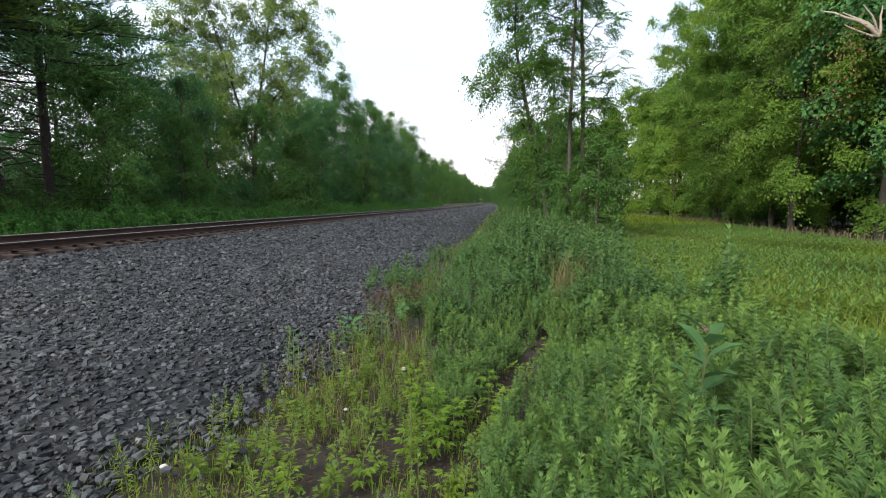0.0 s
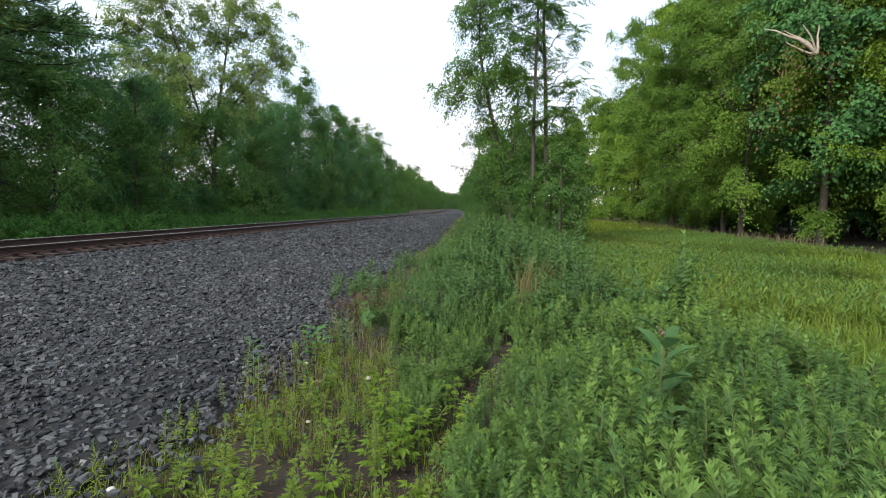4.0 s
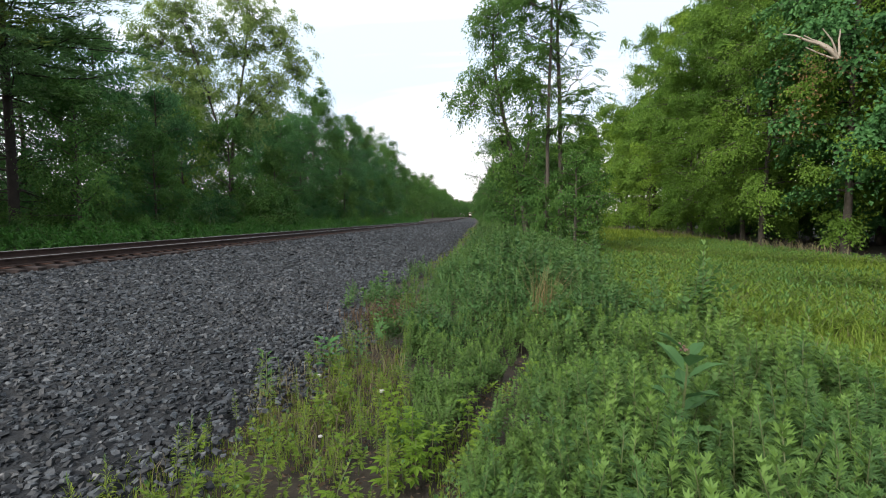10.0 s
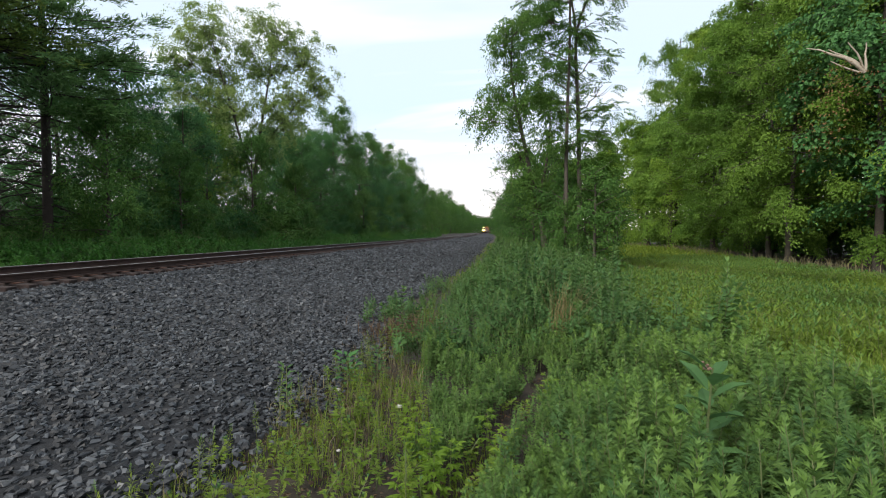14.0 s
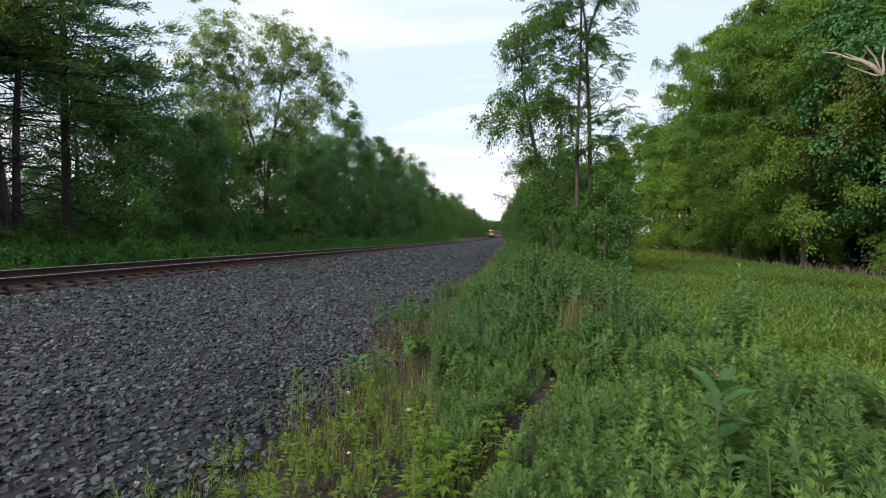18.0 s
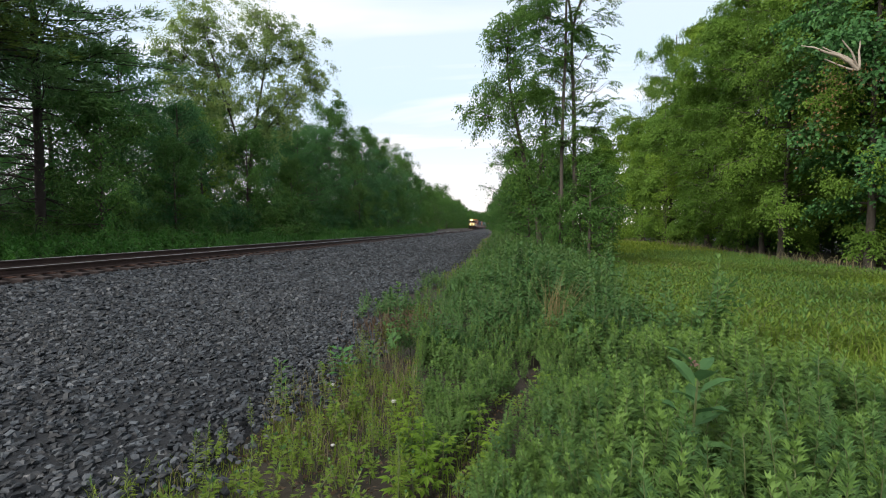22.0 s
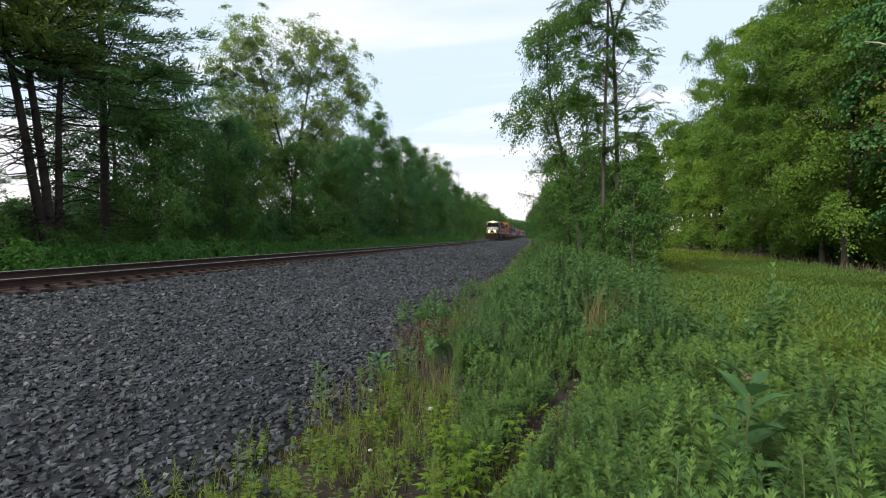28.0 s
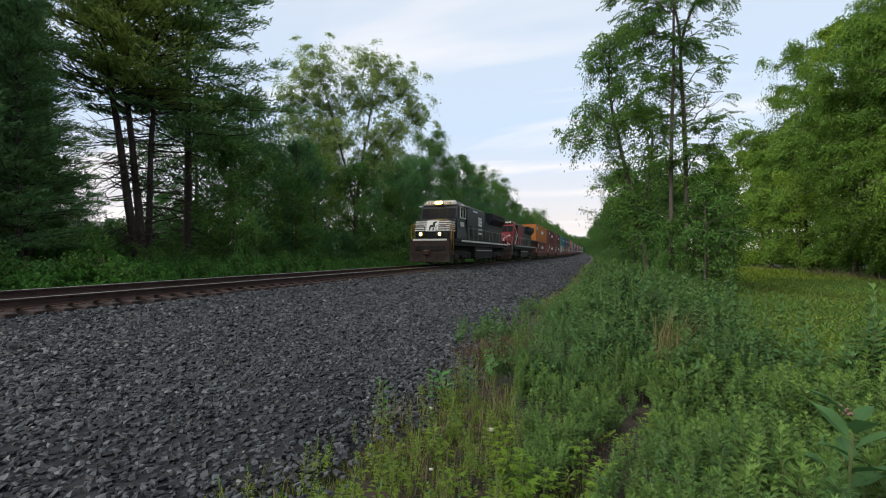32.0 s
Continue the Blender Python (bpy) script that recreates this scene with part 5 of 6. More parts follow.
milk = leafy_plant("milkweed_plant", "tall milkweed with broad blue-green leaves and pink buds", 1.05, 2.60, 0.95, 18, 0.20, M_BANDLEAF, 1, 0.46, 0.1, "weed", 0.30, 0.45)
bm = bmesh.new()
for k in range(9):
    bmesh.ops.create_icosphere(bm, subdivisions=1, radius=0.008, matrix=Matrix.Translation((0.03 + random.uniform(-0.025, 0.025), random.uniform(-0.025, 0.025), 0.93 + random.uniform(-0.02, 0.03))))
part("buds", bm, plain_mat("pink_buds", (0.13, 0.085, 0.06), (0.19, 0.11, 0.085), 30.0), milk, "dull pink flower buds")
for k, (x_, y_, h_, n_, l_) in enumerate([(-0.60, 3.05, 0.34, 30, 0.075), (-0.48, 2.95, 0.38, 34, 0.075), (-0.42, 2.72, 0.30, 30, 0.08), (-0.58, 2.62, 0.22, 22, 0.075), (-0.34, 2.92, 0.30, 26, 0.075),
                                           (-0.12, 3.35, 0.34, 24, 0.07), (-0.02, 3.05, 0.34, 26, 0.075), (0.02, 2.72, 0.26, 22, 0.075), (-0.80, 2.38, 0.16, 16, 0.075), (-1.22, 2.28, 0.14, 14, 0.07), (-0.30, 2.32, 0.16, 14, 0.07),
                                           (0.40, 4.3, 0.34, 18, 0.075), (-0.72, 3.45, 0.36, 26, 0.07), (-0.95, 2.95, 0.20, 14, 0.06), (0.14, 2.35, 0.24, 18, 0.07)]):
    leafy_plant("vine_seedling", "yellow-green leafy seedling on bare soil", x_, y_, h_, int(n_ * 0.85), l_ * 0.85, M_LEAF_Y, 200 + k, 0.75, 0.9, "seedling", 0.2, -0.05, True)
leafy_plant("leafy_sprig", "small dark leafy sprig at the stone edge", -1.66, 4.72, 0.36, 40, 0.09, M_LEAF_DK, 231, 0.6, 1.2, "weed", 0.15, 0.3)
leafy_plant("leafy_sprig", "small leafy sprig at the stone edge", -1.38, 4.9, 0.40, 34, 0.08, M_MUG, 232, 0.5, 0.9, "weed", 0.15, 0.3)
leafy_plant("leafy_sprig", "thin leafy sprig among the stones", -1.95, 3.9, 0.45, 26, 0.07, M_MUG, 233, 0.45, 0.5, "weed", 0.15, 0.3)

# a tuft of dry grass in the weeds
t_ = thing("dry_grass_tuft", "tuft of dry tan grass among green weeds", "grass tuft")
n = 100
az, sp = g_w.uniform(0, 6.28, n), g_w.uniform(0.05, 0.45, n)
b = np.stack([0.10 * g_w.normal(size=n), 0.10 * g_w.normal(size=n), np.zeros(n)], 1)
h_ = g_w.uniform(0.6, 1.2, n)
tipd = np.stack([np.cos(az) * sp + 0.12, np.sin(az) * sp, np.ones(n)], 1)
sd = np.stack([-np.sin(az), np.cos(az), np.zeros(n)], 1) * 0.003
mid_ = b + tipd * (h_ * 0.6)[:, None] * np.array([0.7, 0.7, 1.0])
tip = b + tipd * h_[:, None] * np.array([1.2, 1.2, 0.93])
V = np.stack([b - sd, b + sd, mid_ + sd, mid_ - sd, tip + sd * 0.4, tip - sd * 0.4], 1).reshape(-1, 3)
o = (np.arange(n) * 6)[:, None]
part_mesh("blade_clump", fast_mesh("blades", V, np.concatenate([o + np.array([[0, 1, 2, 3]]), o + np.array([[3, 2, 4, 5]])]), M_STRAW), t_)
t_.matrix_basis = Matrix.Translation((0.74, 6.1, -0.05))

# pale stones lying on the soil
for k, (x_, y_, s_) in enumerate([(-1.67, 4.45, 0.030), (-2.13, 3.63, 0.022), (-2.02, 2.32, 0.022), (-0.95, 4.1, 0.026), (-1.2, 3.2, 0.015)]):
    bm = bmesh.new()
    bmesh.ops.create_icosphere(bm, subdivisions=2, radius=1.0)
    for v in bm.verts:
        v.co = Vector((v.co.x * 1.2, v.co.y, v.co.z * 0.65)) * (1 + 0.18 * noise.noise(v.co * 1.6 + Vector((k * 3.1, 0, 0))))
    me = bpy.data.meshes.new("pale_stone")
    bm.to_mesh(me); bm.free()
    me.materials.append(M_WHITEROCK)
    r_ = tagged(new("pale_stone", me), "small white quartz stone on the verge", "stone")
    r_.matrix_basis = Matrix.Translation((x_, y_, max(float(ground_z(np.array(x_), np.array(y_))), -0.02) + 0.012)) @ Matrix.Diagonal((s_, s_, s_, 1))

# broken dead limb with withered leaves high in the east wood
t_ = thing("broken_limb", "bleached broken limb with withered brown leaves", "branch")
g_b = np.random.default_rng(77)
chunks = []
for d_, ln_, r_ in (((-1.0, 0.1, 0.55), 2.0, 0.075), ((-0.35, 0, 1.0), 1.4, 0.06), ((-0.75, -0.2, 0.9), 1.2, 0.045), ((0.15, 0.1, 1.0), 1.1, 0.05), ((-1.0, 0.2, 0.15), 1.1, 0.04)):
    L = limb_path((0, 0, 0), d_, ln_, g_b, 6, 0.0, 0.12)
    chunks.append(tube(L, np.linspace(r_, 0.015, 6), 6))
part_mesh("limb", fast_mesh("limb", *merge(chunks), M_DEADWOOD, smooth=True), t_)
c_ = np.concatenate([g_b.normal(size=(170, 3)) * np.array([0.75, 0.5, 0.45]) + np.array([-0.6, -0.1, -0.3]), g_b.normal(size=(130, 3)) * np.array([0.35, 0.3, 0.9]) + np.array([-1.2, -0.1, -1.7])])
part_mesh("withered_leaves", fast_mesh("withered_leaves", *leaf_quads(c_, g_b.normal(size=c_.shape) + np.array([0, 0, -0.8]), 0.11, 0.05, g_b), M_DEADLEAF), t_)
t_.matrix_basis = Matrix.Translation((12.2, 17.7, 7.0))

# ---- house behind the pines ----
m_ = Mat("house_window_glass", 0.1); m_.color((0.05, 0.06, 0.07)); M_GLASS_H = m_.m
M_SIDING = plain_mat("pale_grey_siding", (0.50, 0.51, 0.53), (0.62, 0.62, 0.63), 1.0, 0.6, 0, 0.2, 12.0)
M_ROOF = plain_mat("grey_shingle_roof", (0.10, 0.10, 0.105), (0.17, 0.165, 0.16), 2.0, 0.9, 0, 0.5, 14.0)
house = thing("house", "pale grey sided house half hidden behind pines", "house")
boxes_part("wall", [(-6, 6, -4, 4, 0, 3.0)], M_SIDING, house)
bm = bmesh.new()
for sy in (-1, 1):
    v = [bm.verts.new(c) for c in ((-6.4, sy * 4.5, 2.9), (6.4, sy * 4.5, 2.9), (6.4, 0, 5.2), (-6.4, 0, 5.2), (-6.4, sy * 4.5, 3.05), (6.4, sy * 4.5, 3.05), (6.4, 0, 5.36), (-6.4, 0, 5.36))]
    for q_ in ((0, 1, 2, 3), (4, 7, 6, 5), (0, 4, 5, 1), (1, 5, 6, 2), (3, 2, 6, 7), (0, 3, 7, 4)):
        bm.faces.new([v[i] for i in q_])
bmesh.ops.recalc_face_normals(bm, faces=bm.faces[:])
part("roof", bm, M_ROOF, house)
bm = bmesh.new()
for sx in (-5.98, 5.98):
    v = [bm.verts.new(c) for c in ((sx, -4, 3.0), (sx, 4, 3.0), (sx, 0, 5.1))]
    bm.faces.new(v)
part("gable", bm, M_SIDING, house)
for x_ in (-4, -1.2, 1.8, 4.3):
    w_ = boxes_part("window", [(x_ - 0.5, x_ + 0.5, -4.03, -3.98, 1.0, 2.2)], M_GLASS_H, house)
    boxes_part("frame", [(x_ - 0.58, x_ - 0.5, -4.06, -3.98, 0.95, 2.25), (x_ + 0.5, x_ + 0.58, -4.06, -3.98, 0.95, 2.25), (x_ - 0.5, x_ + 0.5, -4.06, -3.98, 2.2, 2.28), (x_ - 0.5, x_ + 0.5, -4.06, -3.98, 0.92, 1.0)], M_SIDING, w_)
house.matrix_basis = pose(-62, 45, 0.3, 0, 0, 52)

# ================= the train =================


def paint(name, a, rough=0.55, dirt=0.35, dust=0.35, spec=0.3):
    """Weathered coach paint: colour with grime streaks and road dust."""
    m = Mat(name, rough)
    big = m.ramp(m.noise(0.9, 5.0), [(0.35, (1 - dirt, 1 - dirt, 1 - dirt)), (0.7, (1.05, 1.05, 1.05))])
    c = m.mix(1.0, a, big, "MULTIPLY")
    c = m.mix(m.ramp(m.noise(7.0, 6.0), [(0.55, (0, 0, 0)), (0.85, (dust, dust, dust))]), c, (0.10, 0.085, 0.07))
    m.color(c)
    m.b.inputs["Specular IOR Level"].default_value = spec
    m.bump(m.noise(40.0), 0.05, 0.005)
    return m.m


M_BLACK = paint("black_paint", (0.011, 0.015, 0.021), 0.45, 0.35, 0.10, 0.25)
M_WHITE = paint("white_paint", (0.72, 0.72, 0.70), 0.5, 0.2)
M_RED = paint("red_paint", (0.22, 0.016, 0.022))
M_BROW = paint("soiled_white_paint", (0.40, 0.40, 0.39), 0.6, 0.35)
M_GREY = paint("silver_grey_paint", (0.38, 0.38, 0.38))
M_DUST = paint("brown_dusty_steel", (0.055, 0.037, 0.029), 0.85, 0.5)
M_UNDER = paint("grimy_black_steel", (0.020, 0.019, 0.018), 0.8, 0.5)
M_YELLOW = paint("yellow_rail_paint", (0.45, 0.27, 0.05))
M_TAN = paint("dull_brown_nose", (0.13, 0.085, 0.075))
m_ = Mat("dark_cab_glass", 0.12); m_.color((0.008, 0.009, 0.011)); m_.b.inputs["Specular IOR Level"].default_value = 0.02; M_GLASS = m_.m
M_LAMP = glow_mat("lit_headlamp", (1.0, 0.60, 0.05), 220.0)
M_DITCH = glow_mat("lit_ditch_lamp", (1.0, 0.60, 0.05), 220.0)
M_BOARD = glow_mat("lit_number_board", (0.95, 0.86, 0.66), 0.25)
M_WHEEL = plain_mat("worn_wheel_steel", (0.05, 0.042, 0.038), (0.10, 0.085, 0.075), 5.0, 0.7, 0.5)


def rods(name, segs, r, material, parent, label=""):
    bm = bmesh.new()
    for p, q in segs:
        rod(bm, p, q, r, 6)
    return part(name, bm, material, parent, label)


def wheelset_mesh():
    bm = bmesh.new()
    for sx in (-1, 1):
        for r, w0, w1 in ((0.53, 0.70, 0.84), (0.56, 0.675, 0.70), (0.20, 0.84, 0.93)):
            bmesh.ops.create_cone(bm, cap_ends=True, segments=22, radius1=r, radius2=r, depth=w1 - w0, matrix=Matrix.Translation((sx * (w0 + w1) / 2, 0, 0)) @ pose(0, 0, 0, 0, 90, 0))
        for a in range(6):
            c, s = math.cos(a * math.pi / 3), math.sin(a * math.pi / 3)
            box(bm, sx * 0.86 - 0.02, sx * 0.86 + 0.02, c * 0.33 - 0.05, c * 0.33 + 0.05, s * 0.33 - 0.05, s * 0.33 + 0.05)
    rod(bm, (-0.7, 0, 0), (0.7, 0, 0), 0.09, 10)
    me = bpy.data.meshes.new("wheelset")
    bm.to_mesh(me); bm.free()
    me.materials.append(M_WHEEL)
    return me


WHEELSET = wheelset_mesh()
SPIN = []          # wheelsets that turn


def loco(name, label, body, nose, cab, trim, lights, stripes):
    """A six-axle diesel; the nose points to -y, the origin is at the coupler over the rails."""
    t = thing(name, label, "locomotive", "train")
    # underframe, deck edge and walkway
    boxes_part("underframe", [(-1.5, 1.5, 1.0, 21.8, 1.35, 1.72), (-1.1, 1.1, 0.45, 22.3, 1.0, 1.36)], M_UNDER, t, 0.03)
    boxes_part("walkway", [(-1.56, 1.56, 0.9, 21.9, 1.72, 1.78)], body, t, 0.01)
    for sx in (-1, 1):
        x0, x1 = sorted((sx * 1.565, sx * 1.59))
        boxes_part("sill_stripe", [(x0, x1, 3.4, 21.6, 1.66, 1.80)], trim, t, 0.0, "pale reflective sill stripe")
    # pilot with plow
    bm = bmesh.new()
    prism(bm, [(0.55, 1.78), (0.95, 1.78), (0.95, 0.35), (0.62, 0.22), (0.38, 0.22), (0.50, 0.75), (0.55, 1.0)], -1.52, 1.52)
    part("pilot", bm, M_DUST, t, "dusty brown pilot sheet")
    bm = bmesh.new()
    for sx in (-1, 1):
        v = [bm.verts.new(c) for c in ((0, -0.02, 0.85), (0, -0.15, 0.22), (sx * 1.12, 0.40, 0.20), (sx * 1.45, 0.42, 0.80), (0, 0.5, 0.85), (0, 0.5, 0.16), (sx * 1.4, 0.6, 0.16), (sx * 1.4, 0.6, 0.8))]
        for q in ((0, 1, 2, 3), (0, 4, 5, 1), (2, 6, 7, 3), (0, 3, 7, 4), (1, 5, 6, 2)):
            bm.faces.new([v[i] for i in q])
    bmesh.ops.recalc_face_normals(bm, faces=bm.faces[:])
    part("plow", bm, M_DUST, t, "dusty steel plow blade")
    boxes_part("coupler", [(-0.16, 0.16, -0.25, 0.5, 0.72, 1.05), (-0.24, 0.24, -0.30, -0.02, 0.68, 1.0)], M_DUST, t, 0.05)
    rods("air_hoses", [((sx * d, 0.45, 1.0), (sx * (d + 0.05), 0.15, 0.45)) for sx in (-1, 1) for d in (0.45, 0.62)], 0.03, M_UNDER, t)
    # steps at the corners
    for sx in (-1, 1):
        x0, x1 = sorted((sx * 1.1, sx * 1.55))
        boxes_part("steps", [(x0, x1, 0.95, 1.35, z, z + 0.05) for z in (0.45, 0.78, 1.1, 1.42)] + [(x0 + (0.4 if sx > 0 else 0), x1 - (0 if sx > 0 else 0.4), 0.95, 1.0, 0.4, 1.72)], M_UNDER, t)
        rods("corner_handrail", [((sx * 1.5, 0.85, 0.7), (sx * 1.56, 0.85, 2.75)), ((sx * 1.5, 1.4, 0.7), (sx * 1.56, 1.4, 2.75)), ((sx * 1.56, 0.85, 2.75), (sx * 1.25, 0.75, 2.85))], 0.03, M_YELLOW if lights else M_GREY, t, "worn yellow grab rail")
    for xa, xb in ((-1.2, -0.45), (0.45, 1.2)):
        rods("front_handrail", [((xa, 0.65, 1.78), (xa, 0.65, 2.7)), ((xb, 0.65, 1.78), (xb, 0.65, 2.7)), ((xa, 0.65, 2.7), (xb, 0.65, 2.7))], 0.022, M_UNDER, t)
    # nose
    bm = bmesh.new()
    prism(bm, [(1.05, 1.78), (1.02, 2.45), (1.35, 3.12), (2.1, 3.30), (3.2, 3.34), (3.2, 1.78)], -1.32, 1.32)
    for v in bm.verts:
        v.co.x *= 0.86 if v.co.z > 3.0 else 1.0
    bmesh.ops.bevel(bm, geom=bm.edges[:], offset=0.07, segments=2, affect="EDGES")
    part("nose", bm, nose, t)
    # cab
    bm = bmesh.new()
    prism(bm, [(2.35, 1.78), (2.35, 3.28), (2.75, 4.20), (2.95, 4.50), (3.6, 4.70), (5.3, 4.72), (5.3, 1.78)], -1.50, 1.50)
    for v in bm.verts:
        v.co.x *= 0.76 if v.co.z > 4.6 else 0.92 if v.co.z > 4.4 else 1.0
    bmesh.ops.bevel(bm, geom=bm.edges[:], offset=0.08, segments=2, affect="EDGES")
    part("cab", bm, cab, t)
    for x0, x1 in ((-1.34, -0.70), (-0.66, -0.02), (0.02, 0.66), (0.70, 1.34)):
        bm = bmesh.new()
        v = [bm.verts.new(c) for c in ((x0, 2.36, 3.40), (x1, 2.36, 3.40), (x1, 2.665, 4.10), (x0, 2.665, 4.10), (x0, 2.46, 3.40), (x1, 2.46, 3.40), (x1, 2.76, 4.10), (x0, 2.76, 4.10))]
        for q in ((0, 1, 2, 3), (0, 4, 5, 1), (1, 5, 6, 2), (2, 6, 7, 3), (3, 7, 4, 0), (4, 7, 6, 5)):
            bm.faces.new([v[i] for i in q])
        part("windshield_pane", bm, M_GLASS, t, "dark windshield pane")
    # brow with number boards and the lamps between them
    bm = bmesh.new()
    prism(bm, [(2.70, 4.34), (2.78, 4.52), (3.05, 4.74), (3.35, 4.76), (3.35, 4.4), (2.9, 4.34)], -1.36, 1.36)
    for v in bm.verts:
        v.co.x *= 0.78 if v.co.z > 4.6 else 1.0
    bmesh.ops.bevel(bm, geom=bm.edges[:], offset=0.05, segments=1, affect="EDGES")
    part("cab_brow", bm, M_BROW if lights else body, t, "soiled white brow over the windshield" if lights else "")
    for sx in (-1, 1):
        x0, x1 = sorted((sx * 0.38, sx * 1.05))
        b_ = boxes_part("number_board", [(x0, x1, 2.66, 2.78, 4.44, 4.60)], M_BOARD, t, 0.01, "lit number board with dark bars")
        for k in range(4):
            xa = x0 + 0.08 + k * 0.14
            boxes_part("bar", [(xa, xa + 0.08, 2.645, 2.66, 4.46, 4.58)], M_UNDER, b_)
    lampc = boxes_part("headlight_casing", [(-0.30, 0.30, 2.56, 2.76, 4.38, 4.66)], M_UNDER, t, 0.02)
    for sx in (-0.14, 0.14):
        bm = bmesh.new()
        bmesh.ops.create_cone(bm, cap_ends=True, segments=18, radius1=0.105, radius2=0.095, depth=0.06, matrix=pose(sx, 2.545, 4.52, 90, 0, 0))
        part("headlight", bm, M_LAMP if lights else M_GLASS, lampc, "lit warm headlight" if lights else "unlit headlight")
    for sx in (-0.74, 0.74):
        hs = boxes_part("ditch_light_casing", [(sx - 0.17, sx + 0.17, 0.62, 0.86, 1.98, 2.30)], M_UNDER, t, 0.03)
        bm = bmesh.new()
        bmesh.ops.create_cone(bm, cap_ends=True, segments=18, radius1=0.095, radius2=0.085, depth=0.06, matrix=pose(sx, 0.60, 2.14, 90, 0, 0))
        part("ditch_light", bm, M_DITCH if lights else M_GLASS, hs, "lit ditch light" if lights else "unlit ditch light")
    # side windows and cab door
    for sx in (-1, 1):
        x0, x1 = sorted((sx * 1.49, sx * 1.53))
        boxes_part("side_window", [(x0, x1, 3.15, 3.75, 3.45, 4.15)], M_GLASS, t, 0.02)
        boxes_part("side_window", [(x0, x1, 3.85, 4.55, 3.45, 4.15)], M_GLASS, t, 0.02)
        xa, xb = sorted((sx * 1.50, sx * 1.56))
        boxes_part("window_frame", [(xa, xb, 3.08, 4.62, 4.15, 4.22), (xa, xb, 3.08, 4.62, 3.38, 3.45), (xa, xb, 3.08, 3.15, 3.45, 4.15), (xa, xb, 4.55, 4.62, 3.45, 4.15), (xa, xb, 3.75, 3.85, 3.45, 4.15)], trim if lights else cab, t, 0.01)
        boxes_part("sunshade", [(xa, xb + 0.25 if sx > 0 else xb, 3.0, 4.7, 4.30, 4.36)] if sx > 0 else [(xa - 0.25, xb, 3.0, 4.7, 4.30, 4.36)], trim, t, 0.01, "pale cab window shade")
        boxes_part("cab_number_bars", [(x0, x1, 3.3 + k * 0.24, 3.47 + k * 0.24, 2.78, 3.12) for k in range(4)], trim, t)
    # hoods
    boxes_part("equipment_cabinet", [(-1.46, 1.46, 5.3, 11.0, 1.78, 4.50)], body, t, 0.06)
    boxes_part("engine_hood", [(-1.02, 1.02, 11.0, 20.9, 1.78, 4.46)], body, t, 0.06)
    for sx in (-1, 1):
        for k in range(4):
            boxes_part("hood_door", [(sx * 1.02 - 0.02, sx * 1.02 + 0.02, 11.2 + k * 0.82, 11.94 + k * 0.82, 2.1, 3.5)], body, t, 0.01)
    bm = bmesh.new()
    for sx in (-1, 1):
        v = [bm.verts.new(c) for c in ((sx * 1.0, 14.2, 3.55), (sx * 1.0, 20.6, 3.55), (sx * 1.55, 20.3, 4.05), (sx * 1.55, 14.5, 4.05), (sx * 1.55, 20.3, 4.62), (sx * 1.55, 14.5, 4.62), (sx * 0.0, 20.6, 4.66), (sx * 0.0, 14.2, 4.66), (sx * 1.0, 14.2, 4.62), (sx * 1.0, 20.6, 4.62))]
        for q in ((0, 1, 2, 3), (3, 2, 4, 5), (5, 4, 9, 8), (8, 9, 6, 7), (0, 3, 5, 8), (1, 9, 4, 2)):
            bm.faces.new([v[i] for i in q])
    bmesh.ops.recalc_face_normals(bm, faces=bm.faces[:])
    part("radiator_housing", bm, body, t, "flared radiator housing")
    for sx in (-1, 1):
        for k in range(11):
            boxes_part("radiator_grille", [(sx * 1.56 - 0.015, sx * 1.56 + 0.015, 14.7 + k * 0.5, 15.1 + k * 0.5, 4.10, 4.55)], M_UNDER, t)
        boxes_part("side_vent", [(sx * 1.465 - 0.01, sx * 1.465 + 0.01, 6.0, 6.6, 2.2, 3.0)], M_UNDER, t)
    for hatch in ((-0.7, 0.7, 11.1, 12.3, 4.46, 4.62), (-0.55, 0.55, 5.8, 8.8, 4.50, 4.60), (-0.4, 0.4, 12.6, 13.6, 4.46, 4.72)):
        boxes_part("roof_hatch", [hatch], M_UNDER, t, 0.04)
    # walkway handrails
    for sx in (-1, 1):
        seg = [((sx * 1.53, y, 1.78), (sx * 1.53, y, 2.80)) for y in np.arange(5.6, 21.6, 1.45)]
        seg.append(((sx * 1.53, 5.6, 2.80), (sx * 1.53, 21.4, 2.80)))
        rods("handrail", seg, 0.02, M_GREY, t)
    # tanks and trucks
    bm = bmesh.new()
    prism(bm, [(7.9, 0.5), (7.9, 1.3), (14.4, 1.3), (14.4, 0.5), (14.1, 0.36), (8.2, 0.36)], -1.42, 1.42)
    part("fuel_tank", bm, M_UNDER, t)
    for sx in (-1, 1):
        boxes_part("tank_step", [(sx * 1.46 - 0.04, sx * 1.46 + 0.04, 8.3, 14.0, 1.0, 1.10)], M_GREY, t, 0.01, "grey step along the tank")
    for y0 in (4.6, 18.0):
        for sx in (-1, 1):
            bm = bmesh.new()
            prism(bm, [(y0 - 2.7, 0.55), (y0 - 2.7, 0.85), (y0 - 1.4, 1.0), (y0 + 1.4, 1.0), (y0 + 2.7, 0.85), (y0 + 2.7, 0.55), (y0 + 1.2, 0.42), (y0 + 0.6, 0.60), (y0 - 0.6, 0.60), (y0 - 1.2, 0.42)], sx * 1.12 - 0.09, sx * 1.12 + 0.09)
            part("truck_frame", bm, M_UNDER, t, "grimy cast truck frame")
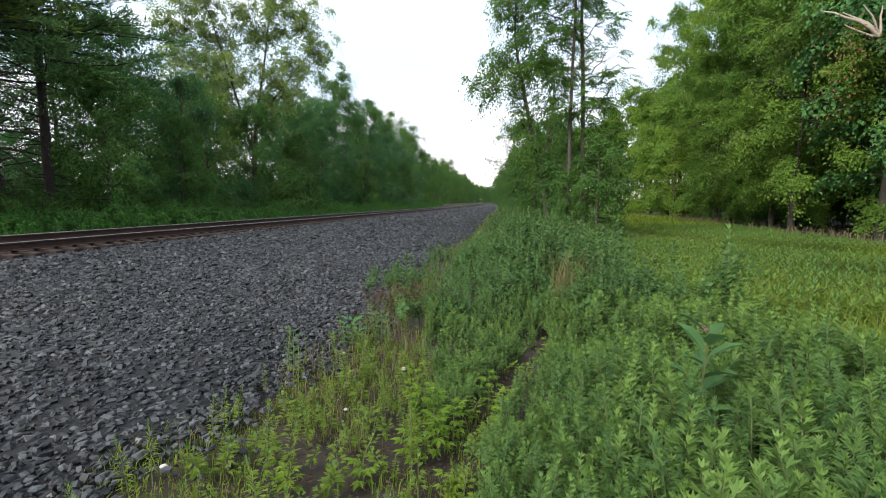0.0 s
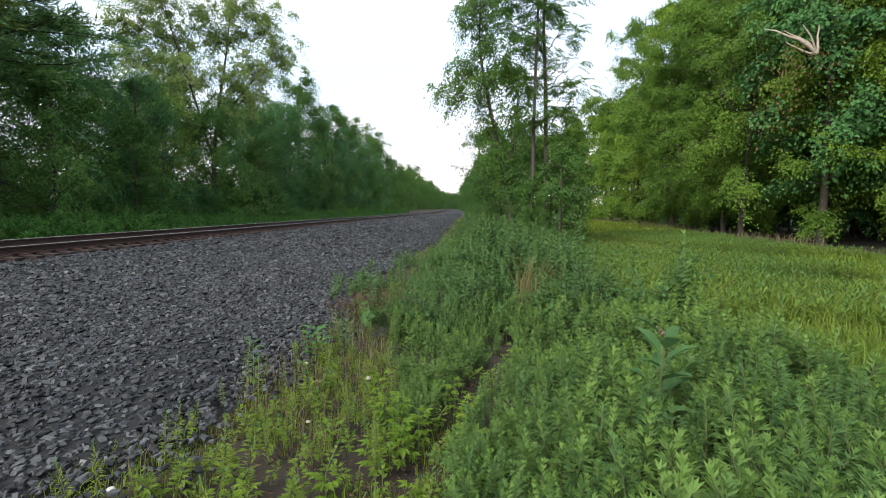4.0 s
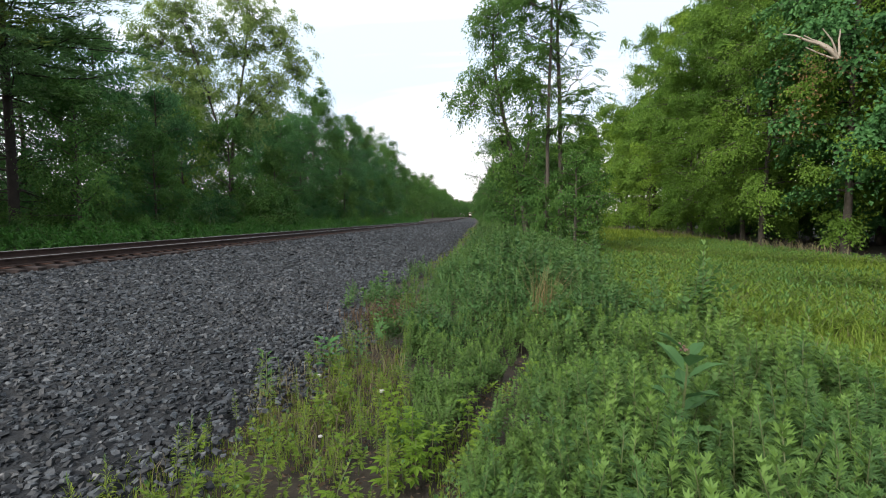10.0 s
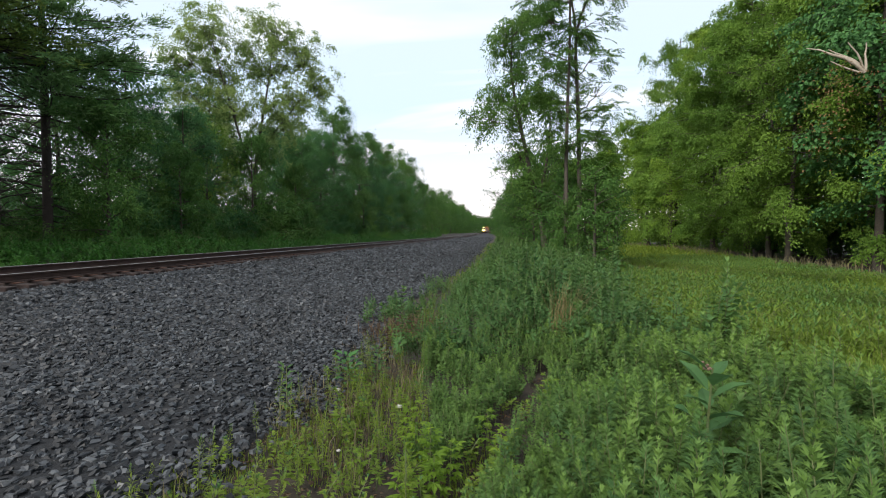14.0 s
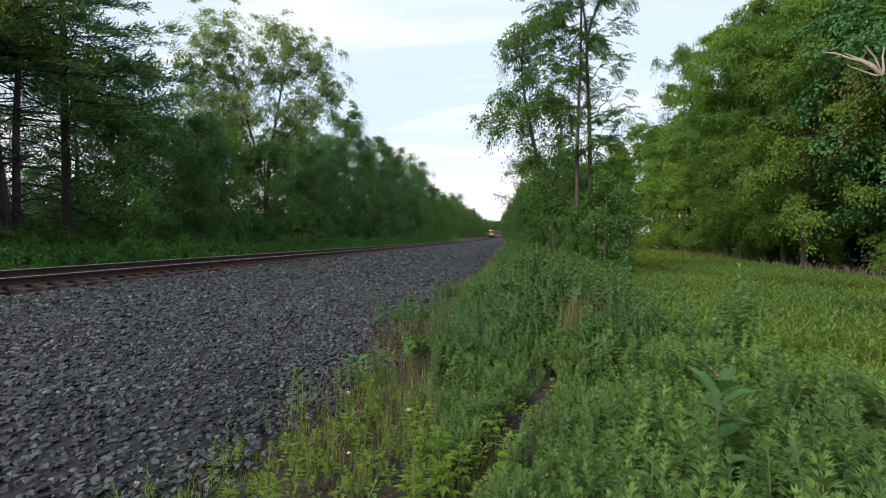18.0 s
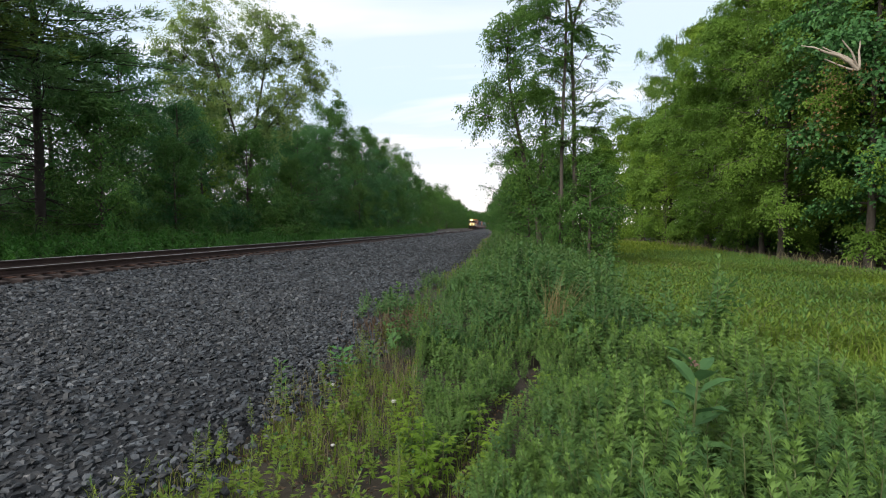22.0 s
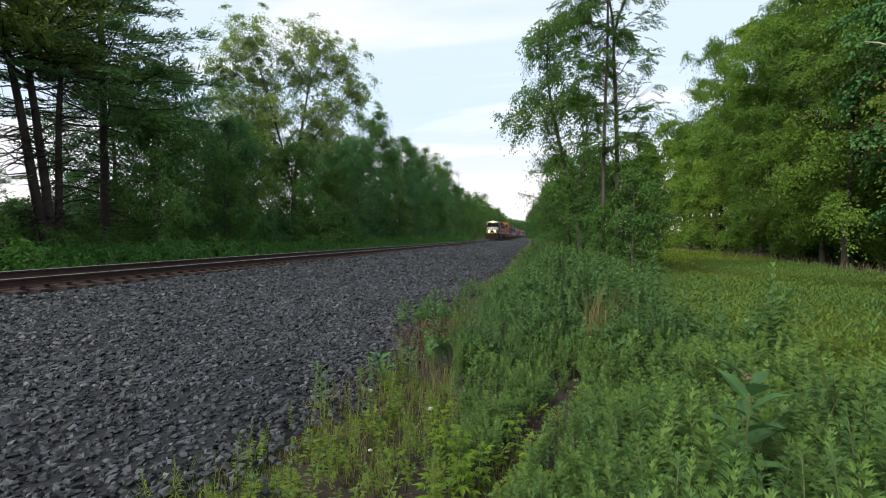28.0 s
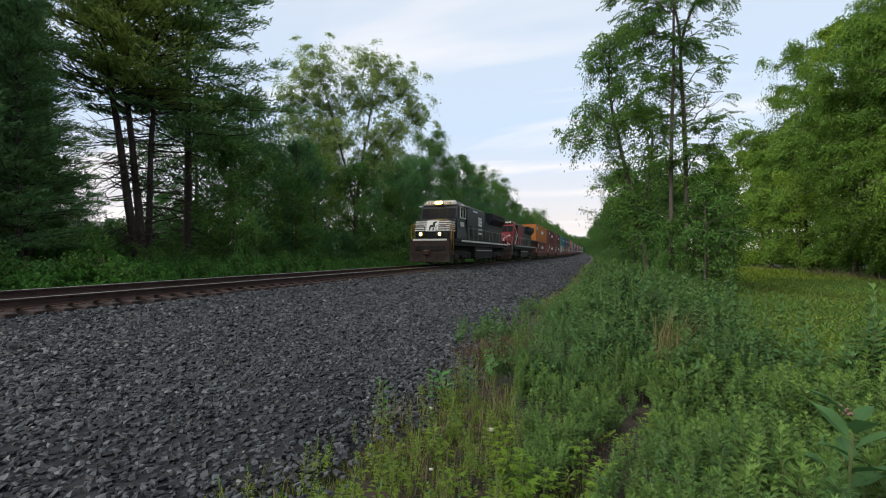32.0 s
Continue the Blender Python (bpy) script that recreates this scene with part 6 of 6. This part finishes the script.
        boxes_part("truck_bolster", [(-1.0, 1.0, y0 - 0.5, y0 + 0.5, 0.6, 1.02)], M_UNDER, t, 0.03)
        for dy in (-1.85, 0.0, 1.85):
            w = part_mesh("wheelset", WHEELSET, t, m=Matrix.Translation((0, y0 + dy, 0.53)))
            SPIN.append((w, (0, y0 + dy, 0.53)))
            for sx in (-1, 1):
                boxes_part("axle_box", [(sx * 1.22 - 0.1, sx * 1.22 + 0.1, y0 + dy - 0.18, y0 + dy + 0.18, 0.40, 0.72)], M_DUST, t, 0.03)
    # painted marks
    for s_ in stripes:
        nm, bx, mt, lb = s_
        boxes_part(nm, bx, mt, t, 0.0, lb)
    return t


bars = []
for k in range(5):
    z = 2.38 + k * 0.155
    y = 1.0 if z < 2.5 else 1.02 + (z - 2.45) * 0.50
    bars.append((-1.37, 1.37, y - 0.02, 3.0, z, z + 0.085))
lead = loco("locomotive", "black diesel locomotive with white nose bars and lit headlights", M_BLACK, M_BLACK, M_BLACK, M_WHITE, True, [
    ("nose_bars", bars, M_WHITE, "white painted horizontal bars"),
    ("deck_stripe", [(-1.3, 1.3, 0.535, 0.55, 1.68, 1.80)], M_WHITE, "white stripe along the front deck"),
    ("side_emblem", [(1.46, 1.475, 8.85, 9.25, 3.1, 3.85), (1.46, 1.475, 9.35, 10.05, 3.1, 3.3), (1.46, 1.475, 9.45, 10.05, 3.35, 3.6), (1.46, 1.475, 9.35, 9.95, 3.65, 3.85)], M_WHITE, "plain white emblem shapes"),
    ("side_lettering_bars", [(1.46, 1.475, 8.9, 9.6, 2.75, 2.9), (1.46, 1.475, 9.7, 10.2, 2.75, 2.9), (1.46, 1.475, 8.9, 10.2, 2.4, 2.55)], M_WHITE, "white bars of small lettering"),
    ("hood_label", [(1.462, 1.48, 7.0, 8.6, 4.16, 4.27)], M_WHITE, "white strip on the hood edge"),
])
bm = bmesh.new()
prism(bm, [(0.955, 2.34), (0.965, 2.46), (1.30, 3.13), (1.36, 3.12), (1.10, 2.44), (1.10, 2.34)], -0.44, 0.44)
part("nose_emblem", bm, M_WHITE, lead, "plain white emblem panel")
bm = bmesh.new()
for x0_, x1_, za_, zb_ in ((-0.22, -0.10, 2.40, 2.66), (0.06, 0.16, 2.40, 2.60), (-0.20, 0.22, 2.62, 2.80), (0.02, 0.20, 2.80, 3.02), (0.14, 0.30, 2.92, 3.06)):
    ya_, yb_ = (0.955 + max(0, z_ - 2.46) * 0.5 - 0.012 for z_ in (za_, zb_))
    prism(bm, [(ya_, za_), (yb_, zb_), (yb_ + 0.05, zb_), (ya_ + 0.05, za_)], x0_, x1_)
part("nose_emblem_figure", bm, M_BLACK, lead, "black shape on the emblem")
second = loco("locomotive", "red diesel locomotive with pale chevrons coupled behind", M_BLACK, M_RED, M_RED, M_GREY, False, [
    ("nose_band", [(-1.37, 1.37, 1.0, 1.6, 1.85, 2.2)], M_RED, "red band on the nose"),
    ("red_side_panel", [(1.462, 1.478, 5.4, 9.3, 1.9, 4.2), (1.03, 1.05, 9.5, 12.8, 1.9, 4.1)], M_RED, "red side panels"),
])
bm = bmesh.new()
for a, b in (((2.5, 4.1), (4.6, 3.05)), ((4.6, 3.05), (2.7, 1.9))):
    (ya, za), (yb, zb) = a, b
    v = [bm.verts.new(c) for c in ((1.535, ya, za), (1.535, ya + 0.42, za), (1.535, yb + 0.42, zb), (1.535, yb, zb), (1.515, ya, za), (1.515, ya + 0.42, za), (1.515, yb + 0.42, zb), (1.515, yb, zb))]
    for q in ((0, 1, 2, 3), (4, 7, 6, 5), (0, 4, 5, 1), (1, 5, 6, 2), (2, 6, 7, 3), (3, 7, 4, 0)):
        bm.faces.new([v[i] for i in q])
bmesh.ops.recalc_face_normals(bm, faces=bm.faces[:])
part("chevron", bm, M_WHITE, second, "pale chevron stripe")
for sx in (-1, 1):
    bm = bmesh.new()
    for (xa, za), (xb, zb) in (((1.26, 3.05), (0.35, 2.50)), ((0.35, 2.50), (1.26, 1.90))):
        ya_, yb_ = (0.985 + max(0, z_ - 2.46) * 0.5 for z_ in (za, zb))
        v = [bm.verts.new((sx * c[0], c[1], c[2])) for c in ((xa, ya_, za), (xa, ya_, za - 0.17), (xb, yb_, zb - 0.17), (xb, yb_, zb), (xa, ya_ + 0.08, za), (xa, ya_ + 0.08, za - 0.17), (xb, yb_ + 0.08, zb - 0.17), (xb, yb_ + 0.08, zb))]
        for q in ((0, 1, 2, 3), (4, 7, 6, 5), (0, 4, 5, 1), (1, 5, 6, 2), (2, 6, 7, 3), (3, 7, 4, 0)):
            bm.faces.new([v[i] for i in q])
    bmesh.ops.recalc_face_normals(bm, faces=bm.faces[:])
    part("nose_chevron", bm, M_WHITE, second, "pale chevron on the nose")

# ---- container cars ----
C_COL = {"orange": (0.42, 0.15, 0.035), "maroon": (0.085, 0.026, 0.024), "rust": (0.125, 0.045, 0.034), "teal": (0.02, 0.11, 0.11), "blue": (0.025, 0.05, 0.09), "white": (0.20, 0.20, 0.19), "grey": (0.22, 0.22, 0.22)}
C_MAT = {k: paint(k + "_container_paint", c, 0.55, 0.3) for k, c in C_COL.items()}


def corrugated(length, h, w=2.44):
    """Side and end sheets with trapezoid ribs, as one skin."""
    ys, xs = [0.0], [0.0]
    pitch, k = 0.28, 0
    y = 0.12
    while y + pitch < length - 0.1:
        ys += [y, y + 0.07, y + 0.14, y + 0.21]
        xs += [0, -0.036, -0.036, 0]
        y += pitch
    ys.append(length); xs.append(0.0)
    bm = bmesh.new()
    for sx in (-1, 1):
        a = [bm.verts.new((sx * (w / 2 - 0.02 + x), y, 0.12)) for x, y in zip(xs, ys)]
        b = [bm.verts.new((sx * (w / 2 - 0.02 + x), y, h - 0.12)) for x, y in zip(xs, ys)]
        for i in range(len(a) - 1):
            bm.faces.new((a[i], a[i + 1], b[i + 1], b[i]))
    box(bm, -w / 2 + 0.03, w / 2 - 0.03, 0.03, length - 0.03, h - 0.1, h - 0.02)
    box(bm, -w / 2 + 0.03, w / 2 - 0.03, 0.04, 0.08, 0.1, h - 0.1)
    box(bm, -w / 2 + 0.03, w / 2 - 0.03, length - 0.08, length - 0.04, 0.1, h - 0.1)
    me = bpy.data.meshes.new("sheet")
    bm.to_mesh(me); bm.free()
    bm = bmesh.new()
    for sx in (-1, 1):
        for y in (0.08, length - 0.08):
            box(bm, sx * (w / 2 - 0.07) - 0.07, sx * (w / 2 - 0.07) + 0.07, y - 0.08, y + 0.08, 0, h, 0.01)
        box(bm, sx * (w / 2 - 0.05) - 0.05, sx * (w / 2 - 0.05) + 0.05, 0.1, length - 0.1, 0, 0.14)
        box(bm, sx * (w / 2 - 0.04) - 0.04, sx * (w / 2 - 0.04) + 0.04, 0.1, length - 0.1, h - 0.12, h)
    fr = bpy.data.meshes.new("frame")
    bm.to_mesh(fr); bm.free()
    return me, fr


BOXES = {}
for key_, (L_, h_) in {"long": (16.15, 2.90), "short": (12.19, 2.60), "tall": (12.19, 2.90)}.items():
    BOXES[key_] = (*corrugated(L_, h_), L_, h_)


def container(kind_, col):
    sheet, fr, L_, h_ = BOXES[kind_]
    t = thing("shipping_container", {"orange": "orange", "maroon": "dark maroon", "rust": "rust red", "teal": "teal green", "blue": "dark blue", "white": "off-white", "grey": "grey"}[col] + " corrugated steel shipping container on the train", "container", "containers on the train")
    for nm, me in (("sheet", sheet), ("frame", fr)):
        me = me.copy()
        me.materials.append(C_MAT[col])
        part_mesh(nm, me, t)
    mk = M_WHITE if col not in ("white",) else M_BLACK
    x = 1.235
    boxes_part("marking_bars", [(x, x + 0.01, 0.5, 1.7, h_ - 0.75, h_ - 0.45), (x, x + 0.01, 0.5, 1.3, h_ - 1.05, h_ - 0.85), (x, x + 0.01, L_ * 0.45, L_ * 0.45 + 3.0, h_ * 0.5, h_ * 0.5 + 0.5)], mk, t, 0.0, "pale marking bars")
    return t


def well_car():
    t = thing("well_car", "rust-brown well car of a container train", "railway car", "container cars")
    m = C_MAT["rust"]
    for sx in (-1, 1):
        x0, x1 = sorted((sx * 1.26, sx * 1.40))
        boxes_part("side_sill", [(x0, x1, 1.9, 16.7, 0.45, 1.30)], m, t, 0.03)
        for k in range(9):
            boxes_part("sill_rib", [(x0 - 0.03, x1 + 0.03, 2.4 + k * 1.55, 2.5 + k * 1.55, 0.46, 1.28)], m, t)
    boxes_part("well_floor", [(-1.26, 1.26, 2.0, 16.6, 0.30, 0.40)], M_UNDER, t)
    for y0, y1 in ((0.2, 1.9), (16.7, 18.4)):
        boxes_part("end_platform", [(-1.35, 1.35, y0, y1, 1.02, 1.25)], m, t, 0.03)
        boxes_part("end_ladder", [(1.36, 1.40, y0 + 0.3, y0 + 0.8, z, z + 0.04) for z in (1.3, 1.55, 1.8)] + [(1.36, 1.40, y0 + d, y0 + d + 0.04, 1.2, 1.9) for d in (0.3, 0.78)], M_GREY, t)
        yc = (y0 + y1) / 2
        boxes_part("truck_frame", [(sx * 1.05 - 0.08, sx * 1.05 + 0.08, yc - 1.15, yc + 1.15, 0.42, 0.78) for sx in (-1, 1)] + [(-1, 1, yc - 0.2, yc + 0.2, 0.45, 1.0)], M_UNDER, t, 0.03)
        for dy in (-0.89, 0.89):
            part_mesh("wheelset", WHEELSET, t, m=Matrix.Translation((0, yc + dy, 0.46)) @ Matrix.Diagonal((1, 0.86, 0.86, 1)))
    return t


LOADS = [("short rust", "long orange"), ("short rust", "tall maroon"), ("short maroon", "tall maroon"), ("short grey", "tall teal"), ("short rust", "tall blue"), ("short grey", "tall blue"),
         ("short rust", "long orange"), ("short white", "tall white"), ("short rust", "tall teal"), ("short blue", "tall grey"), ("short maroon", "tall maroon"), ("short teal", "tall rust"),
         ("short grey", "long orange"), ("short rust", "tall blue"), ("short maroon", "tall maroon"), ("short rust", "tall white"), ("short teal", "tall teal"), ("short grey", "tall rust")]
lead.scale = second.scale = (1.0, 1.0, 1.04)
CARS = []            # (thing, offset of its front behind the lead coupler, length, height)
CARS.append((lead, 0.0, 22.6, 0.05))
CARS.append((second, 23.7, 22.6, 0.05))
first_car = None
for i, loads in enumerate(LOADS):
    off = 47.8 + i * 18.75
    car = well_car() if first_car is None else copy_thing(first_car, Matrix.Identity(4))
    first_car = first_car or car
    CARS.append((car, off, 18.6, 0.0))
    z = 0.42
    for ld in loads:
        kd, col = ld.split()
        b_ = container(kd, col)
        L_, h_ = BOXES[kd][2:]
        CARS.append((b_, off, 18.6, z, (18.6 - L_) / 2))
        z += h_ + 0.02

# ================= ties and stones =================


def tie_mesh():
    bm = bmesh.new()
    box(bm, -1.30, 1.30, -0.115, 0.115, -0.17, 0.0, 0.012)
    me = bpy.data.meshes.new("tie")
    bm.to_mesh(me); bm.free()
    me.materials.append(M_TIE)
    return me


TIE = tie_mesh()
bm = bmesh.new()
box(bm, -0.17, 0.17, -0.09, 0.09, 0.0, 0.022, 0.004)
PLATE = bpy.data.meshes.new("tie_plate")
bm.to_mesh(PLATE); bm.free()
PLATE.materials.append(M_PLATE)
g_t = np.random.default_rng(3)
for i in range(150):
    y = 1.0 + i * 0.50 + g_t.normal(scale=0.012)
    cx_ = TRACK_X - float(smooth_bend(np.array(y)))
    z = float(rail_z(y)) - 0.212
    m = pose(cx_ + g_t.normal(scale=0.03), y, z, 0, math.degrees(math.atan2(CANT, 0.755)), g_t.normal(scale=0.8))
    o = part_mesh("tie", TIE, track, m=m)
    if i < 70:
        for sx in (-0.755, 0.755):
            part_mesh("tie_plate", PLATE, track, m=m @ Matrix.Translation((sx, 0, 0.001)))
tv, tq = [], []
base_v = np.array([(sx * 1.3, sy * 0.115, sz) for sx in (-1, 1) for sy in (-1, 1) for sz in (-0.17, 0.0)])
base_q = np.array([(0, 1, 3, 2), (4, 6, 7, 5), (0, 4, 5, 1), (2, 3, 7, 6), (1, 5, 7, 3), (0, 2, 6, 4)])
ys = np.concatenate([np.arange(-30, 0.8, 0.5), np.arange(76, 420, 0.5)])
for k, y in enumerate(ys):
    tv.append(base_v + np.array([TRACK_X - float(smooth_bend(np.array(y))), y, float(rail_z(y)) - 0.212]))
    tq.append(base_q + 8 * k)
tagged(part_mesh("ties", fast_mesh("ties", np.concatenate(tv), np.concatenate(tq), M_TIE), track, "wooden ties further along the line"), kind="stuff")


def stone_field(name, label, x, y, size, g):
    """Angular flat stones lying on the bed: boxes with every corner moved."""
    n = len(x)
    c = np.array([(sx, sy, sz) for sx in (-1, 1) for sy in (-1, 1) for sz in (-1, 1)], float) * 0.5
    P = c[None] * (1 + g.uniform(-0.55, 0.22, (n, 8, 3)))
    P[:, 1::2, :2] *= g.uniform(0.62, 0.92, (n, 1, 1))
    P *= size[:, None, None] * np.stack([g.uniform(1.0, 1.8, n), g.uniform(0.75, 1.15, n), g.uniform(0.40, 0.68, n)], 1)[:, None]
    lie = np.where(g.uniform(size=n) < 0.45, 0.50, 0.20)
    tx, ty, tz = g.normal(size=n) * lie, g.normal(size=n) * lie, g.uniform(0, 6.28, n)
    cxx, sxx = np.cos(tx)[:, None], np.sin(tx)[:, None]
    P = np.stack([P[..., 0], P[..., 1] * cxx - P[..., 2] * sxx, P[..., 1] * sxx + P[..., 2] * cxx], -1)
    cyy, syy = np.cos(ty)[:, None], np.sin(ty)[:, None]
    P = np.stack([P[..., 0] * cyy + P[..., 2] * syy, P[..., 1], -P[..., 0] * syy + P[..., 2] * cyy], -1)
    cz, sz_ = np.cos(tz)[:, None], np.sin(tz)[:, None]
    P = np.stack([P[..., 0] * cz - P[..., 1] * sz_, P[..., 0] * sz_ + P[..., 1] * cz, P[..., 2]], -1)
    P += np.stack([x, y, bed_z(x, y) + size * g.uniform(0.06, 0.22, n)], 1)[:, None]
    Q = (base_q[None] + (np.arange(n) * 8)[:, None, None]).reshape(-1, 4)
    return tagged(part_mesh(name, fast_mesh(name, P.reshape(-1, 3), Q, M_STONE), ballast, label), kind="stuff")


def on_bed(x, y):
    """Stones cover the bed, thin out where dark fines show, and skip the rails."""
    d = x - (TRACK_X - smooth_bend(y))
    fines = np.exp(-(((x + 2.62 + 0.385 * (y - 3.2)) / 0.25) ** 2)) * (y < 5.8) * (y > 2.5) * (0.45 + 0.75 * wav(x, y, 1.8, 2)).clip(0, 1) + 0.20 * (y < 12) * (wav(x, y, 0.9, 5) > 0.3)
    return (d > -3.4) & (x < edge_x(y) + 0.25 + 0.2 * wav(x, y, 1.6) + 0.35 * g_s.uniform(size=len(x)) ** 3) & (np.abs(np.abs(d) - 0.755) > 0.12) & (g_s.uniform(size=len(x)) > 0.95 * fines.clip(0, 1)) & ~((np.abs(d) < 1.35) & (g_s.uniform(size=len(x)) < 0.75))


g_s = np.random.default_rng(23)
bands = [(1.2, 7, -11, -1.4, 460), (7, 14, -13, -1.4, 300), (14, 28, -14, -1.4, 120), (28, 60, -14, -1.5, 36), (60, 120, -14.5, -1.7, 13)]
for (y0, y1, x0, x1, dens), smul in zip(bands, (0.84, 1.0, 1.35, 2.0, 2.7)):
    n = int((y1 - y0) * (x1 - x0) * dens)
    x, y = g_s.uniform(x0, x1, n), g_s.uniform(y0, y1, n)
    k = on_bed(x, y)
    if y0 < 2:
        k &= x > -2.2 * y - 3.0
    x, y = x[k], y[k]
    stone_field("stones", "loose angular grey crushed stones", x, y, smul * g_s.uniform(0.028, 0.072, len(x)) * np.interp(-x, [2, 4, 8], [0.92, 1.1, 1.5]), g_s)

# the nearest larger stones, one by one
STONES = []
for i in range(8):
    bm = bmesh.new()
    bmesh.ops.create_icosphere(bm, subdivisions=1, radius=0.5)
    for v in bm.verts:
        v.co = Vector((v.co.x * 1.25, v.co.y * 0.9, v.co.z * 0.55)) * random.uniform(0.75, 1.2)
    me = bpy.data.meshes.new("stone")
    bm.to_mesh(me); bm.free()
    me.materials.append(M_STONE)
    STONES.append(me)
n = 0
while n < 280:
    y = random.uniform(1.6, 5.5)
    x = random.uniform(-1.0 * y - 2.6, -1.9)
    if not on_bed(np.array([x]), np.array([y]))[0]:
        continue
    s = random.uniform(0.04, 0.07)
    part_mesh("stone", STONES[n % 8], ballast, m=pose(x, y, float(bed_z(np.array(x), np.array(y))) + 0.35 * s, random.uniform(-25, 25), random.uniform(-25, 25), random.uniform(0, 360)) @ Matrix.Diagonal((s, s, s, 1)))
    n += 1

# ================= what moves =================
HEAD = [(0.0, 648.0), (9.0, 478.0), (13.0, 403.0), (17.0, 328.0), (21.0, 253.0), (25.0, 178.0), (28.0, 118.5), (29.0, 97.2), (30.0, 76.3), (31.0, 53.7), (32.0, 30.6)]


def head_y(t):
    return float(np.interp(t, [h[0] for h in HEAD], [h[1] for h in HEAD]))


def on_track(y0, length, lift, ahead=0.0):
    y1 = y0 + length
    xa, xb = (TRACK_X - float(smooth_bend(np.array(v))) for v in (y0, y1))
    za, zb = float(rail_z(y0)), float(rail_z(y1))
    m = Matrix.Translation((xa, y0, za)) @ pose(0, 0, 0, math.degrees(math.atan2(zb - za, length)), 0, -math.degrees(math.atan2(xb - xa, length)))
    return m @ Matrix.Translation((0, ahead, lift))


def motions():
    for car in CARS:
        ob, off, length, lift = car[:4]
        ahead = car[4] if len(car) > 4 else 0.0
        walk(ob, [(float(t), on_track(head_y(t) + off, length, lift, ahead)) for t in range(0, 33)])
    # wheels roll with the way gone
    for ob, c in SPIN:
        rows = []
        for k in range(0, 961):
            t = k / 30
            rows.append((t, Matrix.Translation(c) @ pose(0, 0, 0, math.degrees((head_y(t)) / 0.53) % 360, 0, 0)))
        walk(ob, rows)


motions()
